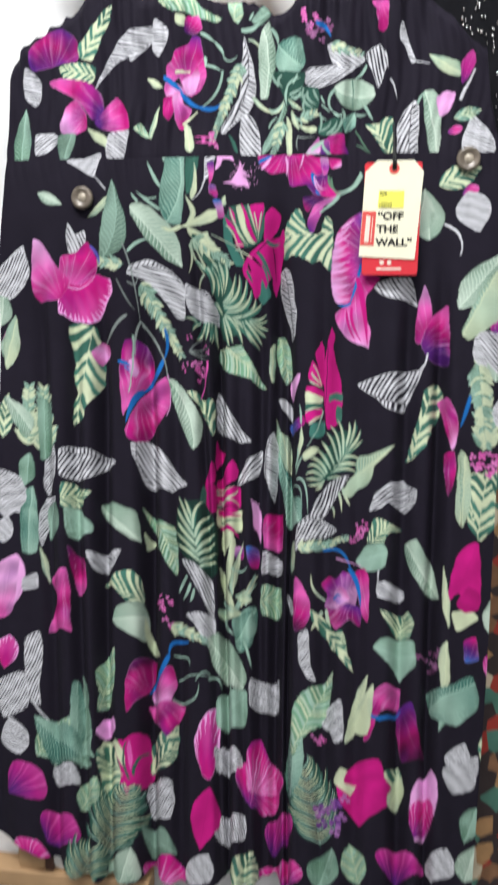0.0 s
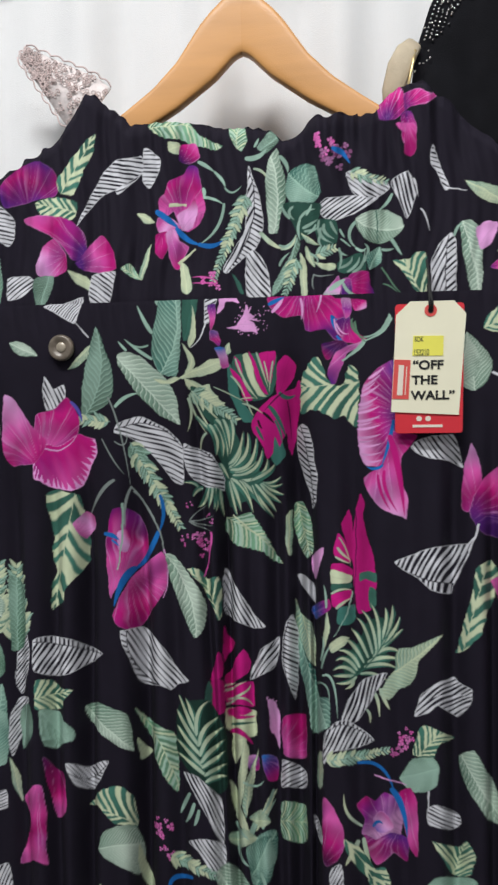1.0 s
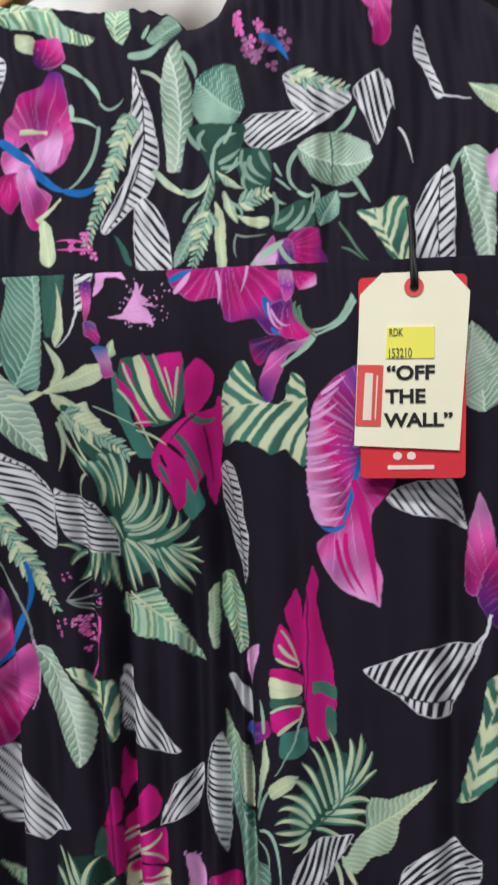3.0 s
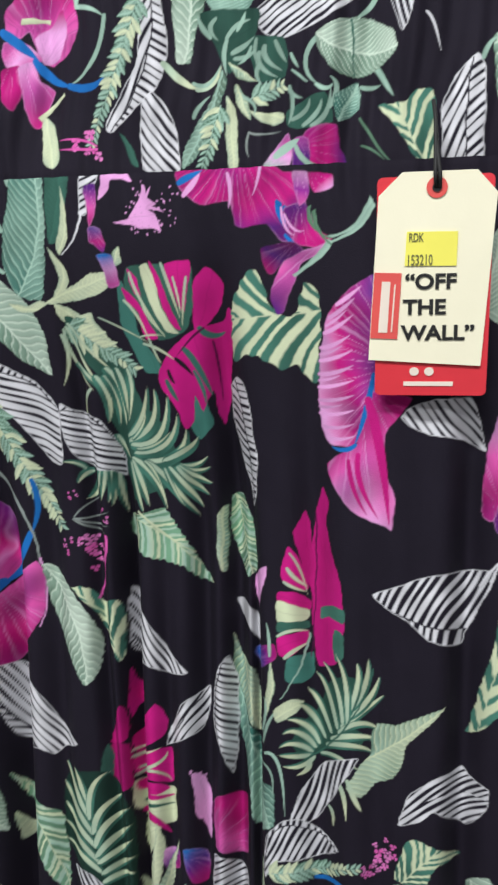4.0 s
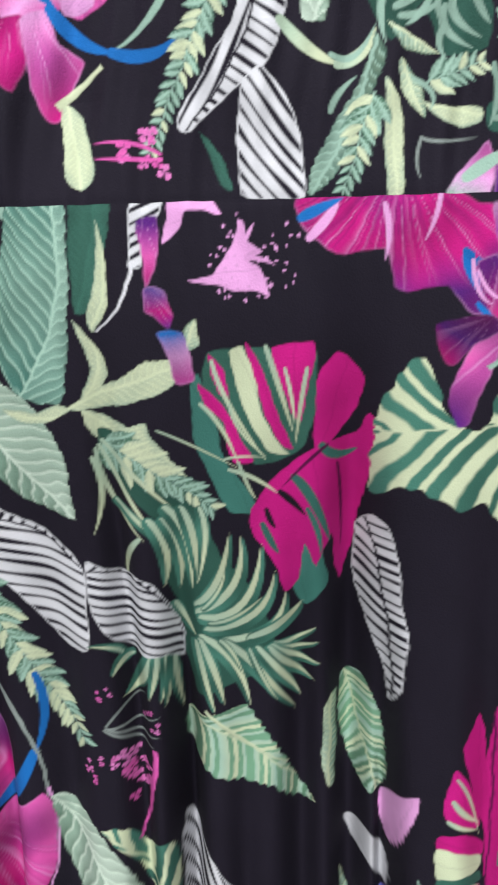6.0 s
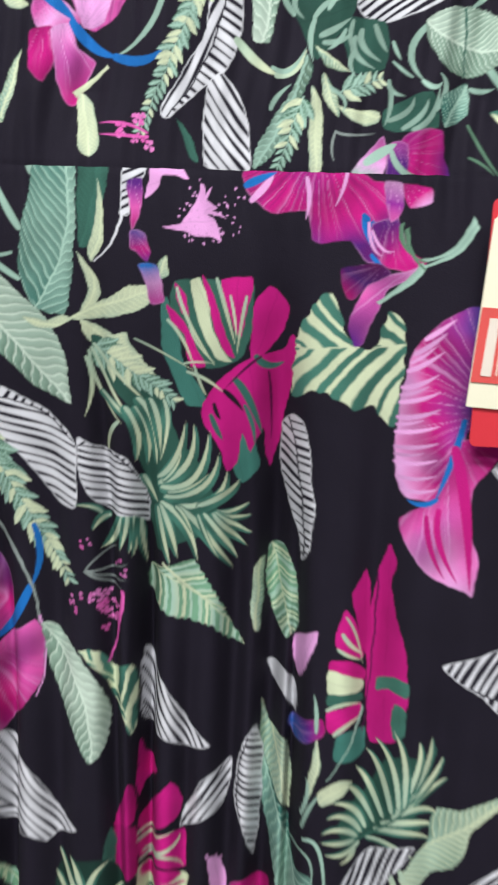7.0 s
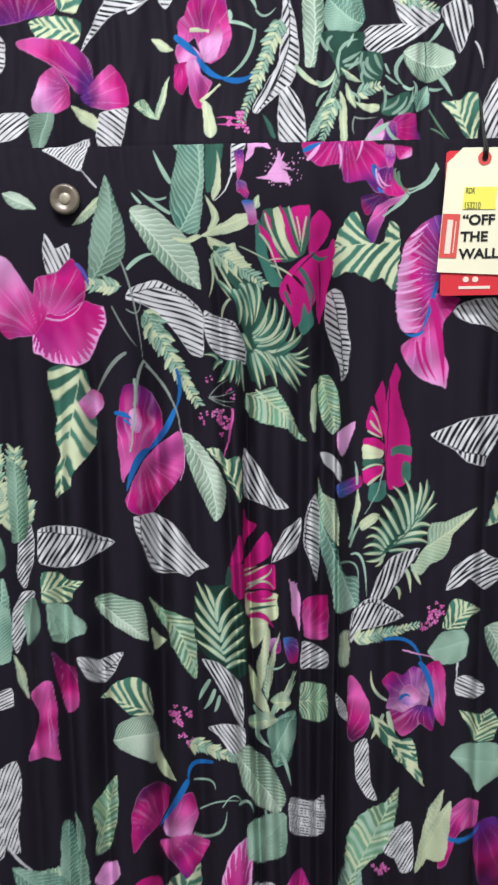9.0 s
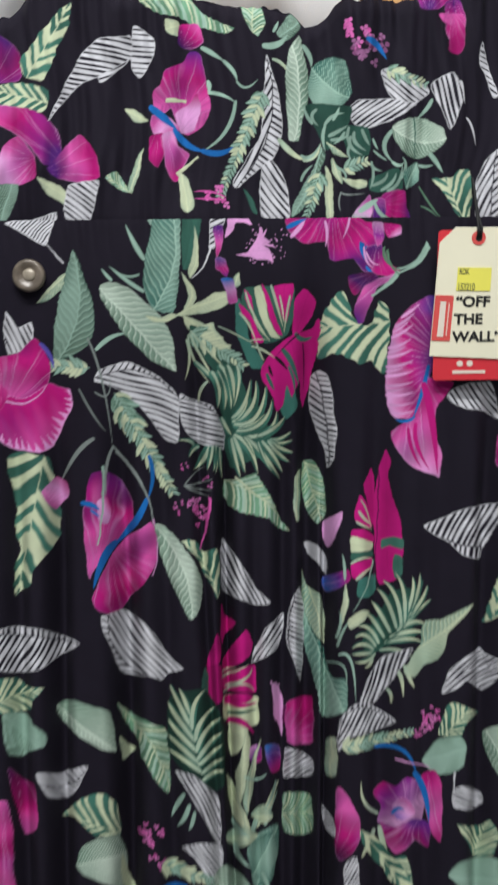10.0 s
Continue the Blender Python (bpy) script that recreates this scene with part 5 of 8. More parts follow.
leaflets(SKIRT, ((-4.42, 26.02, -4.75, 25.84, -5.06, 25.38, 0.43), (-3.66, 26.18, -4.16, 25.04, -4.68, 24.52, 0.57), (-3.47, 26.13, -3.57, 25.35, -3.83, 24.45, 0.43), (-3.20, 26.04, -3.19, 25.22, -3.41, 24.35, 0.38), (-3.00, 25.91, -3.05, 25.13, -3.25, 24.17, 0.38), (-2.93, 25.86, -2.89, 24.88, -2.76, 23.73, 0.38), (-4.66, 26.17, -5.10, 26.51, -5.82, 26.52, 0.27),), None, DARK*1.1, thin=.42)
striped_leaf(SKIRT, -2.54, 23.60, 1.99, 19.82, 2.56, tone=3, o=(-2.65, 23.59, -1.40, 23.77, -0.79, 24.05, -0.36, 24.01, 0.12, 23.31, 0.77, 22.18, 1.27, 20.81, 2.02, 19.79, 1.24, 19.97, 0.53, 20.74, -0.10, 20.85, -0.72, 21.09, -1.40, 21.24, -2.20, 21.64, -2.64, 22.41), b=0.088)
stem(SKIRT, -1.79, 23.78, 0.92, 21.62, .14, c=CREAM, b=-0.03)
hatch(SKIRT, -5.61, 29.34, -2.58, 26.60, a1=40, a2=-10, pitch=.33, d=.62, curl=.03, o=(-5.59, 29.73, -5.04, 29.44, -4.07, 29.16, -3.35, 28.78, -2.92, 27.96, -2.51, 26.64, -2.61, 25.69, -3.14, 26.09, -4.14, 26.14, -4.92, 26.69, -5.40, 27.46, -5.68, 28.55), b=0.218)
striped_leaf(SKIRT, 8.61, 34.44, 3.88, 34.10, 2.95, tone=5, o=(3.98, 34.60, 4.36, 35.50, 4.93, 36.30, 5.53, 36.61, 5.89, 35.96, 6.15, 34.83, 6.77, 34.27, 7.40, 34.47, 7.78, 35.83, 8.41, 35.72, 8.71, 34.44, 8.64, 33.00, 8.44, 31.03, 7.85, 31.09, 7.42, 31.70, 6.64, 31.57, 6.01, 31.90, 5.02, 32.25, 3.79, 31.95, 3.79, 32.99))
flame(SKIRT, 4.76, 41.73, 5.39, 38.16, MAGENTA, MAGENTA, PURPLE, ray=.7, dark=.8, fan=8, o=(1.57, 41.32, 3.37, 41.39, 5.84, 41.67, 6.94, 41.02, 7.58, 40.86, 7.98, 39.58, 7.97, 38.00, 6.86, 37.81, 6.07, 38.62, 4.98, 38.54, 4.57, 38.69, 4.20, 39.75, 2.81, 39.69, 1.85, 40.39))
leaflets(SKIRT, ((4.22, 41.06, 4.34, 40.28, 4.24, 39.46, .2), (1.99, 40.15, 2.57, 40.77, 2.86, 41.27, .3), (5.85, 41.46, 5.71, 40.71, 5.40, 39.97, .15),), LILAC)
leaflets(SKIRT, ((1.76, 40.74, 2.25, 40.97, 3.00, 41.28, .35), (6.61, 39.52, 6.87, 38.82, 7.44, 38.02, .3), (6.61, 39.65, 7.02, 39.32, 6.94, 39.50, .3), (7.00, 38.09, 7.39, 37.77, 7.92, 37.74, .2),), BLUE)
flame(SKIRT, 7.92, 39.45, 8.97, 37.62, PURPLE, MAGENTA, MAGENTA, ray=.7, o=(6.99, 39.37, 7.93, 39.58, 8.57, 38.33, 9.28, 37.89, 8.76, 37.45, 7.52, 37.63, 7.08, 38.47))
flame(SKIRT, 7.70, 40.97, 7.66, 39.47, LILAC*.6, PURPLE+MAGENTA*.3, ROSE, ray=.8, o=(7.40, 40.99, 8.18, 40.94, 8.13, 39.95, 7.71, 39.46, 7.45, 40.11))
flame(SKIRT, 8.32, 40.94, 9.16, 40.07, MAGENTA*.7, MAGENTA, LILAC, ray=.6, o=(8.12, 40.97, 9.21, 40.76, 9.32, 40.21, 8.45, 40.00))
leaflets(SKIRT, ((6.82, 39.38, 7.01, 38.48, 7.44, 38.07, .14), (6.98, 39.07, 7.40, 38.38, 7.92, 38.26, .12),), LILAC)
stem(SKIRT, 11.04, 39.47, 9.23, 38.00, .26, c=MINT, b=0.16)
stem(SKIRT, 8.14, 39.26, 9.12, 37.95, .2, c=MID, b=-0.18)
flame(SKIRT, 9.05, 37.74, 6.53, 34.50, LILAC, ROSE, PURPLE, ray=.9, o=(9.12, 37.74, 8.79, 37.25, 7.82, 36.78, 7.40, 35.91, 6.84, 34.49, 6.45, 34.31, 6.20, 35.15, 6.54, 36.26, 7.05, 37.03, 8.32, 37.46))
flame(SKIRT, 7.39, 37.65, 5.92, 36.59, WINE, PURPLE*.6, MAGENTA*.5, ray=.3, o=(5.80, 37.49, 7.24, 37.81, 7.84, 37.31, 6.88, 36.82, 6.29, 36.27, 5.92, 36.59))
stem(SKIRT, 11.16, 39.27, 9.12, 37.74, 0.26, c=MINT, b=0.13)
stem(SKIRT, 9.11, 37.68, 7.48, 36.22, 0.3, c=MINT, b=0.04)
stem(SKIRT, 8.38, 39.08, 9.18, 37.68, 0.2, c=MID, b=-0.11)
blade(SKIRT, -1.70, 39.05, 0.59, 39.32, 1.34, c=LILAC, o=(-1.74, 39.03, -0.97, 39.10, -0.52, 39.69, -0.23, 40.29, -0.14, 40.72, 0.05, 40.63, 0.10, 40.11, 0.56, 39.84, 0.13, 39.59, 0.52, 39.32, 0.80, 38.48, 0.28, 38.69, -0.27, 38.64, -0.81, 38.80, -1.34, 38.88))
blade(SKIRT, -2.24, 40.61, -0.78, 41.25, 0.85, c=LILAC, o=(-2.26, 41.43, -1.64, 41.47, -0.96, 41.44, -0.61, 40.91, -1.24, 41.08, -1.75, 41.01, -1.92, 40.50, -2.42, 40.06, -2.29, 40.75))
leaflets(SKIRT, ((0.05, 39.59, 0.51, 39.58, 0.95, 39.39, .14), (0.02, 40.03, 0.19, 40.37, 0.33, 40.63, .12), (0.47, 39.84, 0.25, 39.76, 0.06, 39.68, .12),), LILAC)
blossoms(SKIRT, 0.43, 39.67, 1.4, n=20, c=LILAC, s=.05)
hatch(SKIRT, -2.96, 41.49, -3.42, 39.50, a1=28, pitch=.3, o=(-3.31, 41.50, -2.40, 41.54, -2.56, 40.86, -3.06, 40.78, -3.15, 39.41, -3.53, 39.49, -3.44, 40.64))
flame(SKIRT, -2.99, 40.80, -2.95, 38.90, PURPLE, ROSE, MAGENTA, ray=.8, o=(-3.21, 40.79, -2.59, 40.90, -2.53, 40.10, -2.85, 39.04, -3.01, 38.83, -3.10, 39.76))
flame(SKIRT, -2.93, 38.69, -2.42, 37.59, BLUE, MAGENTA, PURPLE, ray=.6, o=(-3.03, 38.78, -2.46, 38.73, -2.20, 37.95, -2.40, 37.55, -2.80, 37.93, -3.08, 38.11))
flame(SKIRT, -2.56, 37.41, -1.95, 35.80, BLUE, LILAC, MAGENTA, ray=.5, o=(-2.77, 37.46, -1.99, 37.41, -1.68, 36.27, -1.64, 35.87, -2.23, 35.77, -2.41, 36.64))
blossoms(SKIRT, 0.08, 39.44, 1.25, n=34, c=LILAC, s=.05)
hatch(SKIRT, 3.75, 30.97, 4.66, 24.53, a1=-8, a2=-32, pitch=0.37, o=(3.41, 30.72, 3.96, 31.17, 4.53, 30.74, 4.77, 29.77, 4.95, 28.12, 5.14, 26.81, 4.94, 25.12, 4.58, 24.36, 4.31, 25.63, 3.86, 26.92, 3.37, 28.18, 3.30, 29.55), b=0.031)
hatch(SKIRT, 12.94, 29.31, 16.43, 27.74, a1=-52, pitch=0.35, o=(12.64, 29.33, 13.09, 29.78, 14.30, 30.22, 15.72, 30.21, 16.03, 29.47, 16.50, 27.68, 16.10, 27.78, 15.25, 28.21, 13.96, 28.48, 13.07, 28.80))
blade(SKIRT, 8.58, 25.51, 8.80, 16.23, 1.22, c=MAGENTA*.85, o=(8.51, 25.64, 8.88, 24.72, 8.72, 23.71, 8.95, 22.59, 9.39, 21.32, 9.70, 20.03, 9.83, 18.39, 9.68, 16.71, 9.18, 16.10, 8.22, 15.93, 7.93, 17.47, 7.82, 19.48, 7.80, 21.15, 7.95, 23.47, 8.16, 24.48))
blade(SKIRT, 7.52, 24.32, 7.75, 20.15, 0.51, c=MAGENTA*.85, o=(7.55, 24.35, 7.75, 23.47, 7.92, 21.81, 7.87, 20.08, 7.43, 21.11, 7.08, 22.81, 7.07, 23.38))
blade(SKIRT, 6.74, 22.40, 7.41, 20.19, 0.76, c=MAGENTA, o=(6.71, 22.43, 7.17, 21.88, 7.59, 20.66, 7.63, 20.09, 6.68, 20.31, 6.37, 20.90))
leaflets(SKIRT, ((6.71, 21.24, 7.09, 20.73, 7.64, 20.23, .2), (6.53, 20.51, 6.99, 20.24, 7.58, 19.97, .16), (6.83, 22.07, 7.29, 21.20, 7.63, 19.83, .1),))
blade(SKIRT, 6.23, 19.73, 7.68, 19.33, 0.60, c=MAGENTA*.9, o=(6.21, 19.90, 7.13, 19.96, 7.76, 19.48, 7.75, 18.95, 6.97, 19.17, 6.23, 19.40))
blade(SKIRT, 6.14, 18.89, 7.66, 18.66, 0.73, c=CREAM, o=(6.16, 19.43, 7.00, 19.31, 7.75, 18.92, 7.63, 18.43, 6.63, 18.21, 6.13, 18.36))
blade(SKIRT, 6.19, 17.96, 7.65, 18.06, 0.35, c=DARK, o=(6.16, 18.29, 7.10, 18.36, 7.71, 18.35, 7.70, 17.96, 6.78, 17.78, 6.18, 17.79))
blade(SKIRT, 6.16, 16.88, 7.64, 17.43, 0.88, c=MAGENTA, o=(6.21, 17.42, 7.08, 17.73, 7.67, 17.82, 7.63, 17.09, 6.80, 16.30, 6.21, 16.48))
leaflets(SKIRT, ((6.58, 16.30, 7.06, 16.73, 7.74, 17.21, .22), (6.18, 17.49, 6.94, 17.84, 7.70, 17.82, .18),))
blade(SKIRT, 6.73, 15.90, 7.89, 15.79, 0.80, c=TEAL, o=(6.68, 16.23, 7.48, 16.51, 7.97, 16.63, 7.94, 15.52, 7.48, 14.97, 6.64, 15.01))
blade(SKIRT, 8.42, 18.85, 9.81, 18.89, 0.55, c=DARK*1.3, o=(8.32, 19.11, 9.10, 19.40, 9.86, 19.22, 9.77, 18.49, 8.89, 18.76, 8.37, 18.51))
blade(SKIRT, 9.50, 17.85, 9.57, 16.53, 0.43, c=DARK*1.3, o=(9.28, 18.13, 9.82, 17.79, 9.79, 16.66, 9.30, 16.32, 9.10, 17.13))
stem(SKIRT, 7.72, 17.65, 6.34, 13.98, 0.1, c=MINT, b=0.07)
stem(SKIRT, 8.08, 24.14, 7.84, 16.47, 0.1, c=WINE, b=0.01)
hatch(SKIRT, 11.42, 19.83, 15.79, 18.40, a1=63, a2=85, pitch=0.41, d=.5, o=(11.27, 20.13, 13.07, 20.96, 14.89, 21.48, 16.63, 21.62, 17.26, 21.55, 16.31, 19.66, 15.59, 18.26, 15.42, 17.69, 14.97, 17.64, 14.09, 17.93, 13.18, 18.80, 12.08, 19.45), b=-0.058)
stem(SKIRT, 16.33, 20.80, 17.37, 22.20, 0.2, c=WHITE)
green_leaf(SKIRT, 2.45, 20.64, 2.56, 24.18, 0.32, tone=5, o=(2.33, 23.71, 2.74, 24.19, 2.67, 20.75, 2.39, 20.58, 2.21, 21.84))
striped_leaf(SKIRT, 3.01, 24.74, 4.20, 20.48, 1.00, tone=3, o=(2.88, 24.76, 3.63, 24.88, 4.16, 23.90, 4.47, 22.57, 4.45, 20.85, 3.87, 20.28, 3.19, 21.34, 2.85, 22.39, 2.80, 23.76))
blade(SKIRT, 4.67, 18.72, 5.33, 21.17, 0.79, c=LILAC, o=(4.36, 20.48, 5.55, 21.32, 5.33, 20.17, 4.65, 18.64, 4.24, 19.44))
blade(SKIRT, 3.11, 18.95, 4.48, 16.65, 0.92, c=WHITE*.8, o=(3.02, 18.99, 3.80, 18.83, 4.48, 18.10, 4.55, 16.55, 3.96, 17.44, 3.25, 18.10))
flame(SKIRT, 4.31, 15.82, 6.02, 16.71, BLUE, PURPLE, MAGENTA, o=(4.24, 16.31, 5.93, 17.07, 6.04, 16.20, 4.51, 15.31))
green_leaf(SKIRT, 2.90, 16.74, 4.30, 11.52, 0.99, tone=5, o=(2.83, 17.00, 3.17, 15.85, 4.18, 15.01, 4.45, 13.25, 4.38, 11.44, 3.73, 12.21, 3.00, 13.77, 2.80, 15.56), b=0.033)
green_leaf(SKIRT, 2.90, 13.96, 5.43, 6.95, 1.86, tone=2, o=(2.83, 14.23, 3.73, 12.21, 4.34, 11.16, 4.85, 9.01, 5.89, 8.68, 5.93, 6.43, 4.24, 5.79, 3.82, 8.07, 3.34, 9.96, 2.89, 12.04))
green_leaf(SKIRT, 5.44, 12.82, 5.83, 16.02, 0.41, tone=5, o=(5.79, 16.02, 6.03, 14.68, 5.72, 13.30, 5.35, 12.66, 5.43, 13.77), b=-0.075)
leaflets(SKIRT, ((5.73, 16.35, 5.69, 17.36, 5.54, 18.18, .2), (5.16, 11.97, 5.45, 13.09, 5.35, 13.93, .2), (5.24, 11.32, 5.61, 12.43, 6.16, 13.33, .2), (5.36, 10.67, 6.23, 10.08, 6.56, 7.07, .2), (4.60, 10.04, 5.71, 9.70, 5.83, 7.98, .14),), MINT)
blade(SKIRT, 6.94, 11.49, 10.35, 13.75, 2.40, c=DARK*.6, o=(6.94, 11.49, 7.54, 12.72, 8.33, 13.71, 8.95, 15.18, 10.07, 15.68, 10.81, 15.35, 10.91, 14.41, 10.17, 13.07, 10.93, 12.47, 10.62, 11.74, 8.62, 11.16, 7.64, 10.53))
green_leaf(SKIRT, 6.05, 12.81, 7.51, 13.88, 0.88, tone=3, o=(5.95, 13.22, 6.85, 14.04, 7.51, 13.88, 7.16, 13.18, 6.14, 12.58))
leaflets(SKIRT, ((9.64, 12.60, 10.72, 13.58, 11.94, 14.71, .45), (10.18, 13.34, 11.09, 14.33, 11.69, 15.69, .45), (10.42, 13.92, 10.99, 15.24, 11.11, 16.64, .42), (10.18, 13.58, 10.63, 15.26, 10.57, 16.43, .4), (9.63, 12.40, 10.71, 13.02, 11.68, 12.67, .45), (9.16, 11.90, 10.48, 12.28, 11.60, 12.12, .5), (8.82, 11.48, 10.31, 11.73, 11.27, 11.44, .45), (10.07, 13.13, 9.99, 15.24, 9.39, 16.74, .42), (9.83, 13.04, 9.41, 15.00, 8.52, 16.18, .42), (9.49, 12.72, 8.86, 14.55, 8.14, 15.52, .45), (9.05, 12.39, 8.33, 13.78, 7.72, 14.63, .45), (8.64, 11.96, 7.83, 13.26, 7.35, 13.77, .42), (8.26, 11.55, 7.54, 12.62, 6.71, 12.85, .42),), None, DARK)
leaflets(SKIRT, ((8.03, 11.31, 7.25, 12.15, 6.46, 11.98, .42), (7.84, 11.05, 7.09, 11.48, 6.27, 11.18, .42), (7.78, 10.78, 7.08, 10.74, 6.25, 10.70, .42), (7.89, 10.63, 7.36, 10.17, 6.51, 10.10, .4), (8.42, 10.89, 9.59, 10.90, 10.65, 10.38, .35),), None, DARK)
stem(SKIRT, 7.64, 10.57, 11.31, 16.07, .12, c=DARK, b=-0.11)
green_leaf(SKIRT, 10.54, 10.66, 15.02, 14.28, 3.01, tone=5, o=(15.07, 14.30, 14.19, 13.98, 13.40, 13.59, 12.60, 13.19, 11.56, 13.13, 11.26, 12.38, 11.21, 11.37, 10.59, 10.39, 10.04, 9.26, 10.87, 8.79, 11.48, 9.68, 12.53, 10.16, 13.08, 11.21, 13.25, 12.22, 14.18, 13.09), b=-0.027)
leaflets(SKIRT, ((9.54, 9.42, 9.89, 8.63, 10.03, 7.35, .3), (10.09, 9.68, 10.49, 8.69, 10.85, 8.00, .3), (8.90, 7.89, 9.16, 7.44, 9.14, 6.74, .25), (7.77, 10.37, 7.63, 9.88, 7.20, 9.60, .25),))
hatch(SKIRT, 6.99, 7.09, 10.67, 10.99, a1=72, pitch=0.35, d=.5, o=(6.88, 6.74, 7.17, 8.05, 7.75, 9.35, 8.59, 10.41, 9.95, 10.96, 10.70, 11.03, 10.10, 10.02, 9.12, 8.47, 8.14, 7.11, 7.56, 6.63), b=0.142)
hatch(SKIRT, 13.14, 8.01, 17.12, 9.23, a1=50, a2=42, pitch=0.35, d=.55, rib=0, curl=.05, o=(12.87, 7.55, 13.33, 9.21, 14.45, 10.27, 15.25, 10.62, 15.59, 10.90, 16.08, 10.43, 17.20, 9.91, 17.25, 8.91, 16.47, 7.89, 15.86, 7.62, 14.73, 8.43, 13.93, 7.82), b=0.178)
striped_leaf(SKIRT, 15.94, 12.94, 17.24, 17.83, 1.06, tone=5, o=(17.37, 18.00, 17.47, 15.56, 17.25, 13.57, 16.48, 12.98, 15.71, 12.91, 16.32, 14.08, 16.88, 16.15))
flame(SKIRT, -11.42, 18.43, -10.61, 24.31, ROSE, MAGENTA, PURPLE*.8, ray=.8, o=(-12.26, 22.70, -11.88, 24.29, -10.89, 24.49, -9.69, 23.77, -9.00, 22.18, -9.00, 20.76, -9.51, 19.87, -10.92, 18.77, -11.95, 17.35, -12.29, 16.82, -12.48, 19.48, -12.50, 21.50))
flame(SKIRT, -11.62, 21.29, -10.50, 21.86, LILAC, LILAC, MAGENTA, ray=.8, o=(-11.56, 22.27, -10.78, 22.62, -10.51, 21.68, -10.75, 20.77, -11.41, 20.93))
leaflets(SKIRT, ((-12.50, 22.25, -11.81, 22.06, -11.37, 21.70, .4), (-11.94, 21.71, -11.61, 21.46, -11.39, 21.21, .2),), BLUE)
flame(SKIRT, -10.72, 18.53, -9.91, 14.02, ROSE, MAGENTA, MAGENTA*.7+PURPLE*.3, ray=.95, dark=.3, fan=6, o=(-11.98, 15.80, -11.04, 17.70, -10.19, 18.94, -8.85, 20.14, -7.83, 20.77, -7.47, 20.00, -7.45, 18.43, -7.82, 17.21, -9.38, 15.21, -10.00, 14.37, -10.93, 14.14, -11.84, 14.51, -12.12, 15.19))
leaflets(SKIRT, ((-7.79, 25.42, -7.59, 23.84, -8.08, 22.24, .3), (-8.04, 22.38, -9.21, 20.31, -10.44, 19.14, .45), (-10.27, 19.32, -11.24, 18.16, -12.03, 16.05, .6),), BLUE)
stem(SKIRT, -9.96, 25.71, -7.62, 20.71, .2, c=GREY, b=0.09)
stem(SKIRT, -7.61, 20.89, -7.77, 16.99, .12, c=LILAC, b=0.08)
stem(SKIRT, -10.98, 24.76, -11.56, 19.35, .2, c=MINT, b=0.03)
green_leaf(SKIRT, -7.46, 20.42, -5.14, 13.63, 1.97, tone=0, o=(-7.60, 20.54, -6.93, 20.54, -6.13, 19.74, -5.60, 18.87, -4.82, 17.81, -4.32, 16.47, -4.36, 14.92, -4.84, 13.80, -5.28, 13.59, -5.81, 14.49, -6.36, 15.99, -6.91, 17.33, -7.31, 18.94), b=0.096)
striped_leaf(SKIRT, -3.28, 15.27, -5.65, 19.29, 1.66, tone=5, o=(-5.75, 19.35, -4.77, 19.42, -4.12, 18.55, -3.15, 18.74, -2.99, 17.30, -3.10, 15.27, -3.36, 15.11, -3.74, 16.15, -4.19, 16.98, -4.68, 18.13, -5.26, 18.67), b=-0.097)
leaflets(SKIRT, ((-5.37, 23.37, -4.57, 23.40, -3.42, 23.76, .09), (-5.37, 23.37, -4.54, 23.05, -3.44, 22.93, .09), (-5.37, 23.44, -4.69, 24.15, -3.92, 24.63, .09), (-5.44, 23.30, -4.67, 22.87, -3.74, 22.52, .09),), GREY)
blossoms(SKIRT, -3.74, 23.52, .4, n=6, c=ROSE)
blossoms(SKIRT, -5.49, 24.75, .35, n=5, c=ROSE)
blossoms(SKIRT, -5.67, 21.77, .5, n=7, c=ROSE)
blossoms(SKIRT, -4.62, 21.90, .7, n=9, c=ROSE)
blossoms(SKIRT, -4.29, 20.97, .7, n=9, c=ROSE)
stem(SKIRT, -3.67, 22.31, -4.36, 18.81, .2, c=ROSE, b=0.03)
hatch(SKIRT, -2.91, 16.63, 0.31, 14.58, a1=-66, a2=-25, pitch=0.32, d=.6, o=(-2.85, 19.40, -1.99, 18.28, -1.02, 16.74, -0.47, 15.65, 0.59, 14.66, -0.53, 14.48, -1.38, 14.84, -2.75, 15.54, -2.93, 16.68), b=-0.291)
hatch(SKIRT, -11.07, 14.06, -7.72, 9.15, a1=-62, a2=-22, pitch=0.40, d=.68, curl=-.02, o=(-11.62, 14.01, -10.93, 14.14, -9.76, 14.39, -8.85, 13.76, -7.73, 12.45, -7.03, 11.13, -5.81, 9.85, -6.87, 9.61, -7.42, 9.08, -8.37, 9.38, -10.10, 9.68, -10.91, 11.54, -11.43, 12.85), b=-0.191)
blade(SKIRT, -2.88, 14.45, -2.84, 11.68, 0.64, c=MAGENTA, o=(-2.92, 14.57, -2.69, 13.82, -1.99, 13.23, -2.71, 12.24, -2.94, 11.60, -3.06, 12.79))
blade(SKIRT, -2.68, 9.75, -1.31, 12.59, 1.29, c=MAGENTA, o=(-2.65, 10.80, -1.31, 12.70, -0.78, 11.60, -0.95, 10.75, -1.99, 10.05, -2.88, 9.42, -2.93, 10.38))
blade(SKIRT, -3.30, 12.35, -3.62, 10.38, 0.63, c=MAGENTA*.7, o=(-3.40, 12.41, -3.10, 12.03, -3.10, 10.33, -3.66, 9.99, -4.15, 10.09))
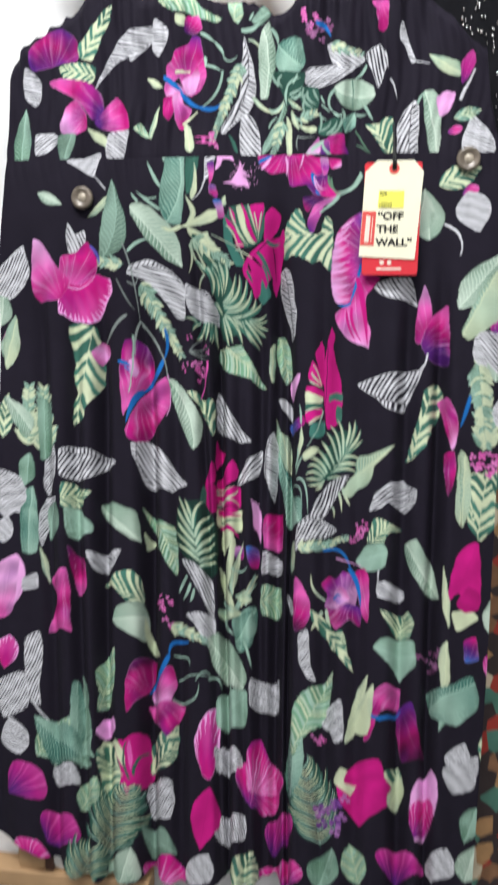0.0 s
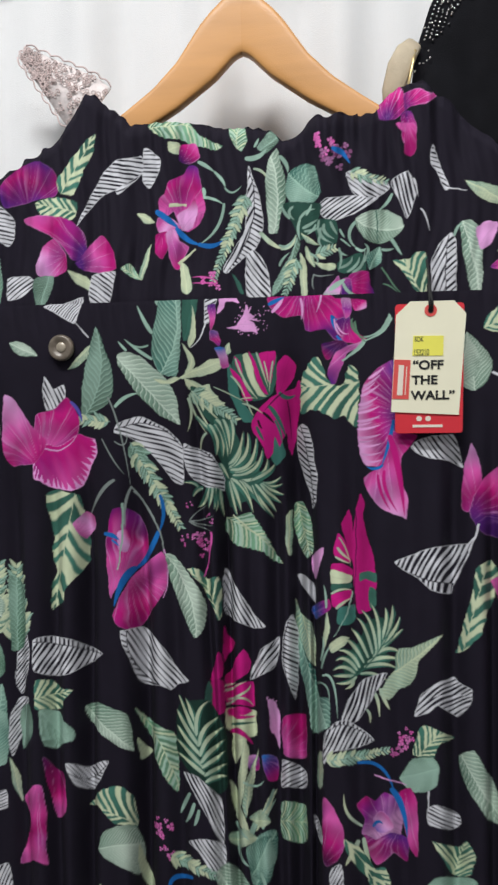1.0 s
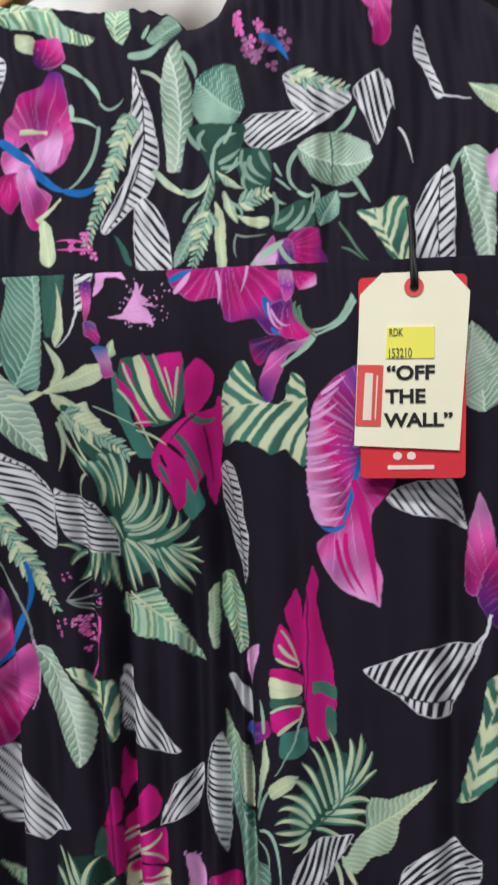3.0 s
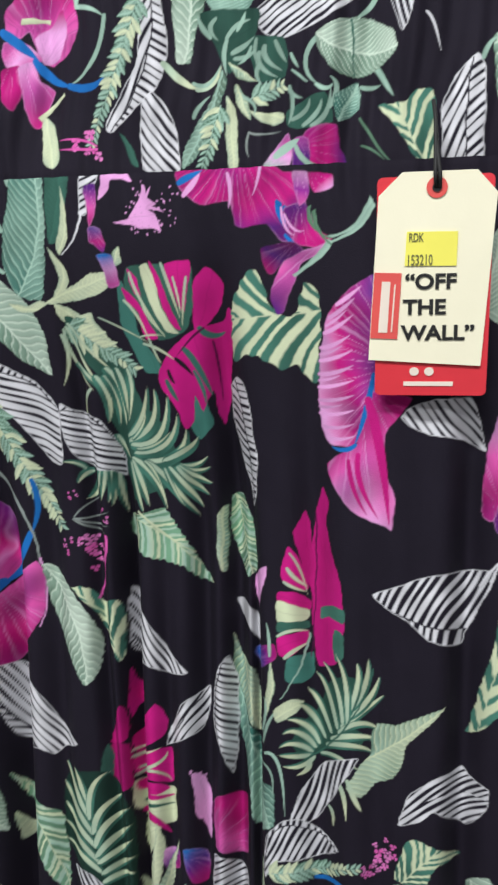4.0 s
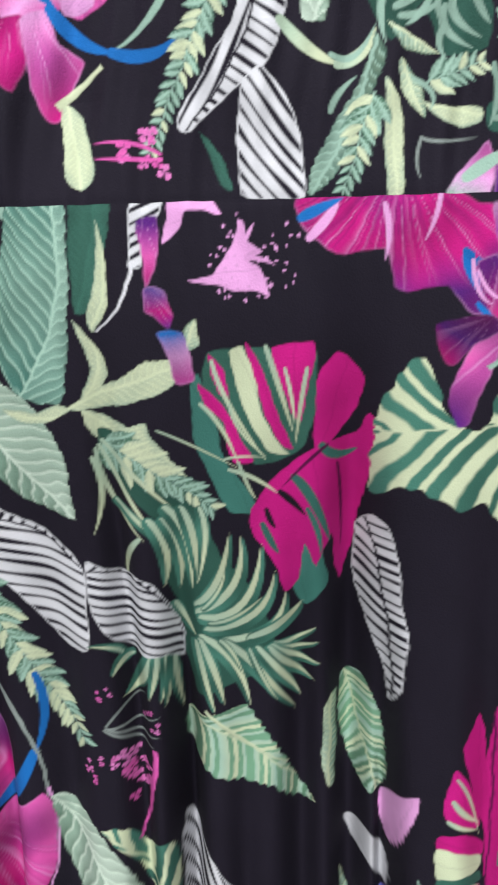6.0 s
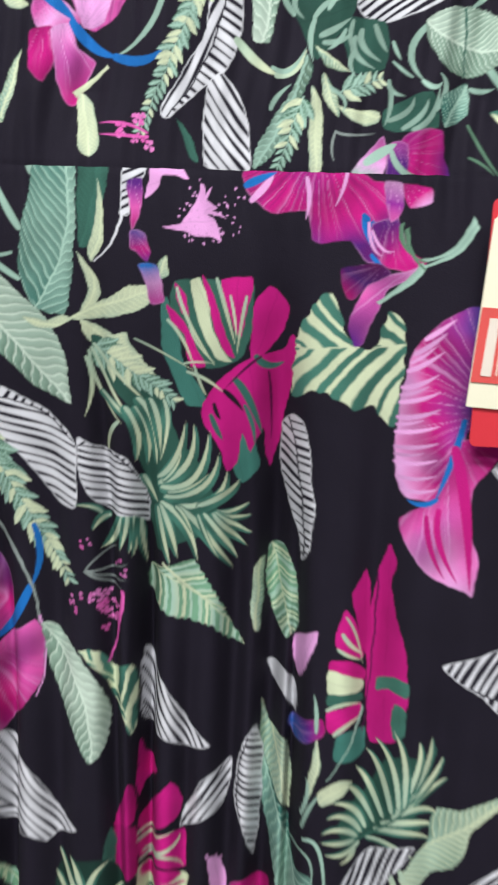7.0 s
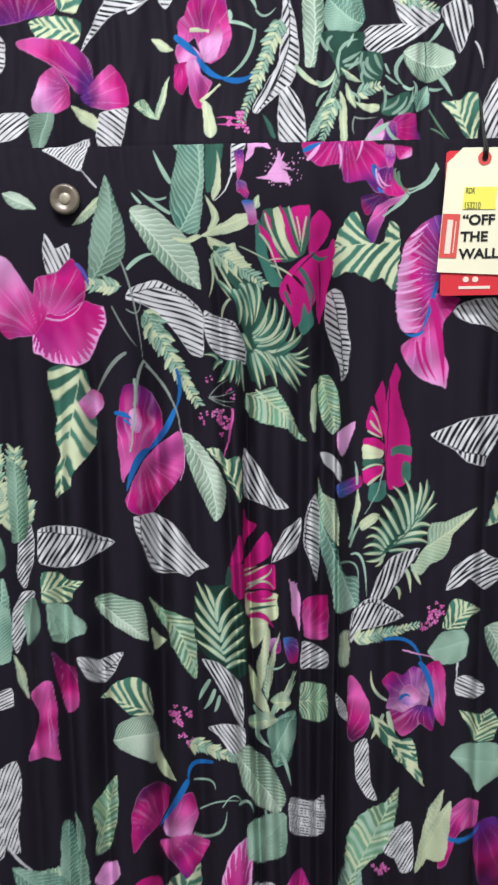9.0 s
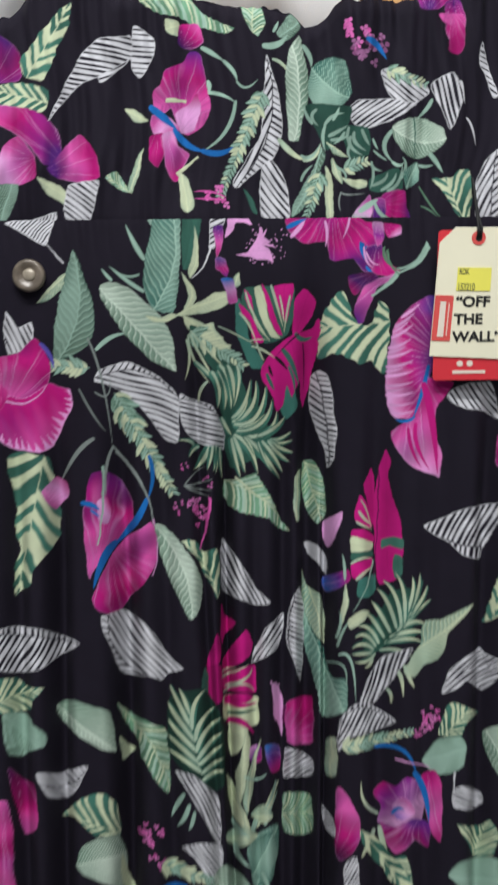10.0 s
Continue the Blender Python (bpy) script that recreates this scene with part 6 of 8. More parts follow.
blade(SKIRT, -4.14, 9.41, -3.01, 8.86, 0.78, c=MAGENTA*.6, o=(-4.16, 9.88, -3.07, 9.96, -3.00, 7.43, -3.88, 7.05, -4.30, 7.87))
blade(SKIRT, -4.38, 9.84, -4.31, 7.69, 0.45, c=DARK, o=(-4.31, 9.99, -3.99, 9.20, -4.13, 7.81, -4.74, 7.51, -4.52, 8.70))
blade(SKIRT, -2.81, 8.75, -0.70, 8.93, 1.22, c=MAGENTA, o=(-2.84, 9.40, -0.69, 9.96, -0.60, 7.98, -1.33, 7.92, -2.82, 8.11))
blade(SKIRT, -2.91, 6.84, -0.67, 6.98, 1.15, c=CREAM, o=(-2.93, 7.68, -1.34, 7.71, -0.38, 7.45, -0.79, 6.09, -2.77, 5.79, -2.99, 6.72))
blade(SKIRT, -2.74, 7.35, -0.81, 7.35, 0.48, c=MAGENTA, o=(-2.83, 7.62, -1.33, 7.82, -0.75, 7.52, -1.36, 7.11, -2.78, 7.02))
leaflets(SKIRT, ((-2.94, 9.18, -2.45, 9.37, -1.10, 10.01, .2), (-2.75, 8.43, -1.35, 8.99, -0.85, 9.73, .2), (-2.86, 8.00, -1.56, 8.57, -0.67, 7.94, .2), (-2.97, 9.55, -2.68, 9.68, -2.01, 9.86, .14),))
hatch(SKIRT, -0.86, 10.16, 1.46, 13.74, a1=60, a2=58, pitch=0.39, o=(-0.89, 10.10, -0.61, 11.23, 0.18, 12.76, 0.92, 13.36, 1.54, 13.78, 1.36, 12.05, 1.00, 11.20, 0.27, 10.63))
hatch(SKIRT, 2.52, 15.65, 2.70, 8.68, a1=-28, a2=-15, pitch=0.35, o=(1.66, 12.45, 1.99, 14.62, 2.38, 15.34, 2.66, 15.71, 2.94, 14.47, 2.97, 12.02, 2.84, 9.58, 2.70, 8.61, 2.34, 9.72, 1.83, 11.03), b=-0.111)
blade(SKIRT, 0.88, 8.25, 0.95, 6.16, 0.37, c=LILAC, o=(0.58, 8.41, 0.94, 8.41, 1.19, 8.10, 1.18, 5.85, 0.76, 5.79))
blossoms(SKIRT, 0.77, 8.46, .45, n=10, c=LILAC, s=.05)
flame(SKIRT, 1.85, 6.52, 2.39, 7.09, WINE, ROSE, MAGENTA, o=(1.33, 6.56, 2.09, 7.11, 2.46, 6.88, 2.42, 5.47, 1.35, 5.31))
flame(SKIRT, 12.09, 31.87, 8.60, 31.55, PURPLE+BLUE*.25, MAGENTA, LILAC, ray=1.0, dark=.25, fan=10, turn=.62, o=(11.87, 36.09, 11.10, 36.12, 10.30, 35.67, 9.33, 34.75, 8.87, 33.80, 8.56, 32.04, 8.46, 30.09, 8.56, 28.79, 9.06, 27.94, 10.07, 27.79, 10.60, 28.15, 11.03, 29.82, 11.61, 31.09, 12.11, 32.66, 12.22, 35.15))
leaflets(SKIRT, ((8.62, 32.68, 9.32, 32.84, 10.14, 33.31, .22), (8.56, 32.04, 9.40, 32.21, 10.27, 32.58, .2), (8.49, 31.39, 9.37, 31.47, 10.32, 31.85, .22), (8.46, 30.74, 9.35, 30.83, 10.36, 31.12, .2), (8.46, 30.09, 9.42, 30.13, 10.37, 30.39, .2), (8.49, 29.44, 9.46, 29.42, 10.35, 29.65, .2), (8.60, 28.80, 9.50, 28.74, 10.33, 28.95, .18), (8.89, 28.23, 9.68, 28.17, 10.41, 28.37, .18), (8.82, 33.39, 9.48, 33.70, 10.26, 34.26, .22), (9.08, 34.12, 9.70, 34.52, 10.35, 35.07, .22), (9.46, 34.75, 10.04, 35.14, 10.67, 35.63, .22),), LILAC)
leaflets(SKIRT, ((8.57, 32.36, 9.18, 32.49, 9.74, 32.81, .14), (8.48, 31.07, 9.06, 31.15, 9.66, 31.35, .14), (8.47, 29.77, 9.14, 29.76, 9.74, 29.91, .14), (8.93, 33.74, 9.47, 34.08, 9.95, 34.51, .14),), LILAC*.9)
flame(SKIRT, 10.85, 30.14, 12.27, 23.72, MAGENTA, ROSE, LILAC, ray=1.0, fan=8, o=(10.56, 28.21, 10.83, 29.50, 11.18, 30.52, 12.07, 30.61, 13.13, 30.25, 12.88, 29.79, 12.50, 29.33, 12.02, 28.71, 11.84, 27.59, 12.05, 26.31, 12.40, 25.34, 12.30, 23.66, 11.88, 23.87, 11.24, 24.01, 10.45, 24.33, 9.81, 24.96, 9.15, 25.90, 8.83, 26.85, 9.56, 27.39, 10.39, 27.73))
leaflets(SKIRT, ((11.33, 31.41, 10.90, 29.50, 10.33, 27.82, .3), (10.40, 27.89, 9.80, 27.62, 9.12, 27.79, .25),), BLUE)
leaflets(SKIRT, ((11.04, 30.14, 11.68, 27.59, 12.14, 23.88, .5), (10.54, 27.41, 10.66, 25.96, 11.57, 24.18, .3), (10.04, 27.08, 10.33, 25.63, 11.00, 24.34, .25),), MAGENTA)
green_leaf(SKIRT, -13.65, 32.20, -12.53, 39.40, 1.70, tone=6, o=(-12.49, 39.43, -11.92, 38.04, -11.43, 36.56, -11.18, 35.07, -11.34, 33.95, -11.74, 33.12, -12.71, 32.45, -13.66, 32.05, -14.02, 32.47, -13.96, 33.98, -13.61, 35.85, -13.05, 37.69), b=-0.122)
green_leaf(SKIRT, -13.05, 37.76, -14.95, 36.05, 1.11, tone=5, o=(-15.02, 36.02, -13.61, 37.51, -13.01, 37.87, -13.27, 36.88, -14.05, 36.19))
hatch(SKIRT, -16.89, 35.15, -16.07, 32.89, a1=-70, pitch=0.36, o=(-17.09, 35.45, -16.37, 34.39, -15.42, 34.76, -15.37, 33.56, -16.07, 32.89, -17.02, 32.63, -17.26, 33.66))
stem(SKIRT, -13.12, 38.57, -14.24, 39.82, .1, c=WHITE)
fern(SKIRT, -11.69, 31.60, -15.52, 31.82, 1.7)
flame(SKIRT, -16.98, 29.65, -15.22, 33.55, ROSE, MAGENTA, MAGENTA, ray=.9, o=(-17.99, 32.16, -16.45, 32.70, -15.29, 33.63, -14.71, 33.05, -14.27, 31.83, -14.52, 30.38, -16.24, 29.26, -18.14, 29.42))
leaflets(SKIRT, ((-14.86, 33.25, -14.28, 32.48, -14.02, 31.52, .3),), PURPLE+BLUE*.5)
petal(SKIRT, -16.97, 29.84, -15.47, 25.82, 2.80, tone=8, o=(-18.27, 29.88, -16.23, 29.60, -14.48, 30.57, -13.72, 30.36, -12.98, 30.16, -12.91, 29.00, -13.60, 27.56, -14.22, 26.27, -15.27, 25.89, -16.77, 26.06, -17.91, 26.70, -18.44, 26.99))
stem(SKIRT, -18.05, 29.72, -14.60, 30.42, .16, c=LILAC, b=-0.23)
leaflets(SKIRT, ((-11.72, 33.58, -10.81, 30.51, -10.23, 25.99, .14), (-10.23, 26.19, -9.05, 24.59, -7.81, 22.38, .14), (-12.42, 30.16, -11.53, 28.40, -10.68, 27.20, .12), (-11.36, 29.95, -10.52, 29.73, -10.30, 30.89, .1), (-11.60, 26.73, -12.78, 25.68, -13.84, 23.67, .3), (-10.23, 26.11, -10.76, 24.64, -10.84, 22.65, .22),), GREY)
striped_leaf(SKIRT, -15.37, 23.96, -17.35, 15.64, 2.17, tone=5, o=(-17.58, 25.51, -16.40, 25.94, -14.69, 25.51, -14.15, 23.88, -13.96, 22.67, -13.96, 20.05, -15.00, 18.63, -16.11, 17.54, -16.32, 16.52, -17.47, 15.65, -17.44, 17.54, -16.94, 19.14, -17.25, 20.78, -16.98, 21.97, -17.29, 23.59))
flame(SKIRT, -14.85, 22.34, -13.58, 23.87, ROSE, LILAC, MAGENTA, ray=.9, o=(-15.25, 23.08, -14.14, 24.12, -13.44, 23.68, -13.41, 22.68, -14.25, 21.81, -14.85, 22.26))
hatch(SKIRT, -19.09, 12.88, -13.21, 11.99, a1=85, a2=58, pitch=0.40, d=.55, o=(-19.15, 13.09, -17.69, 13.41, -16.35, 13.32, -14.71, 12.78, -13.13, 11.99, -14.80, 10.93, -16.12, 10.19, -17.08, 9.95, -18.93, 10.16, -19.32, 10.48), b=0.031)
striped_leaf(SKIRT, -19.07, 7.98, -15.91, 8.72, 1.60, tone=5, o=(-19.18, 9.49, -17.71, 9.59, -16.96, 8.94, -15.87, 8.76, -16.65, 7.89, -16.88, 7.15, -18.29, 6.93, -19.33, 7.00))
green_leaf(SKIRT, -18.74, 6.66, -16.84, 4.40, 1.91, tone=7, o=(-18.93, 6.89, -17.25, 6.90, -16.76, 5.94, -15.85, 5.23, -15.98, 4.36, -17.05, 3.91, -17.65, 3.45, -18.70, 3.76, -19.03, 5.37))
green_leaf(SKIRT, -14.98, 7.50, -10.85, 3.77, 2.50, tone=0, o=(-15.03, 7.42, -13.97, 7.78, -12.42, 7.29, -11.17, 6.71, -10.89, 5.02, -10.86, 3.60, -12.16, 3.95, -13.55, 4.88, -14.53, 6.15), b=-0.032)
green_leaf(SKIRT, -10.54, 4.62, -9.30, 3.78, 0.79, tone=3, o=(-10.58, 4.80, -9.97, 4.24, -9.26, 3.79, -10.34, 2.91, -10.45, 3.63))
hatch(SKIRT, -16.77, 1.39, -13.26, 2.13, a1=-45, a2=-25, pitch=0.34, o=(-16.80, 2.19, -15.04, 2.04, -13.03, 2.65, -13.68, 1.16, -14.50, 0.07, -16.03, 0.31, -16.61, 1.29), b=-0.205)
flame(SKIRT, -18.14, 2.42, -17.57, -2.58, WINE, MAGENTA, ROSE, o=(-18.77, 2.70, -17.74, 1.81, -17.01, 1.30, -16.87, -0.50, -16.96, -2.18, -17.79, -2.62, -18.31, -0.47, -18.72, 1.36))
striped_leaf(SKIRT, -10.61, 7.39, -7.08, 0.77, 2.26, tone=3, o=(-10.70, 7.45, -9.46, 6.45, -8.40, 5.89, -7.37, 5.39, -7.00, 4.88, -6.94, 2.65, -7.01, 0.32, -7.44, 0.35, -8.34, 1.58, -9.06, 3.12, -9.24, 4.41, -10.04, 5.97), b=0.060)
blade(SKIRT, -5.70, 7.50, -4.20, 0.33, 2.46, c=DARK*.3, o=(-6.96, 7.51, -5.89, 8.16, -4.35, 8.22, -3.01, 5.82, -2.98, 0.69, -4.20, 0.24, -5.85, 1.76, -7.08, 3.55))
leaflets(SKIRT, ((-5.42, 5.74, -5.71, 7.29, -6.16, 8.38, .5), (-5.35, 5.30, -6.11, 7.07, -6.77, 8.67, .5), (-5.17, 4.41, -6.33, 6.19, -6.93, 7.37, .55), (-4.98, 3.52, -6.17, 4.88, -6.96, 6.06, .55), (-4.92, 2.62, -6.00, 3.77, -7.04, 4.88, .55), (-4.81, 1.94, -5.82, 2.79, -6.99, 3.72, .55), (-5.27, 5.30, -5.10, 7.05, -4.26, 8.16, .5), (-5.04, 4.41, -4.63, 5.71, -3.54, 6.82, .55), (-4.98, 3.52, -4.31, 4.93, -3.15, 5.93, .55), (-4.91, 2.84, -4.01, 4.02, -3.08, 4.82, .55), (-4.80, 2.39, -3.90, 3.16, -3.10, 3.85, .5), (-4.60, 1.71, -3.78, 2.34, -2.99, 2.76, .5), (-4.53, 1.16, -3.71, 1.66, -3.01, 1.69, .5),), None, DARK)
leaflets(SKIRT, ((-6.09, 0.04, -6.62, -0.88, -6.98, -1.69, .35), (-5.71, -0.87, -6.10, -1.87, -6.59, -2.48, .35), (-5.31, -1.43, -5.54, -2.34, -5.76, -2.79, .3),), MINT)
hatch(SKIRT, -6.06, 1.53, -3.62, -3.86, a1=-66, pitch=0.31, d=.55, o=(-6.59, 1.97, -5.44, 1.66, -4.20, 0.55, -3.54, -0.20, -3.32, -1.57, -3.36, -4.20, -4.06, -3.16, -5.09, -1.03, -6.07, 0.81))
striped_leaf(SKIRT, -10.93, -2.86, -14.90, -1.22, 2.17, tone=5, o=(-14.95, -1.26, -13.77, 0.04, -12.10, 0.46, -11.06, -0.33, -10.71, -1.74, -10.81, -3.15, -12.66, -3.02, -13.67, -2.05, -14.23, -1.37))
green_leaf(SKIRT, -14.18, -5.31, -10.44, -4.55, 2.39, tone=0, o=(-14.26, -5.26, -13.75, -3.84, -12.67, -3.20, -10.94, -3.05, -10.38, -4.09, -10.27, -5.97, -10.83, -7.39, -11.99, -7.04, -13.65, -6.20))
blossoms(SKIRT, -8.70, -3.23, 1.0, n=13, c=ROSE)
blossoms(SKIRT, -8.23, -5.47, .7, n=9, c=ROSE)
hatch(SKIRT, -6.00, -4.17, -3.70, -7.34, a1=-60, pitch=0.32, o=(-6.28, -4.17, -4.73, -3.94, -3.28, -4.34, -3.30, -7.72, -4.37, -6.90, -5.40, -5.16))
fern(SKIRT, -7.80, -5.50, -3.38, -7.52, 1.8)
hatch(SKIRT, 5.28, 3.42, 9.49, 5.31, a1=75, a2=62, pitch=0.34, d=.55, o=(5.24, 4.44, 5.54, 5.87, 6.36, 6.73, 7.41, 6.95, 8.69, 6.09, 9.57, 5.40, 7.87, 4.61, 6.17, 4.25, 5.36, 3.11), b=0.496)
fern(SKIRT, 5.59, 3.38, 10.82, 4.57, 1.6)
blossoms(SKIRT, 12.19, 5.58, .9, n=12, c=ROSE)
blossoms(SKIRT, 11.26, 4.36, .6, n=8, c=ROSE*.7)
striped_leaf(SKIRT, 13.25, 4.32, 15.10, 6.47, 1.67, tone=5, o=(12.59, 4.24, 13.01, 5.67, 13.11, 6.33, 13.60, 6.80, 14.66, 6.50, 15.71, 5.84, 14.83, 5.16, 14.35, 4.02))
green_leaf(SKIRT, 11.65, 2.27, 14.80, 3.15, 1.80, tone=7, o=(11.56, 2.23, 12.64, 3.89, 14.31, 4.11, 14.84, 3.14, 14.63, 1.75, 13.75, 1.10, 12.50, 1.13))
hatch(SKIRT, 13.99, -0.00, 16.07, -1.56, a1=-22, pitch=0.31, o=(13.87, -0.23, 14.63, 0.11, 16.08, -0.54, 16.23, -1.33, 15.38, -1.90, 14.00, -1.66))
stem(SKIRT, 14.01, 1.14, 13.91, -0.23, .14, c=WHITE)
flame(SKIRT, 10.21, -1.71, 8.27, 0.12, LILAC*.8, PURPLE+MAGENTA*.3, MAGENTA*.7, ray=.9, dark=.5, fan=4, o=(7.93, -0.31, 8.68, 0.57, 9.57, 0.26, 10.46, 0.98, 11.61, 0.19, 11.81, -1.57, 11.33, -3.39, 10.79, -2.98, 9.63, -3.71, 9.21, -2.97, 8.30, -2.64, 8.58, -1.40))
flame(SKIRT, 11.09, -2.68, 9.86, -5.30, PURPLE, MAGENTA*.7, ROSE, ray=.8, dark=.5, o=(8.48, -2.69, 9.62, -3.15, 10.86, -2.43, 12.26, -2.97, 12.14, -4.84, 11.12, -4.22, 10.39, -4.98, 9.65, -5.30, 8.99, -4.37))
flame(SKIRT, 11.88, 1.41, 12.84, -4.37, MAGENTA, ROSE, MAGENTA, ray=.9, o=(11.46, 0.97, 12.49, 1.49, 13.02, 0.16, 13.11, -2.05, 13.05, -4.47, 12.28, -3.44, 11.80, -1.11))
flame(SKIRT, 9.61, -2.41, 10.84, -1.05, PURPLE+BLUE*.4, LILAC, ROSE, ray=.9, o=(9.35, -1.39, 10.07, -0.65, 10.75, -1.13, 11.12, -1.99, 10.35, -2.50, 9.69, -2.41))
leaflets(SKIRT, ((8.10, 3.43, 10.13, 3.07, 11.15, 0.99, .3), (11.01, 1.23, 11.79, -0.42, 12.18, -2.87, .5), (9.40, -1.95, 9.80, -1.57, 10.26, -1.76, .3),), BLUE)
stem(SKIRT, 9.54, 2.39, 12.08, 1.72, .14, c=LILAC)
flame(SKIRT, 5.30, -5.28, 6.89, -2.53, WINE, MAGENTA, ROSE, ray=.6, o=(5.29, 0.35, 6.20, -0.67, 6.89, -2.30, 7.03, -3.70, 6.48, -5.13, 5.55, -5.75, 5.14, -5.15, 5.14, -1.35))
hatch(SKIRT, 4.24, -1.42, 4.99, -3.44, a1=30, pitch=0.31, o=(4.19, -1.14, 4.99, -2.28, 5.10, -3.75, 4.46, -3.09))
leaflets(SKIRT, ((8.30, -1.95, 7.26, -0.94, 7.03, 0.67, .25), (8.48, -3.11, 8.83, -4.74, 9.26, -6.15, .4), (8.05, -3.32, 7.52, -4.66, 7.09, -5.57, .35),))
striped_leaf(SKIRT, 9.05, -5.68, 10.97, -7.98, 1.38, tone=5, o=(8.76, -5.97, 10.49, -5.59, 11.06, -8.08, 9.28, -7.71))
flame(SKIRT, 1.83, 4.53, 3.45, 6.87, ROSE, MAGENTA, MAGENTA*.7, ray=.7, o=(1.65, 6.95, 3.26, 7.43, 3.60, 7.10, 3.59, 3.97, 3.05, 3.58, 1.71, 3.95))
hatch(SKIRT, 1.54, 1.38, 3.44, 2.66, a1=35, pitch=0.34, o=(1.56, 3.45, 2.61, 3.13, 3.59, 2.45, 3.47, 1.18, 2.14, 1.11, 1.42, 1.11))
striped_leaf(SKIRT, 1.53, -1.81, 3.50, -1.88, 1.33, tone=3, o=(1.42, -0.21, 3.43, -0.42, 3.57, -3.30, 2.60, -3.68, 1.36, -3.24))
blade(SKIRT, 0.95, 7.85, 1.28, 4.52, 0.45, c=LILAC, o=(0.64, 8.15, 1.38, 7.60, 1.32, 4.34, 0.85, 6.24))
flame(SKIRT, 0.04, 3.29, 1.00, 1.86, BLUE, PURPLE, MAGENTA, o=(-0.04, 3.69, 1.10, 3.60, 1.18, 1.80, 0.45, 1.61))
flame(SKIRT, -1.22, 3.35, -0.29, 2.62, LILAC, PURPLE, MAGENTA, o=(-1.30, 3.53, -0.36, 3.74, -0.21, 2.49, -1.01, 2.43))
green_leaf(SKIRT, -1.09, -3.02, -2.69, 0.64, 1.04, tone=3, o=(-2.74, 0.74, -2.06, -0.50, -1.47, -1.84, -1.00, -3.26, -1.91, -2.31, -2.44, -0.99))
green_leaf(SKIRT, -0.70, -7.73, 0.87, -2.92, 1.32, tone=2, o=(-1.15, -4.03, 0.87, -2.59, 1.04, -4.56, 0.40, -7.39, -0.94, -7.80))
green_leaf(SKIRT, -1.29, -1.62, -0.27, 4.27, 0.86, tone=5, o=(-0.27, 4.36, -0.57, 2.62, -0.91, 0.16, -1.38, -1.84, -1.70, -0.69, -1.24, 1.78), b=0.039)
leaflets(SKIRT, ((-0.02, -2.61, 0.20, -1.70, 0.99, 0.05, .3), (-1.10, -3.48, -0.42, -1.69, 0.33, -1.02, .4), (-2.10, -4.43, -1.33, -3.92, -0.04, -4.46, .35),), MINT)
blade(SKIRT, -2.56, 4.20, -1.19, 5.12, 0.84, c=CREAM, o=(-2.59, 5.17, -1.19, 5.21, -1.55, 3.90, -1.88, 3.28, -2.45, 2.99))
blade(SKIRT, -2.53, 5.96, -0.53, 6.17, 1.17, c=CREAM, o=(-2.55, 6.75, -0.52, 7.00, -0.46, 5.42, -1.62, 5.06, -2.50, 5.17))
leaflets(SKIRT, ((-2.53, 5.74, -1.61, 5.59, -0.75, 4.63, .5), (-2.39, 7.06, -1.59, 6.91, -0.48, 7.09, .35),), MAGENTA)
leaflets(SKIRT, ((-2.56, 6.32, -1.60, 6.38, -0.48, 6.56, .25),), DARK)
green_leaf(SKIRT, 4.81, 1.34, 4.88, 4.05, 0.45, tone=5, o=(4.53, 3.91, 5.16, 4.21, 5.24, 1.39, 4.49, 1.21))
flame(SKIRT, -18.10, 28.80, -20.02, 33.40, MAGENTA, ROSE, LILAC, ray=.8, o=(-20.68, 33.83, -19.87, 33.68, -19.25, 32.77, -18.45, 31.39, -17.14, 30.02, -18.14, 28.29, -19.43, 28.08, -20.23, 27.93, -21.05, 29.30))
hatch(SKIRT, 6.31, -6.09, 7.07, -10.88, a1=60, pitch=.26, o=(5.79, -6.18, 6.77, -5.52, 7.10, -9.27, 7.66, -11.30, 6.84, -10.99, 5.92, -9.36))
striped_leaf(SKIRT, 7.21, -3.40, 11.56, -9.87, 2.87, tone=5, o=(6.88, -3.30, 8.16, -3.73, 9.10, -5.06, 10.77, -7.24, 11.66, -10.03, 10.34, -8.87, 9.14, -6.94, 7.47, -5.10))
striped_leaf(SKIRT, 5.24, -19.73, 9.44, -10.10, 2.77, tone=3, o=(4.91, -19.21, 5.16, -14.66, 6.38, -12.50, 8.29, -11.38, 9.53, -10.00, 9.31, -13.07, 8.66, -15.83, 6.44, -18.17, 5.49, -20.32))
hatch(SKIRT, 8.86, -16.63, 10.22, -13.68, a1=60, pitch=.26, o=(8.32, -15.82, 10.26, -13.35, 10.45, -15.35, 9.58, -17.02, 8.86, -16.74))
blossoms(SKIRT, 8.20, -17.56, .9, n=11, c=ROSE)
green_leaf(SKIRT, 11.31, -18.42, 13.22, -10.47, 1.41, tone=3, o=(13.31, -10.36, 12.89, -13.16, 12.24, -15.32, 11.82, -17.55, 10.96, -18.55, 11.45, -14.78, 12.10, -12.03))
flame(SKIRT, 15.66, -11.77, 13.46, -17.63, ROSE, MAGENTA, MAGENTA, ray=.8, o=(13.72, -12.65, 15.15, -11.25, 16.22, -11.46, 16.04, -13.74, 14.61, -14.70, 13.75, -17.64, 12.94, -18.00, 13.37, -14.84))
flame(SKIRT, 16.47, -13.92, 17.67, -19.31, PURPLE, MAGENTA*.6, WINE, ray=.3, o=(15.99, -13.74, 17.86, -13.09, 18.89, -19.24, 16.73, -19.80, 16.00, -16.39))
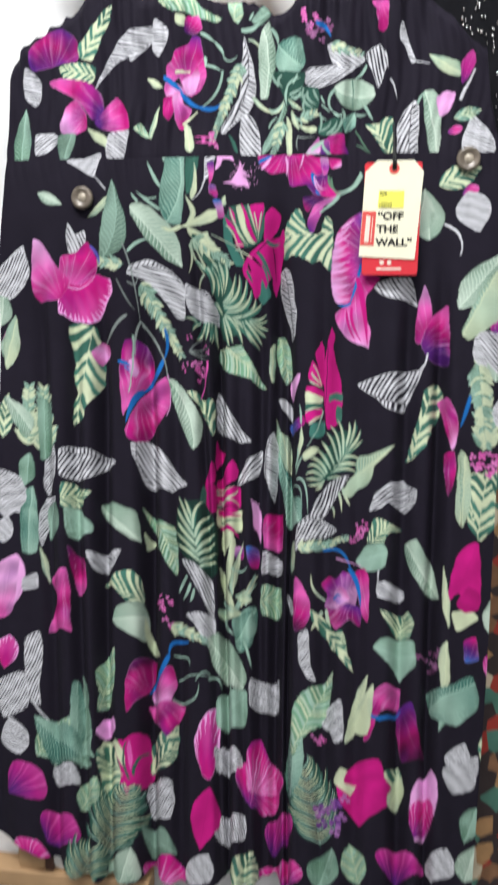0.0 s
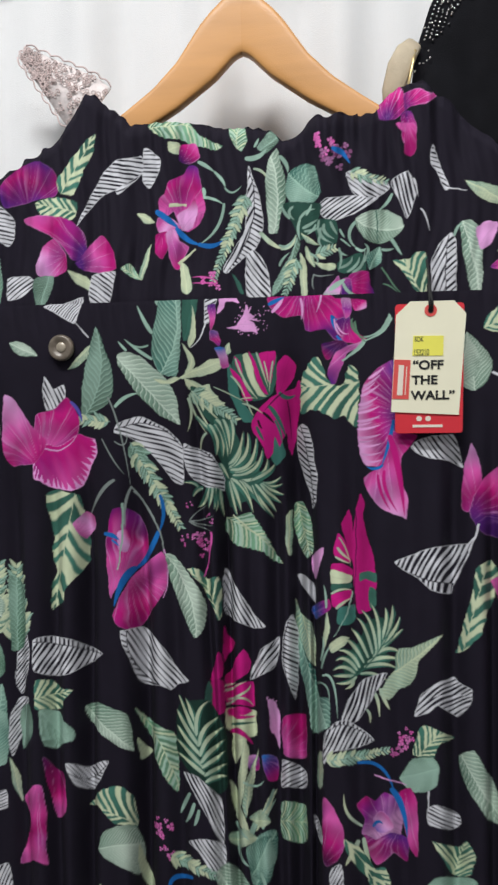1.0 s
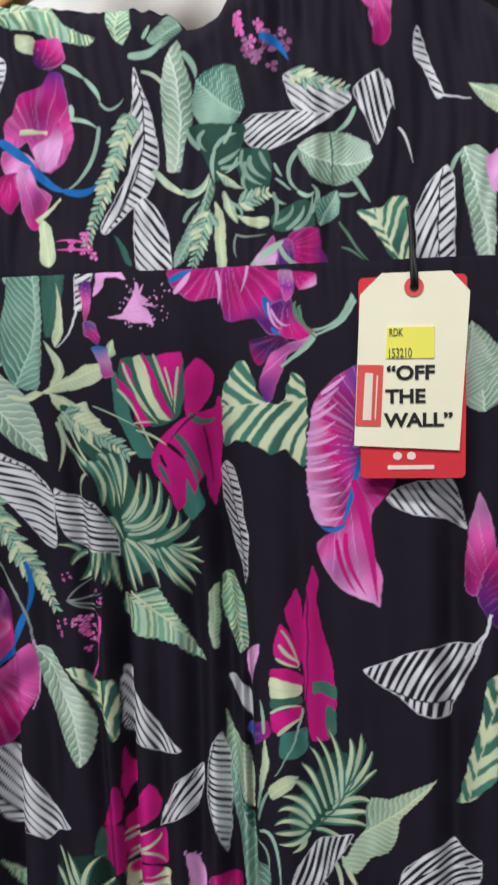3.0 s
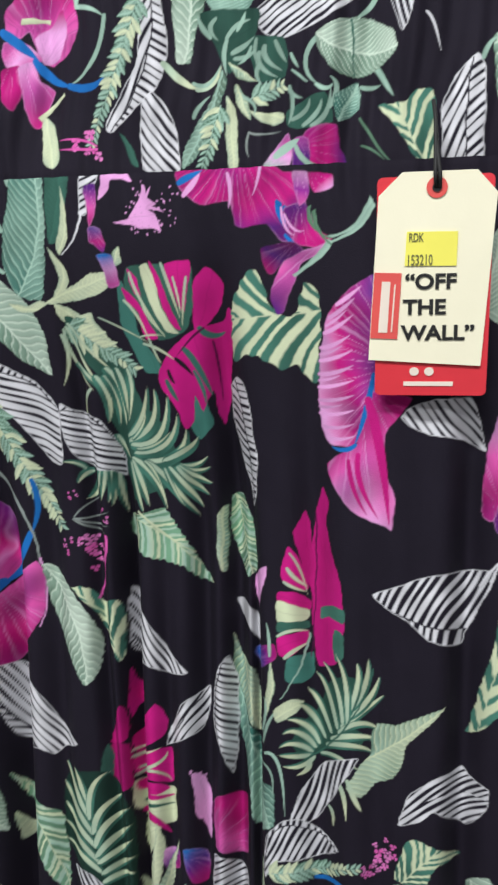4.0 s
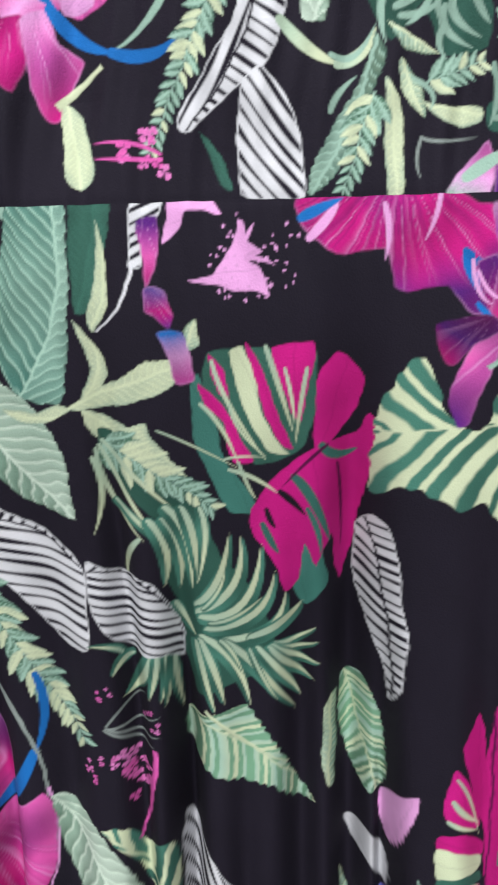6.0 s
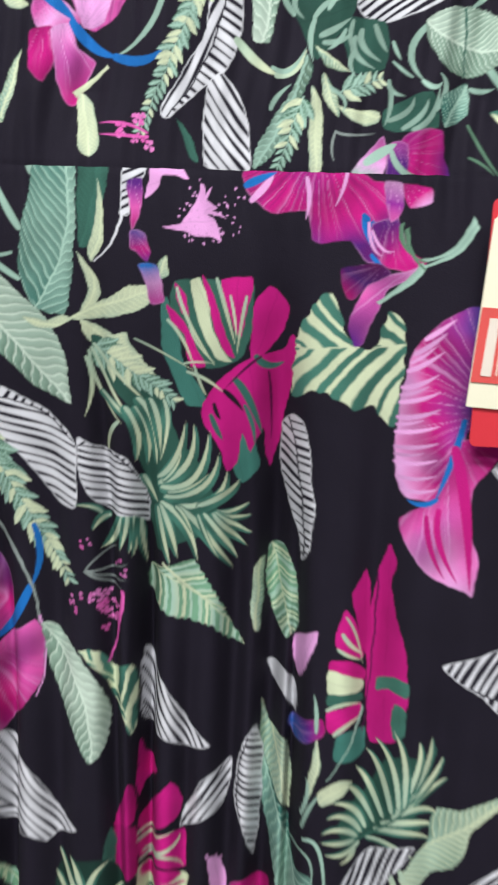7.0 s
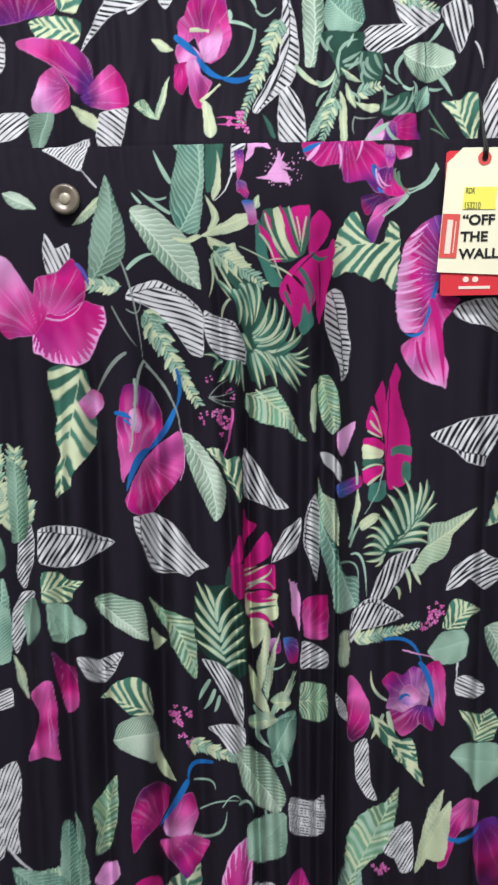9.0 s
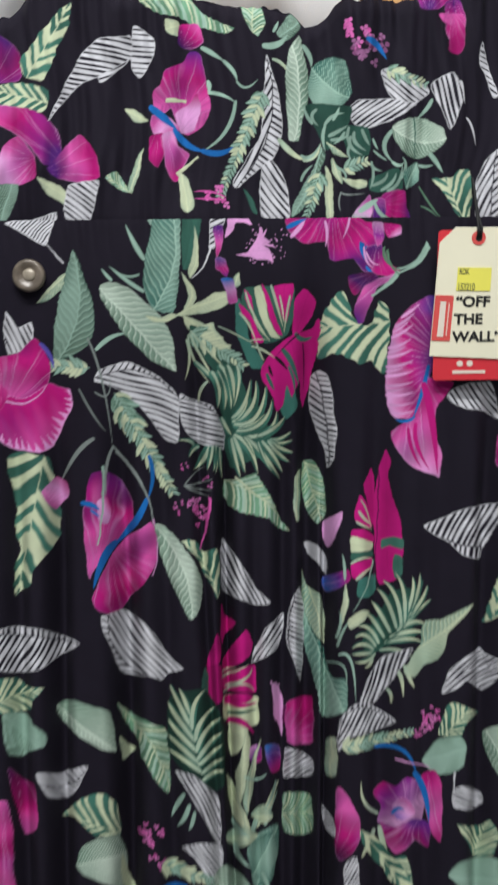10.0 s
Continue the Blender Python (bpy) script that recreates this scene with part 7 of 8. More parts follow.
leaflets(SKIRT, ((13.52, -14.96, 15.07, -15.31, 16.37, -13.75, .45),), BLUE)
striped_leaf(SKIRT, 15.64, -5.54, 16.47, -3.19, 1.80, tone=5, o=(14.27, -3.04, 16.01, -3.31, 16.91, -2.80, 17.62, -4.17, 17.14, -5.81, 15.65, -5.74, 15.07, -4.48))
green_leaf(SKIRT, 14.06, -7.40, 17.60, -7.82, 2.55, tone=7, o=(13.73, -7.34, 14.48, -6.25, 16.12, -5.85, 17.72, -6.25, 17.98, -8.89, 16.58, -9.99, 16.09, -10.54, 15.30, -8.99))
hatch(SKIRT, 0.72, -12.25, 3.14, -12.20, a1=-10, pitch=.27, o=(0.43, -10.86, 2.42, -11.11, 3.27, -10.54, 3.32, -13.92, 1.93, -14.46, 0.41, -13.97))
green_leaf(SKIRT, -3.73, -6.89, -0.24, -12.14, 2.44, tone=0, o=(-3.97, -6.80, -2.98, -5.77, -1.62, -6.92, -0.22, -9.56, 0.09, -11.24, -0.68, -12.36, -2.10, -11.66, -3.54, -9.58))
green_leaf(SKIRT, -2.94, -16.34, -0.01, -12.81, 1.96, tone=7, o=(-3.17, -13.35, -1.22, -12.29, 0.08, -12.55, 0.05, -16.18, -1.74, -17.04, -3.19, -16.68))
leaflets(SKIRT, ((-3.84, -11.45, -3.08, -11.12, -2.61, -12.19, .25), (-1.68, -11.99, -1.60, -12.81, -1.70, -13.34, .2), (-0.24, -12.25, -0.49, -13.06, -0.35, -13.89, .2),), MINT)
flame(SKIRT, -10.52, -13.15, -12.17, -10.29, MAGENTA, MAGENTA*.8, WINE, ray=.6, o=(-13.19, -14.95, -13.04, -12.19, -12.16, -10.02, -10.60, -9.06, -9.58, -9.67, -9.91, -11.50, -10.79, -13.29, -11.88, -14.48, -13.05, -16.18))
flame(SKIRT, -9.85, -14.26, -7.64, -10.86, LILAC, ROSE, MAGENTA, ray=.9, o=(-10.32, -13.24, -9.31, -11.09, -7.87, -10.28, -7.34, -12.20, -8.22, -14.55, -9.85, -14.37))
flame(SKIRT, -9.86, -14.70, -8.41, -18.64, ROSE, MAGENTA, PURPLE, ray=.8, o=(-10.64, -14.70, -8.01, -14.32, -6.47, -14.97, -7.50, -17.18, -8.61, -18.75, -9.54, -17.26, -10.37, -15.61))
leaflets(SKIRT, ((-6.12, -7.42, -7.67, -7.55, -8.13, -9.32, .4), (-8.22, -9.21, -9.22, -11.10, -10.58, -13.26, .55),), BLUE)
leaflets(SKIRT, ((-7.58, -8.98, -6.30, -9.10, -5.87, -10.10, .2), (-7.17, -11.75, -5.52, -11.19, -3.68, -11.16, .15), (-7.76, -14.20, -5.70, -14.20, -4.97, -12.17, .25), (-5.30, -11.73, -4.31, -10.65, -3.58, -11.42, .12),), MINT)
green_leaf(SKIRT, -10.65, -4.66, -9.15, -9.07, 1.02, tone=3, o=(-10.75, -4.56, -10.16, -6.18, -9.10, -9.12, -10.06, -8.38, -10.81, -6.86))
striped_leaf(SKIRT, -16.09, -16.01, -14.19, -8.72, 1.38, tone=3, o=(-16.44, -11.67, -15.19, -9.90, -14.14, -8.56, -14.20, -12.18, -14.98, -15.48, -16.37, -16.20, -16.11, -13.79))
hatch(SKIRT, -23.21, -7.74, -23.65, -15.66, a1=65, pitch=.3, o=(-24.18, -8.28, -22.43, -7.16, -22.22, -9.88, -22.88, -13.70, -22.83, -16.04, -24.13, -15.50, -24.42, -12.07))
leaflets(SKIRT, ((-23.87, -15.39, -22.85, -16.94, -21.24, -18.26, .25),), WHITE)
green_leaf(SKIRT, -18.79, -19.68, -18.47, -12.98, 1.13, tone=2, o=(-19.29, -14.46, -18.82, -12.84, -18.02, -13.18, -17.71, -16.51, -18.03, -19.91, -19.58, -20.00))
green_leaf(SKIRT, -17.67, -15.84, -17.45, -12.23, 0.38, tone=6, o=(-17.79, -11.97, -17.19, -14.37, -17.39, -16.13, -17.83, -15.50))
green_leaf(SKIRT, -22.19, -19.31, -19.73, -18.56, 1.34, tone=2, o=(-22.50, -18.81, -19.93, -17.93, -19.47, -19.82, -22.00, -20.16))
blade(SKIRT, -16.44, -18.97, -14.48, -17.45, 1.38, c=LILAC, o=(-16.64, -18.93, -15.63, -17.08, -14.62, -16.80, -14.34, -18.31, -15.52, -19.51))
flame(SKIRT, -19.38, -0.31, -20.07, -6.85, ROSE, MAGENTA, ROSE, ray=.9, o=(-20.77, -1.02, -19.81, 0.01, -19.07, -0.00, -18.73, -2.08, -18.90, -5.71, -18.81, -7.13, -20.07, -6.80, -21.45, -7.04, -20.53, -4.57, -20.20, -2.65))
hatch(SKIRT, -20.42, 8.62, -19.70, 13.26, a1=50, pitch=.24, d=.55, o=(-20.63, 12.11, -19.67, 13.58, -19.60, 11.15, -20.40, 8.29, -21.01, 9.29))
hatch(SKIRT, -21.58, 3.03, -20.09, 7.63, a1=50, pitch=.26, o=(-21.58, 6.41, -20.70, 7.91, -19.80, 7.89, -20.36, 5.44, -21.57, 2.69, -21.93, 3.97))
striped_leaf(SKIRT, 16.49, 13.04, 18.42, 20.27, 1.93, tone=5, o=(17.51, 19.67, 18.42, 20.32, 19.18, 19.03, 18.37, 16.46, 17.99, 14.35, 15.96, 12.74, 16.31, 14.89, 17.11, 17.38))
flame(SKIRT, 19.05, 18.78, 20.74, 14.23, ROSE, MAGENTA, LILAC, ray=.8, o=(18.41, 18.73, 19.71, 19.08, 20.82, 17.53, 21.03, 15.51, 20.55, 13.87, 19.48, 16.41))
flame(SKIRT, 20.28, 13.45, 20.33, 9.33, MAGENTA, MAGENTA, WINE, o=(19.53, 13.41, 20.80, 13.77, 21.02, 11.42, 20.38, 9.22, 19.81, 11.35))
leaflets(SKIRT, ((21.88, 19.18, 21.57, 17.67, 21.18, 16.13, .35),), BLUE)
green_leaf(SKIRT, 21.68, 6.37, 21.53, 13.50, 0.64, tone=5, o=(21.19, 13.53, 21.95, 13.02, 22.21, 9.43, 21.68, 6.37, 21.14, 7.74, 21.18, 10.86))
striped_leaf(SKIRT, 22.58, 7.12, 23.11, 11.54, 0.86, tone=5, o=(22.14, 11.44, 23.19, 11.60, 23.58, 6.32, 22.57, 7.27))
green_leaf(SKIRT, 16.33, 4.38, 19.58, -1.21, 2.26, tone=0, o=(16.09, 4.44, 17.47, 4.80, 18.45, 3.00, 19.21, 0.96, 19.86, -1.34, 18.59, -1.01, 17.60, 0.43, 16.32, 2.58))
blade(SKIRT, 21.49, -1.73, 23.15, 3.76, 1.78, c=MAGENTA, o=(20.93, -1.89, 21.13, 0.92, 21.76, 3.64, 23.43, 4.68, 23.89, -1.56, 22.67, -2.52, 21.90, -0.71))
blade(SKIRT, 21.62, -2.90, 23.40, -3.41, 1.43, c=CREAM, o=(21.43, -2.87, 22.91, -2.39, 23.82, -3.19, 22.88, -4.28, 21.85, -4.82))
blade(SKIRT, 21.96, -2.48, 23.34, -1.54, 1.24, c=MAGENTA*.8, o=(21.72, -1.97, 22.73, 0.01, 23.73, -0.42, 23.79, -2.28, 22.68, -2.79))
green_leaf(SKIRT, 21.12, -4.59, 20.48, 1.85, 0.55, tone=3, o=(20.30, 2.06, 21.17, -1.76, 21.22, -4.64, 20.33, -1.90))
blossoms(SKIRT, 19.43, -7.98, 1.3, n=14, c=WINE)
green_leaf(SKIRT, 21.12, -12.32, 21.07, -6.24, 0.85, tone=3, o=(20.18, -7.84, 21.12, -6.01, 21.60, -9.91, 21.12, -12.44))
green_leaf(SKIRT, 19.28, -13.50, 23.86, -10.43, 3.35, tone=2, o=(18.80, -11.65, 21.32, -11.07, 23.61, -9.54, 24.39, -12.83, 22.37, -15.48, 19.67, -14.50))
flame(SKIRT, 23.10, -8.07, 23.25, -5.60, BLUE, PURPLE, MAGENTA, o=(22.64, -5.93, 23.68, -5.27, 24.06, -7.65, 22.91, -8.20))
flame(SKIRT, 17.58, 25.38, 17.20, 29.36, MAGENTA, ROSE, LILAC, ray=.9, o=(16.27, 24.64, 16.55, 27.58, 17.20, 29.58, 17.91, 27.37, 17.87, 25.78, 16.90, 24.22))
flame(SKIRT, 17.36, 24.49, 19.20, 26.69, PURPLE*.7, MAGENTA, ROSE, ray=.8, o=(16.95, 24.22, 17.98, 26.70, 19.31, 27.62, 19.70, 22.28, 18.16, 22.39))
stem(SKIRT, 17.70, 23.16, 16.90, 21.13, .16, c=WHITE, b=0.04)
fern(SKIRT, -20.69, 12.74, -20.44, 19.49, 3.2)
fern(SKIRT, -22.52, 13.46, -21.94, 19.71, 2.8)
green_leaf(SKIRT, -23.15, 1.97, -22.31, 8.77, 1.24, tone=2, o=(-23.64, 7.86, -22.13, 9.06, -21.82, 5.73, -22.05, 2.61, -23.89, 1.85))
green_leaf(SKIRT, -20.14, 6.94, -20.58, 3.61, 0.73, tone=6, o=(-20.75, 6.67, -19.79, 7.45, -19.53, 4.93, -20.59, 3.33))
green_leaf(SKIRT, -21.03, -1.25, -21.72, 2.36, 0.60, tone=5, o=(-21.88, 2.63, -21.01, 0.86, -20.87, -1.40, -21.70, 0.09))
hatch(SKIRT, -23.57, -1.51, -22.42, -1.12, a1=30, pitch=.26, o=(-24.01, -1.15, -22.39, -0.43, -22.28, -2.03, -24.07, -2.54))
green_leaf(SKIRT, -22.84, 9.58, -22.45, 12.36, 1.04, tone=1, o=(-23.49, 11.77, -22.16, 12.65, -21.87, 10.18, -23.60, 8.99))
green_leaf(SKIRT, -1.97, -1.31, -1.35, 5.20, 0.69, tone=3, o=(-1.39, 5.30, -1.04, 3.75, -1.46, 0.77, -1.98, -1.41, -2.18, 1.34, -1.69, 3.25))
green_leaf(SKIRT, -1.56, -2.88, -2.73, 1.35, 0.82, tone=3, o=(-2.83, 1.44, -2.11, 0.33, -1.47, -2.98, -2.40, -1.74))
green_leaf(SKIRT, -0.60, -2.85, 0.97, 0.80, 1.06, tone=3, o=(-0.70, -2.95, 0.24, -0.34, 1.06, 0.91, 0.42, -1.35))
green_leaf(SKIRT, -1.07, -1.85, 0.56, -2.05, 1.01, tone=5, o=(-1.17, -1.75, -0.13, -0.94, 0.65, -1.99, -0.15, -2.61))
green_leaf(SKIRT, -2.69, -3.72, -0.71, -3.52, 0.99, tone=5, o=(-2.93, -3.23, -1.56, -2.72, -0.52, -3.52, -1.58, -4.37, -2.75, -4.04))
green_leaf(SKIRT, -1.05, -6.92, 0.54, -3.53, 1.36, tone=2, o=(-1.39, -4.37, 0.55, -3.23, 0.88, -5.32, -0.10, -7.29, -1.14, -6.51))
leaflets(SKIRT, ((-0.28, -6.64, 0.17, -7.98, 0.54, -9.67, .3), (-2.21, -4.20, -1.94, -5.31, -1.13, -6.14, .35), (-2.40, -2.15, -1.91, -3.00, -1.10, -3.80, .3), (-1.50, 1.27, -0.56, 1.04, 0.12, 1.51, .2), (0.82, 0.79, 0.43, -0.49, -0.14, -1.50, .2),), MINT)
hatch(SKIRT, -24.02, 29.87, -21.53, 32.03, a1=60, pitch=.28, o=(-24.52, 31.07, -21.77, 32.89, -21.23, 30.41, -23.36, 28.45, -24.69, 28.77))
green_leaf(SKIRT, -24.29, 21.80, -22.80, 26.30, 1.02, tone=5, o=(-24.35, 24.34, -22.89, 26.69, -22.65, 23.24, -24.21, 21.23))
green_leaf(SKIRT, -24.23, 18.34, -21.86, 14.90, 1.86, tone=0, o=(-24.64, 18.50, -23.06, 17.80, -21.54, 16.27, -22.38, 14.29, -23.97, 16.01))
green_leaf(SKIRT, -20.69, 12.65, -20.45, 18.67, 0.85, tone=1, o=(-21.17, 18.50, -19.76, 17.64, -19.92, 12.84, -21.19, 12.18))
hatch(SKIRT, -25.54, 8.42, -23.40, 7.93, a1=40, pitch=.28, o=(-25.93, 10.73, -23.40, 9.89, -23.06, 7.46, -25.30, 5.57, -26.23, 6.54))
green_leaf(SKIRT, -23.16, 2.04, -22.76, 6.43, 1.07, tone=2, o=(-23.56, 6.50, -21.89, 6.48, -22.09, 2.17, -23.67, 1.80))
flame(SKIRT, -26.51, -5.35, -24.61, 0.94, ROSE, LILAC, LILAC, ray=.6, o=(-26.70, 0.05, -24.20, 1.36, -25.38, -4.95, -27.12, -5.85))
hatch(SKIRT, -27.35, -17.29, -24.75, -12.98, a1=60, pitch=.28, o=(-27.69, -13.66, -24.57, -12.28, -24.31, -16.38, -27.33, -17.99))
green_leaf(SKIRT, -23.42, -17.94, -18.42, -22.09, 3.29, tone=2, o=(-23.72, -17.52, -19.19, -18.63, -17.96, -21.79, -21.96, -23.01))
green_leaf(SKIRT, 20.91, 25.09, 23.45, 30.63, 1.99, tone=5, o=(20.79, 25.30, 22.16, 28.84, 23.87, 31.29, 24.11, 26.83, 21.66, 24.58))
hatch(SKIRT, 22.51, 24.70, 24.09, 22.15, a1=-50, pitch=.28, o=(22.28, 25.22, 24.21, 24.98, 24.43, 21.22, 23.11, 22.61))
fern(SKIRT, 22.45, 22.33, 23.55, 14.26, 2.4)
green_leaf(SKIRT, 21.81, 6.45, 21.73, 13.58, 0.76, tone=5, o=(21.24, 13.81, 22.18, 12.76, 22.51, 8.81, 21.83, 6.22))
blossoms(SKIRT, 23.44, 12.97, 1.2, n=12, c=ROSE)
striped_leaf(SKIRT, 23.32, 5.12, 23.69, 11.66, 1.31, tone=5, o=(22.35, 11.53, 24.08, 11.25, 24.54, 6.74, 23.32, 4.95))
hatch(SKIRT, 9.72, -18.04, 10.61, -13.79, a1=60, pitch=.28, o=(8.75, -14.62, 10.53, -13.45, 10.88, -17.95, 9.73, -18.32))
green_leaf(SKIRT, 11.59, -16.66, 13.84, -11.72, 1.54, tone=3, o=(11.39, -16.61, 12.58, -13.19, 13.96, -11.52, 13.54, -17.27))
hatch(SKIRT, 21.79, -22.45, 24.31, -18.95, a1=-30, pitch=.28, o=(21.39, -20.65, 24.61, -18.56, 24.40, -22.48, 22.36, -23.38))
hatch(SKIRT, -10.69, -27.91, -8.46, -24.53, a1=60, pitch=.28, o=(-10.94, -24.19, -8.15, -24.16, -8.44, -28.93, -10.70, -28.12))
hatch(SKIRT, -3.01, -19.88, -0.92, -22.08, a1=-30, pitch=.28, o=(-3.33, -19.16, -0.50, -21.37, -2.37, -22.15, -3.24, -22.15))
striped_leaf(SKIRT, -12.34, -25.00, -16.09, -21.07, 1.76, tone=5, o=(-16.84, -21.55, -14.77, -20.06, -13.91, -24.64, -15.70, -26.50))
green_leaf(SKIRT, -11.63, -31.06, -8.05, -33.49, 2.06, tone=6, o=(-11.89, -29.94, -9.25, -30.14, -7.81, -33.37, -10.84, -33.37))
green_leaf(SKIRT, 15.91, -25.60, 16.38, -21.37, 0.97, tone=3, o=(15.66, -25.16, 16.30, -21.03, 17.28, -23.26, 16.26, -25.82))


dress = empty("dress", (XC, 0.74, SEAM), "black off-shoulder dress with tropical leaf print on a hanger", "dress")


def dress_piece(name, cloth, label):
    me = grid_mesh(name, cloth.X - XC, drape(cloth.X, cloth.Z) - 0.74, cloth.Z - SEAM, PRINTED, cloth.ink)
    ob = new(name, me)
    ob.parent = dress
    return tagged(ob, label)


dress_piece("skirt", SKIRT, "gathered skirt with soft vertical folds")
dress_piece("bodice", BODICE, "shirred bodice with a frilled elastic neckline")


def back_piece():
    """The plain back of the dress, seen only past the neckline."""
    xs, rs = np.linspace(-0.32, 0.125, 120), np.linspace(0, 1, 50)
    X = np.repeat(xs[None, :], len(rs), 0)
    top = np.interp(xs, TOP_X, TOP_Z) - 0.012
    Z = 1.20 + (top - 1.20)[None, :] * rs[:, None]
    Y = 0.786 + 0.003 * np.sin(90 * X) - 0.02 * np.clip((np.abs(X - XC) - 0.17) / 0.06, 0, 1)
    ob = new("back", grid_mesh("back", X - XC, Y - 0.74, Z - SEAM, BLACK_KNIT))
    ob.parent = dress


back_piece()


def button(x, z, turn):
    y = float(drape(np.array([x]), np.array([z]))[0])
    bm = bmesh.new()
    prof = ((0.0, -0.0035), (0.003, -0.0038), (0.0062, -0.0050), (0.0082, -0.0062), (0.0098, -0.0058), (0.0106, -0.004), (0.0104, -0.001), (0.009, 0.0))
    rings = [[bm.verts.new((r * math.cos(a), d, r * math.sin(a))) for a in np.linspace(0, 2 * math.pi, 28, endpoint=False)] for r, d in prof[1:]]
    mid = bm.verts.new((0, prof[0][1], 0))
    for k in range(28):
        bm.faces.new((mid, rings[0][k], rings[0][(k + 1) % 28]))
    for a, b in zip(rings, rings[1:]):
        for k in range(28):
            bm.faces.new((a[k], b[k], b[(k + 1) % 28], a[(k + 1) % 28]))
    ob = part("button", bm, HORN, dress, "round brown horn button with a raised rim")
    ob.matrix_basis = pose(x - XC, y - 0.74, z - SEAM, 0, turn, 0)
    bm = bmesh.new()
    bmesh.ops.create_uvsphere(bm, u_segments=16, v_segments=8, radius=0.0042, matrix=pose(0.0003, -0.0042, 0.0003) @ Matrix.Diagonal((1, 0.35, 1, 1)))
    part("button_centre", bm, HORN_CENTRE, ob, "pale glossy centre of the button")


button(-0.252, 1.377, 0)
button(0.104, 1.406, 40)


# ---- hanger ----
def hanger():
    top = empty("clothes_hanger", (-0.102, 0.752, 1.70), "varnished light wooden clothes hanger with a wire hook", "hanger")
    for s, name in ((-1, "arm"), (1, "arm")):
        bm = bmesh.new()
        rings = []
        for i in range(33):
            t = i / 32
            x = s * 0.128 * t
            # upper and lower edge of the curved arm
            up = float(np.interp(0.128 * t, (0, 0.007, 0.014, 0.024, 0.033, 0.044, 0.052, 0.070, 0.092, 0.128), (-0.050, -0.052, -0.057, -0.066, -0.076, -0.092, -0.103, -0.121, -0.137, -0.161)))
            low = float(np.interp(0.128 * t, (0, 0.006, 0.022, 0.052, 0.082, 0.128), (-0.098, -0.1005, -0.1165, -0.138, -0.155, -0.180)))
            if t > 0.94:
                mid = (up + low) / 2
                k = math.sqrt(max(0.0, 1 - ((t - 0.94) / 0.065) ** 2))
                up, low = mid + (up - mid) * k, mid + (low - mid) * k
            th = 0.0065
            ring = []
            for a in range(32):
                c, sn_ = math.cos(2 * math.pi * a / 32), math.sin(2 * math.pi * a / 32)
                e = 0.32
                c, sn_ = math.copysign(abs(c) ** e, c), math.copysign(abs(sn_) ** e, sn_)
                ring.append(bm.verts.new((x, -0.006 * math.sin(1.2 * t) + th * c, (up + low) / 2 + (up - low) / 2 * sn_)))
            rings.append(ring)
        for a, b in zip(rings, rings[1:]):
            for k in range(32):
                f = (a[k], a[(k + 1) % 32], b[(k + 1) % 32], b[k])
                bm.faces.new(f if s > 0 else f[::-1])
        bm.faces.new(rings[-1])
        part(name, bm, BEECH, top)
    bm = bmesh.new()
    pts = [(0, 0, -0.055), (0, 0, 0.02)] + [(0.022 * math.sin(a) , 0, 0.046 - 0.022 * math.cos(a)) for a in np.linspace(0.3, 4.4, 16)]
    tube(bm, pts, 0.0018, 8)
    part("hook", bm, STEEL, top, "thin zinc wire hook")


hanger()


# ---- hang tag ----
def tag_text(body, size, x, z, parent, mat, y, wide=1.0):
    cu = bpy.data.curves.new("lettering", "FONT")
    cu.body, cu.size, cu.extrude, cu.offset = body, size, 0.00004, 0.0003 if mat is BLACK_INK else 0.0001
    tmp = bpy.data.objects.new("lettering", cu)
    scene.collection.objects.link(tmp)
    bpy.context.view_layer.update()
    me = bpy.data.meshes.new_from_object(tmp.evaluated_get(bpy.context.evaluated_depsgraph_get()))
    bpy.data.objects.remove(tmp)
    me.name = "lettering"
    me.transform(Matrix.Translation((x, y, z)) @ Matrix.Rotation(math.pi / 2, 4, "X") @ Matrix.Diagonal((wide, 1, 1, 1)))
    me.materials.clear()
    me.materials.append(mat)
    ob = new("lettering", me)
    ob.parent = parent
    return ob


def card(name, outline, mat, parent, y, thick, label="", hole=None):
    bm = bmesh.new()
    a = [bm.verts.new((x, y, z)) for x, z in outline]
    bm.faces.new(a)
    r = bmesh.ops.extrude_face_region(bm, geom=bm.faces[:])
    bmesh.ops.translate(bm, vec=(0, thick, 0), verts=[e for e in r["geom"] if isinstance(e, bmesh.types.BMVert)])
    bmesh.ops.recalc_face_normals(bm, faces=bm.faces)
    ob = part(name, bm, mat, parent, label)
    for p in ob.data.polygons:
        p.use_smooth = False
    return ob


def rounded(x0, z0, x1, z1, r):
    out = []
    for cx, cz, a0 in ((x1 - r, z1 - r, 0), (x0 + r, z1 - r, 90), (x0 + r, z0 + r, 180), (x1 - r, z0 + r, 270)):
        for k in range(5):
            a = math.radians(a0 + 22.5 * k)
            out.append((cx + r * math.cos(a), cz + r * math.sin(a)))
    return out


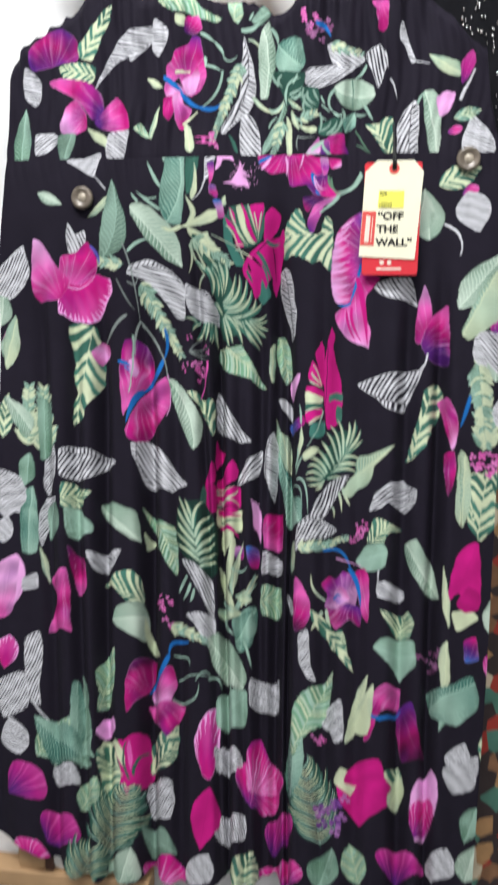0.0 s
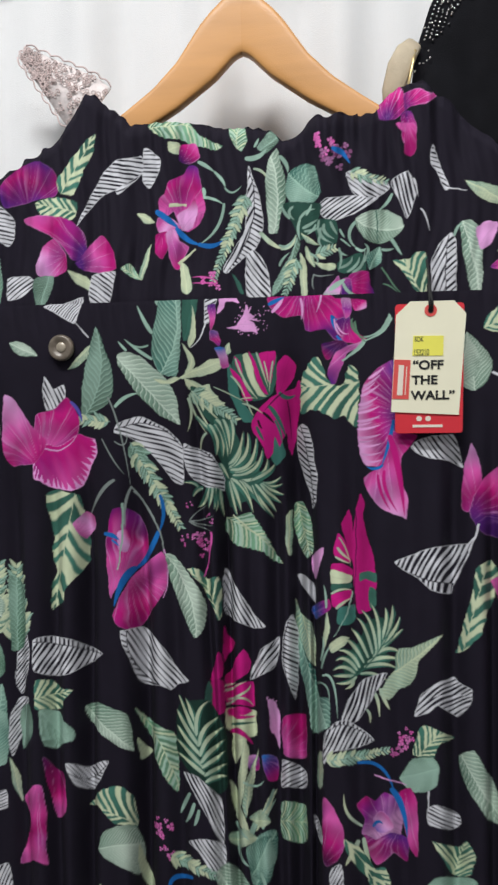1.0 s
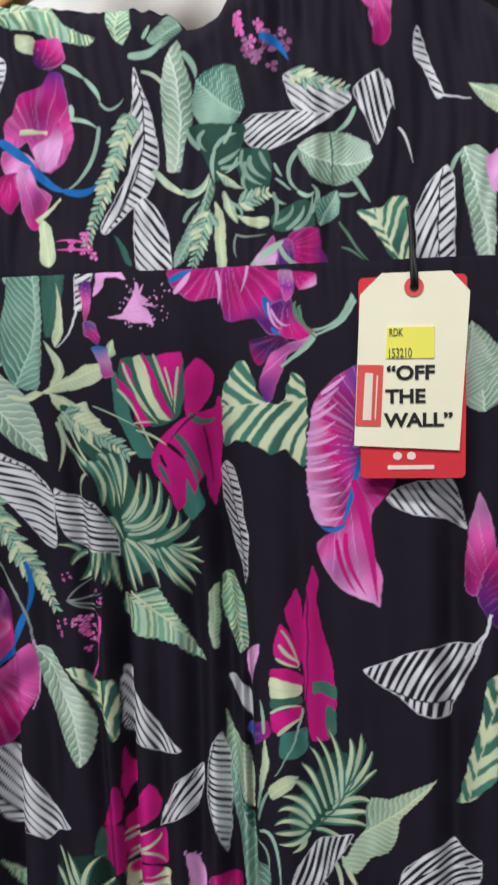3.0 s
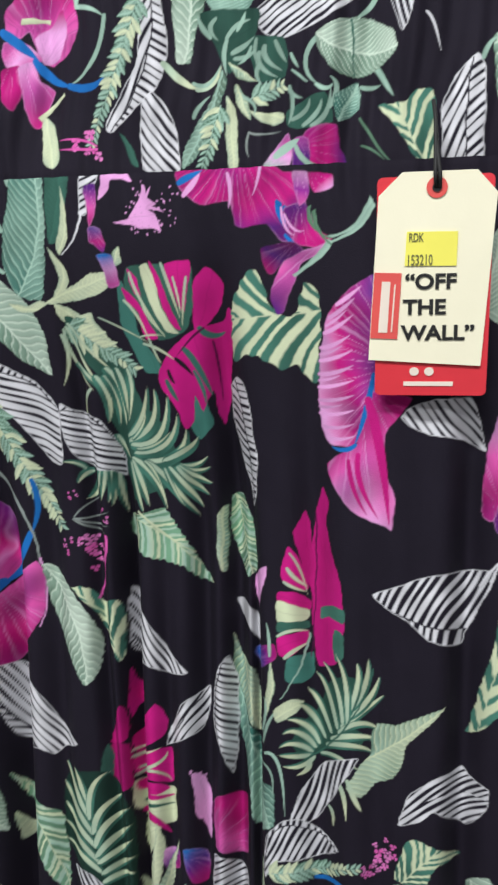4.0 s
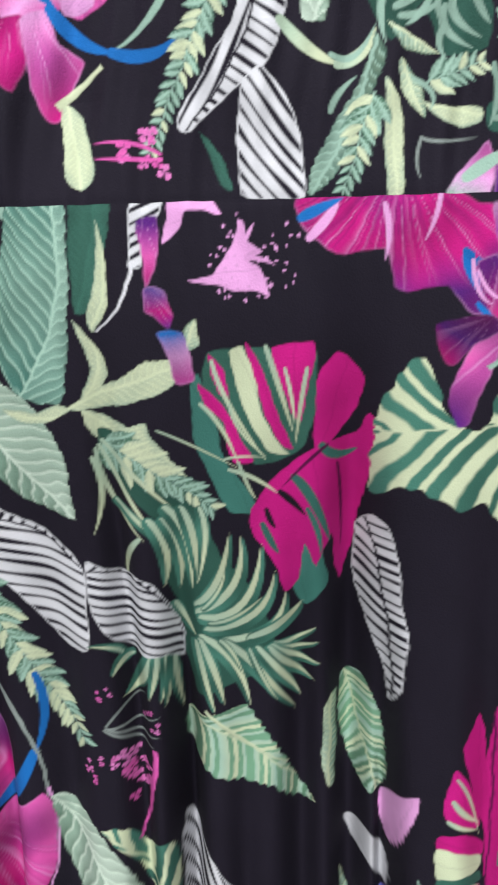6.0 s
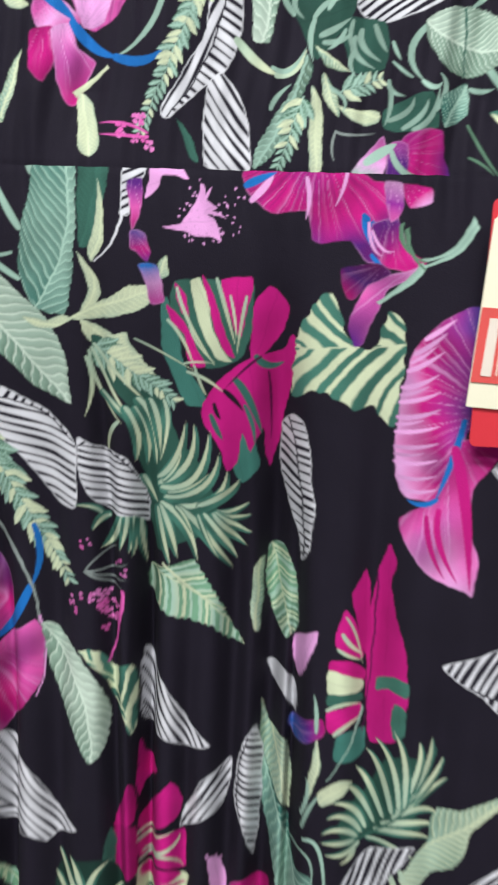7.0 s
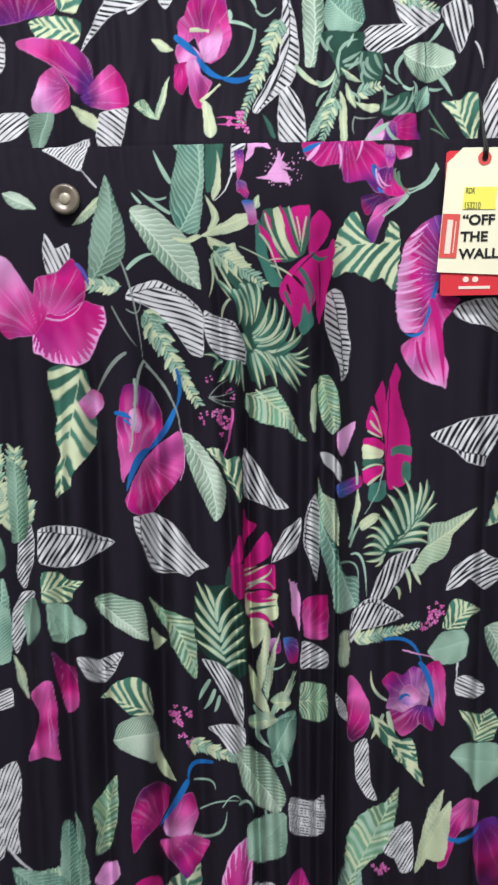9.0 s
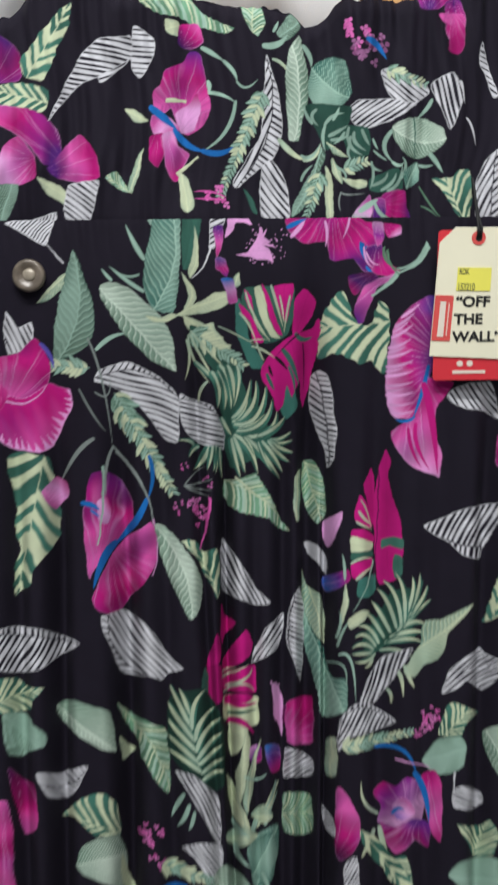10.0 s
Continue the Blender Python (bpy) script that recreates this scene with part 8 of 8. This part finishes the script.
def hang_tag():
    tag = empty("hang_tag", (0.0385, 0.7185, 1.3935), "cream and red cardboard hang tag with a yellow price sticker", "hang tag")
    tag.matrix_basis = pose(0.0385, 0.7165, 1.3966, 4.0, 0.0, 0)
    red = card("red_card", rounded(-0.02575, -0.09187, 0.02437, 0.00509, 0.0025), RED_CARD, tag, 0.0012, 0.0006, "red card behind the cream one")
    cream = card("cream_card", ((-0.01483, 0.00689), (0.01695, 0.00668), (0.02564, -0.00286), (0.0213, -0.07809), (-0.02882, -0.07523), (-0.02511, -0.00286)), CREAM_CARD, tag, 0.0, 0.0006, "cream card with bold black lettering")
    ring = [(0.0045 * math.cos(a), 0.0045 * math.sin(a)) for a in np.linspace(0, 2 * math.pi, 24, endpoint=False)]
    card("reinforcing_ring", ring, CORAL_INK, tag, -0.0005, 0.0003)
    card("eyelet", [(x * 0.45, z * 0.45) for x, z in ring], BLACK_INK, tag, -0.0009, 0.0003)
    st = card("price_sticker", ((-0.0125, -0.01833), (0.00954, -0.01876), (0.00932, -0.03348), (-0.01325, -0.03306)), YELLOW, tag, -0.0005, 0.0003, "yellow price sticker with grey stamped figures")
    tag_text("RDK", 0.0052, -0.01166, -0.02268, st, GREY_INK, -0.0007, 0.62)
    tag_text("153210", 0.0064, -0.0125, -0.03285, st, GREY_INK, -0.0007, 0.60)
    card("coral_panel", ((-0.02649, -0.03571), (-0.01441, -0.03624), (-0.01589, -0.0657), (-0.02808, -0.06517)), CORAL_INK, tag, -0.0005, 0.0003, "coral panel with an upright mark")
    card("mark_bar", ((-0.0231, -0.03974), (-0.01929, -0.03995), (-0.02045, -0.06273), (-0.02458, -0.06252)), PALE_INK, tag, -0.0008, 0.0002)
    card("mark_line", ((-0.01759, -0.04111), (-0.01695, -0.04111), (-0.01823, -0.06231), (-0.01886, -0.06231)), PALE_INK, tag, -0.0008, 0.0002)
    for body, x, z in (("\u201cOFF", -0.01293, -0.04323), ("THE", -0.01356, -0.05446), ("WALL\u201d", -0.01399, -0.06601)):
        tag_text(body, 0.0092, x, z, cream, BLACK_INK, -0.0004, 1.12)
    card("mark_bar", ((-0.01272, -0.08742), (0.00954, -0.08742), (0.00954, -0.08541), (-0.01272, -0.08541)), PALE_INK, tag, 0.0008, 0.0003)
    for dx in (-0.00795, -0.00127):
        card("round_mark", [(dx + 0.0022 * math.cos(a), -0.08074 + 0.0020 * math.sin(a)) for a in np.linspace(0, 6.283, 12, endpoint=False)], PALE_INK, tag, 0.0008, 0.0003)
    bm = bmesh.new()
    tube(bm, [(-0.0005, -0.001, 0.0), (-0.001, -0.002, 0.006), (-0.0008, 0.003, 0.014), (-0.001, 0.010, 0.03), (-0.002, 0.013, 0.038)], 0.0009, 8)
    tube(bm, [(0.0012, -0.001, 0.0), (0.0010, -0.002, 0.006), (0.0, 0.003, 0.014), (-0.001, 0.011, 0.03), (-0.002, 0.013, 0.038)], 0.0009, 8)
    part("cord", bm, CORD, tag, "thin black cord")


hang_tag()


# ---- neighbouring garments ----
def sheet_garment(name, xs, top, low, mat, y, label, category, fold=0.006):
    rs = np.linspace(0, 1, 90)
    X = np.repeat(xs[None, :], len(rs), 0)
    Z = low + (top(xs) - low)[None, :] * rs[:, None]
    Y = y + fold * np.sin(70 * X + 2 * Z) + 0.4 * fold * np.sin(150 * X - 3 * Z) + 0.5 * np.clip(xs[0] + 0.02 - X, 0, 1)
    thing = empty(name, (0, 0, 0), label, category)
    ob = new("cloth", grid_mesh("cloth", X, Y, Z, mat))
    ob.parent = thing
    so = ob.modifiers.new("thick", "SOLIDIFY")
    so.thickness = 0.0015
    return thing


def black_top():
    xs = np.linspace(0.028, 0.34, 120)
    top = lambda x: np.interp(x, (0.028, 0.032, 0.045, 0.065, 0.10, 0.2, 0.26, 0.34), (1.55, 1.600, 1.640, 1.668, 1.69, 1.70, 1.66, 1.5))
    thing = sheet_garment("beaded_top", xs, top, 1.22, BLACK_KNIT, 0.772, "black knitted top with silver beads round the neck", "top")
    rng = np.random.default_rng(3)
    bm = bmesh.new()
    n = 0
    while n < 700:
        x, z = rng.uniform(0.03, 0.30), rng.uniform(1.38, 1.70)
        t = float(top(np.array([x]))[0])
        near = (0.003 < t - z < 0.034 or x < 0.046 + 0.0 * z and x > 0.032) and z > 1.585
        field = x > 0.094 + 0.25 * max(0.0, 1.50 - z) * 0.5 and 1.40 < z < 1.555
        if z > t - 0.003 or not (near or field) or rng.random() < 0.2:
            continue
        y = 0.772 + 0.006 * math.sin(70 * x + 2 * z) + 0.0024 * math.sin(150 * x - 3 * z) - 0.0012
        bmesh.ops.create_icosphere(bm, subdivisions=1, radius=0.0011, matrix=pose(x, y, z, 0, rng.uniform(-20, 20), 0) @ Matrix.Diagonal((0.8, 0.7, 1.5 if field else 1.0, 1)))
        n += 1
    # rows of beads that follow the neckline
    for k in range(5):
        off = 0.004 + 0.0036 * k
        x = 0.036 + 0.001 * k
        while x < 0.2:
            t = float(top(np.array([x]))[0])
            slope = (float(top(np.array([x + 0.002]))[0]) - t) / 0.002
            nx, nz = slope / math.hypot(1, slope), -1 / math.hypot(1, slope)
            px, pz = x + off * nx, t + off * nz
            y = 0.772 + 0.006 * math.sin(70 * px + 2 * pz) + 0.0024 * math.sin(150 * px - 3 * pz) - 0.0012
            if rng.random() > 0.12:
                bmesh.ops.create_icosphere(bm, subdivisions=1, radius=0.0010, matrix=pose(px, y, pz))
            x += 0.0036 / math.hypot(1, slope) * rng.uniform(0.85, 1.15)
    tagged(part("beads", bm, BEADS, thing, "small silver beads"), kind="stuff")


black_top()


def busy_garment():
    xs = np.linspace(0.118, 0.30, 70)
    sheet_garment("patterned_dress", xs, lambda x: 1.32 + 0 * x, 0.42, BUSY, 0.793, "dark dress with a small rust, red and cream print", "dress")


busy_garment()


def lace_garment():
    thing = empty("lace_top", (-0.255, 0.775, 1.596), "dusty rose lace collar of a top behind the dress", "top")
    rng = np.random.default_rng(11)
    # a tapering band of lace: axis from the upper outer tip down towards the dress
    ax, az, bx, bz = -0.030, 0.040, 0.030, -0.012
    L = math.hypot(bx - ax, bz - az)
    dx, dz = (bx - ax) / L, (bz - az) / L
    bm = bmesh.new()
    for i in range(170):
        t, s = rng.uniform(0, 1), rng.uniform(-1, 1)
        w = 0.004 + 0.018 * min(1.0, 0.06 + 1.15 * t)
        px, pz = ax + dx * L * t - dz * s * w - 0.006, az + dz * L * t + dx * s * w - 0.010
        r = rng.uniform(0.0010, 0.0026)
        ring = [(px + r * math.cos(a), -0.004 + rng.uniform(-0.0003, 0.0003), pz + r * math.sin(a)) for a in np.linspace(0, 2 * math.pi, 11)]
        tube(bm, ring, 0.0004, 5)
    part("lacework", bm, LACE, thing, "rings and loops of lace thread")
    for s, nm in ((1, "scalloped_edge"), (-1, "scalloped_edge")):
        bm = bmesh.new()
        pts = []
        for i in range(61):
            t = i / 60
            w = s * (0.005 + 0.019 * min(1.0, 0.06 + 1.15 * t) + 0.0022 * abs(math.sin(t * 22)))
            pts.append((ax + dx * L * t - dz * w - 0.006, -0.004, az + dz * L * t + dx * w - 0.010))
        tube(bm, pts, 0.0007, 6)
        part(nm, bm, LACE, thing)
    bm = bmesh.new()
    ring_a, ring_b = [], []
    for i in range(25):
        t = i / 24
        w = 0.004 + 0.019 * min(1.0, 0.06 + 1.15 * t)
        cx, cz = ax + dx * L * t - 0.006, az + dz * L * t - 0.010
        ring_a.append(bm.verts.new((cx - dz * w, -0.002, cz + dx * w)))
        ring_b.append(bm.verts.new((cx + dz * w, -0.002, cz - dx * w)))
    for i in range(24):
        bm.faces.new((ring_a[i], ring_b[i], ring_b[i + 1], ring_a[i + 1]))
    r = bmesh.ops.extrude_face_region(bm, geom=bm.faces[:])
    bmesh.ops.translate(bm, vec=(0, 0.0008, 0), verts=[e for e in r["geom"] if isinstance(e, bmesh.types.BMVert)])
    part("net", bm, NET, thing, "pale net ground of the lace")


lace_garment()


def strap():
    thing = empty("shoulder_strap", (0.024, 0.768, 1.585), "beige shoulder strap with a gold edge beside the black top", "strap")
    bm = bmesh.new()
    tube(bm, [(-0.010, 0.004, -0.03), (-0.009, 0.0, -0.012), (-0.004, -0.004, 0.004), (0.002, -0.003, 0.016), (0.008, 0.004, 0.024)], lambda t: 0.0085 * (0.75 + 0.4 * math.sin(3.1 * t)), 10, 0.35)
    part("band", bm, BEIGE, thing)
    bm = bmesh.new()
    tube(bm, [(0.001, -0.004, -0.026), (0.003, -0.006, -0.008), (0.006, -0.006, 0.006), (0.008, -0.003, 0.016)], 0.0012, 6)
    part("gold_edge", bm, GOLD, thing, "thin gold edge")


strap()


# ---- low things beside the hem ----
def low_things():
    bench = empty("bench", (-0.42, 0.80, 0.0), "low wooden bench behind the hem of the dress", "bench")
    box_part("seat", TAN_WOOD, bench, (-0.28, -0.030, 0.56, 0.20, 0.0, 0.585))
    for x in (-0.26, 0.16):
        box_part("leg", TAN_WOOD, bench, (x, -0.028, 0.0, x + 0.03, -0.004, 0.56))
    post = empty("upright_board", (-0.365, 0.787, 0.585), "tan wooden board with a dark edge standing on the bench", "board")
    box_part("board", TAN_WOOD, post, (-0.022, -0.010, 0.0, 0.012, 0.010, 0.125))
    box_part("dark_edge", DARK_WOOD, post, (0.0125, -0.012, 0.0, 0.024, 0.010, 0.13), label="dark stained edge")
    bm = bmesh.new()
    bmesh.ops.create_icosphere(bm, subdivisions=4, radius=1.0)
    for v in bm.verts:
        k = 1 + 0.12 * noise.noise(v.co * 2.3) + 0.05 * noise.noise(v.co * 7)
        v.co = Vector((v.co.x * 0.062 * k, v.co.y * 0.013 * k, max(-0.03, v.co.z * 0.042 * k)))
    ob = part("cloth_bundle", bm, BUNDLE)
    ob.location = (-0.305, 0.786, 0.615)
    tagged(ob, "crumpled white cloth bundle lying on the bench", "bundle")


low_things()


def ceiling_lamp(x, y):
    lamp = empty("ceiling_lamp", (x, y, 2.7), "long white ceiling lamp", "lamp", "ceiling lamps")
    box_part("housing", LAMP_WHITE, lamp, (-0.62, -0.14, -0.05, 0.62, 0.14, 0.0), 0.006)


ceiling_lamp(-0.30, -0.30)
ceiling_lamp(0.45, -1.10)
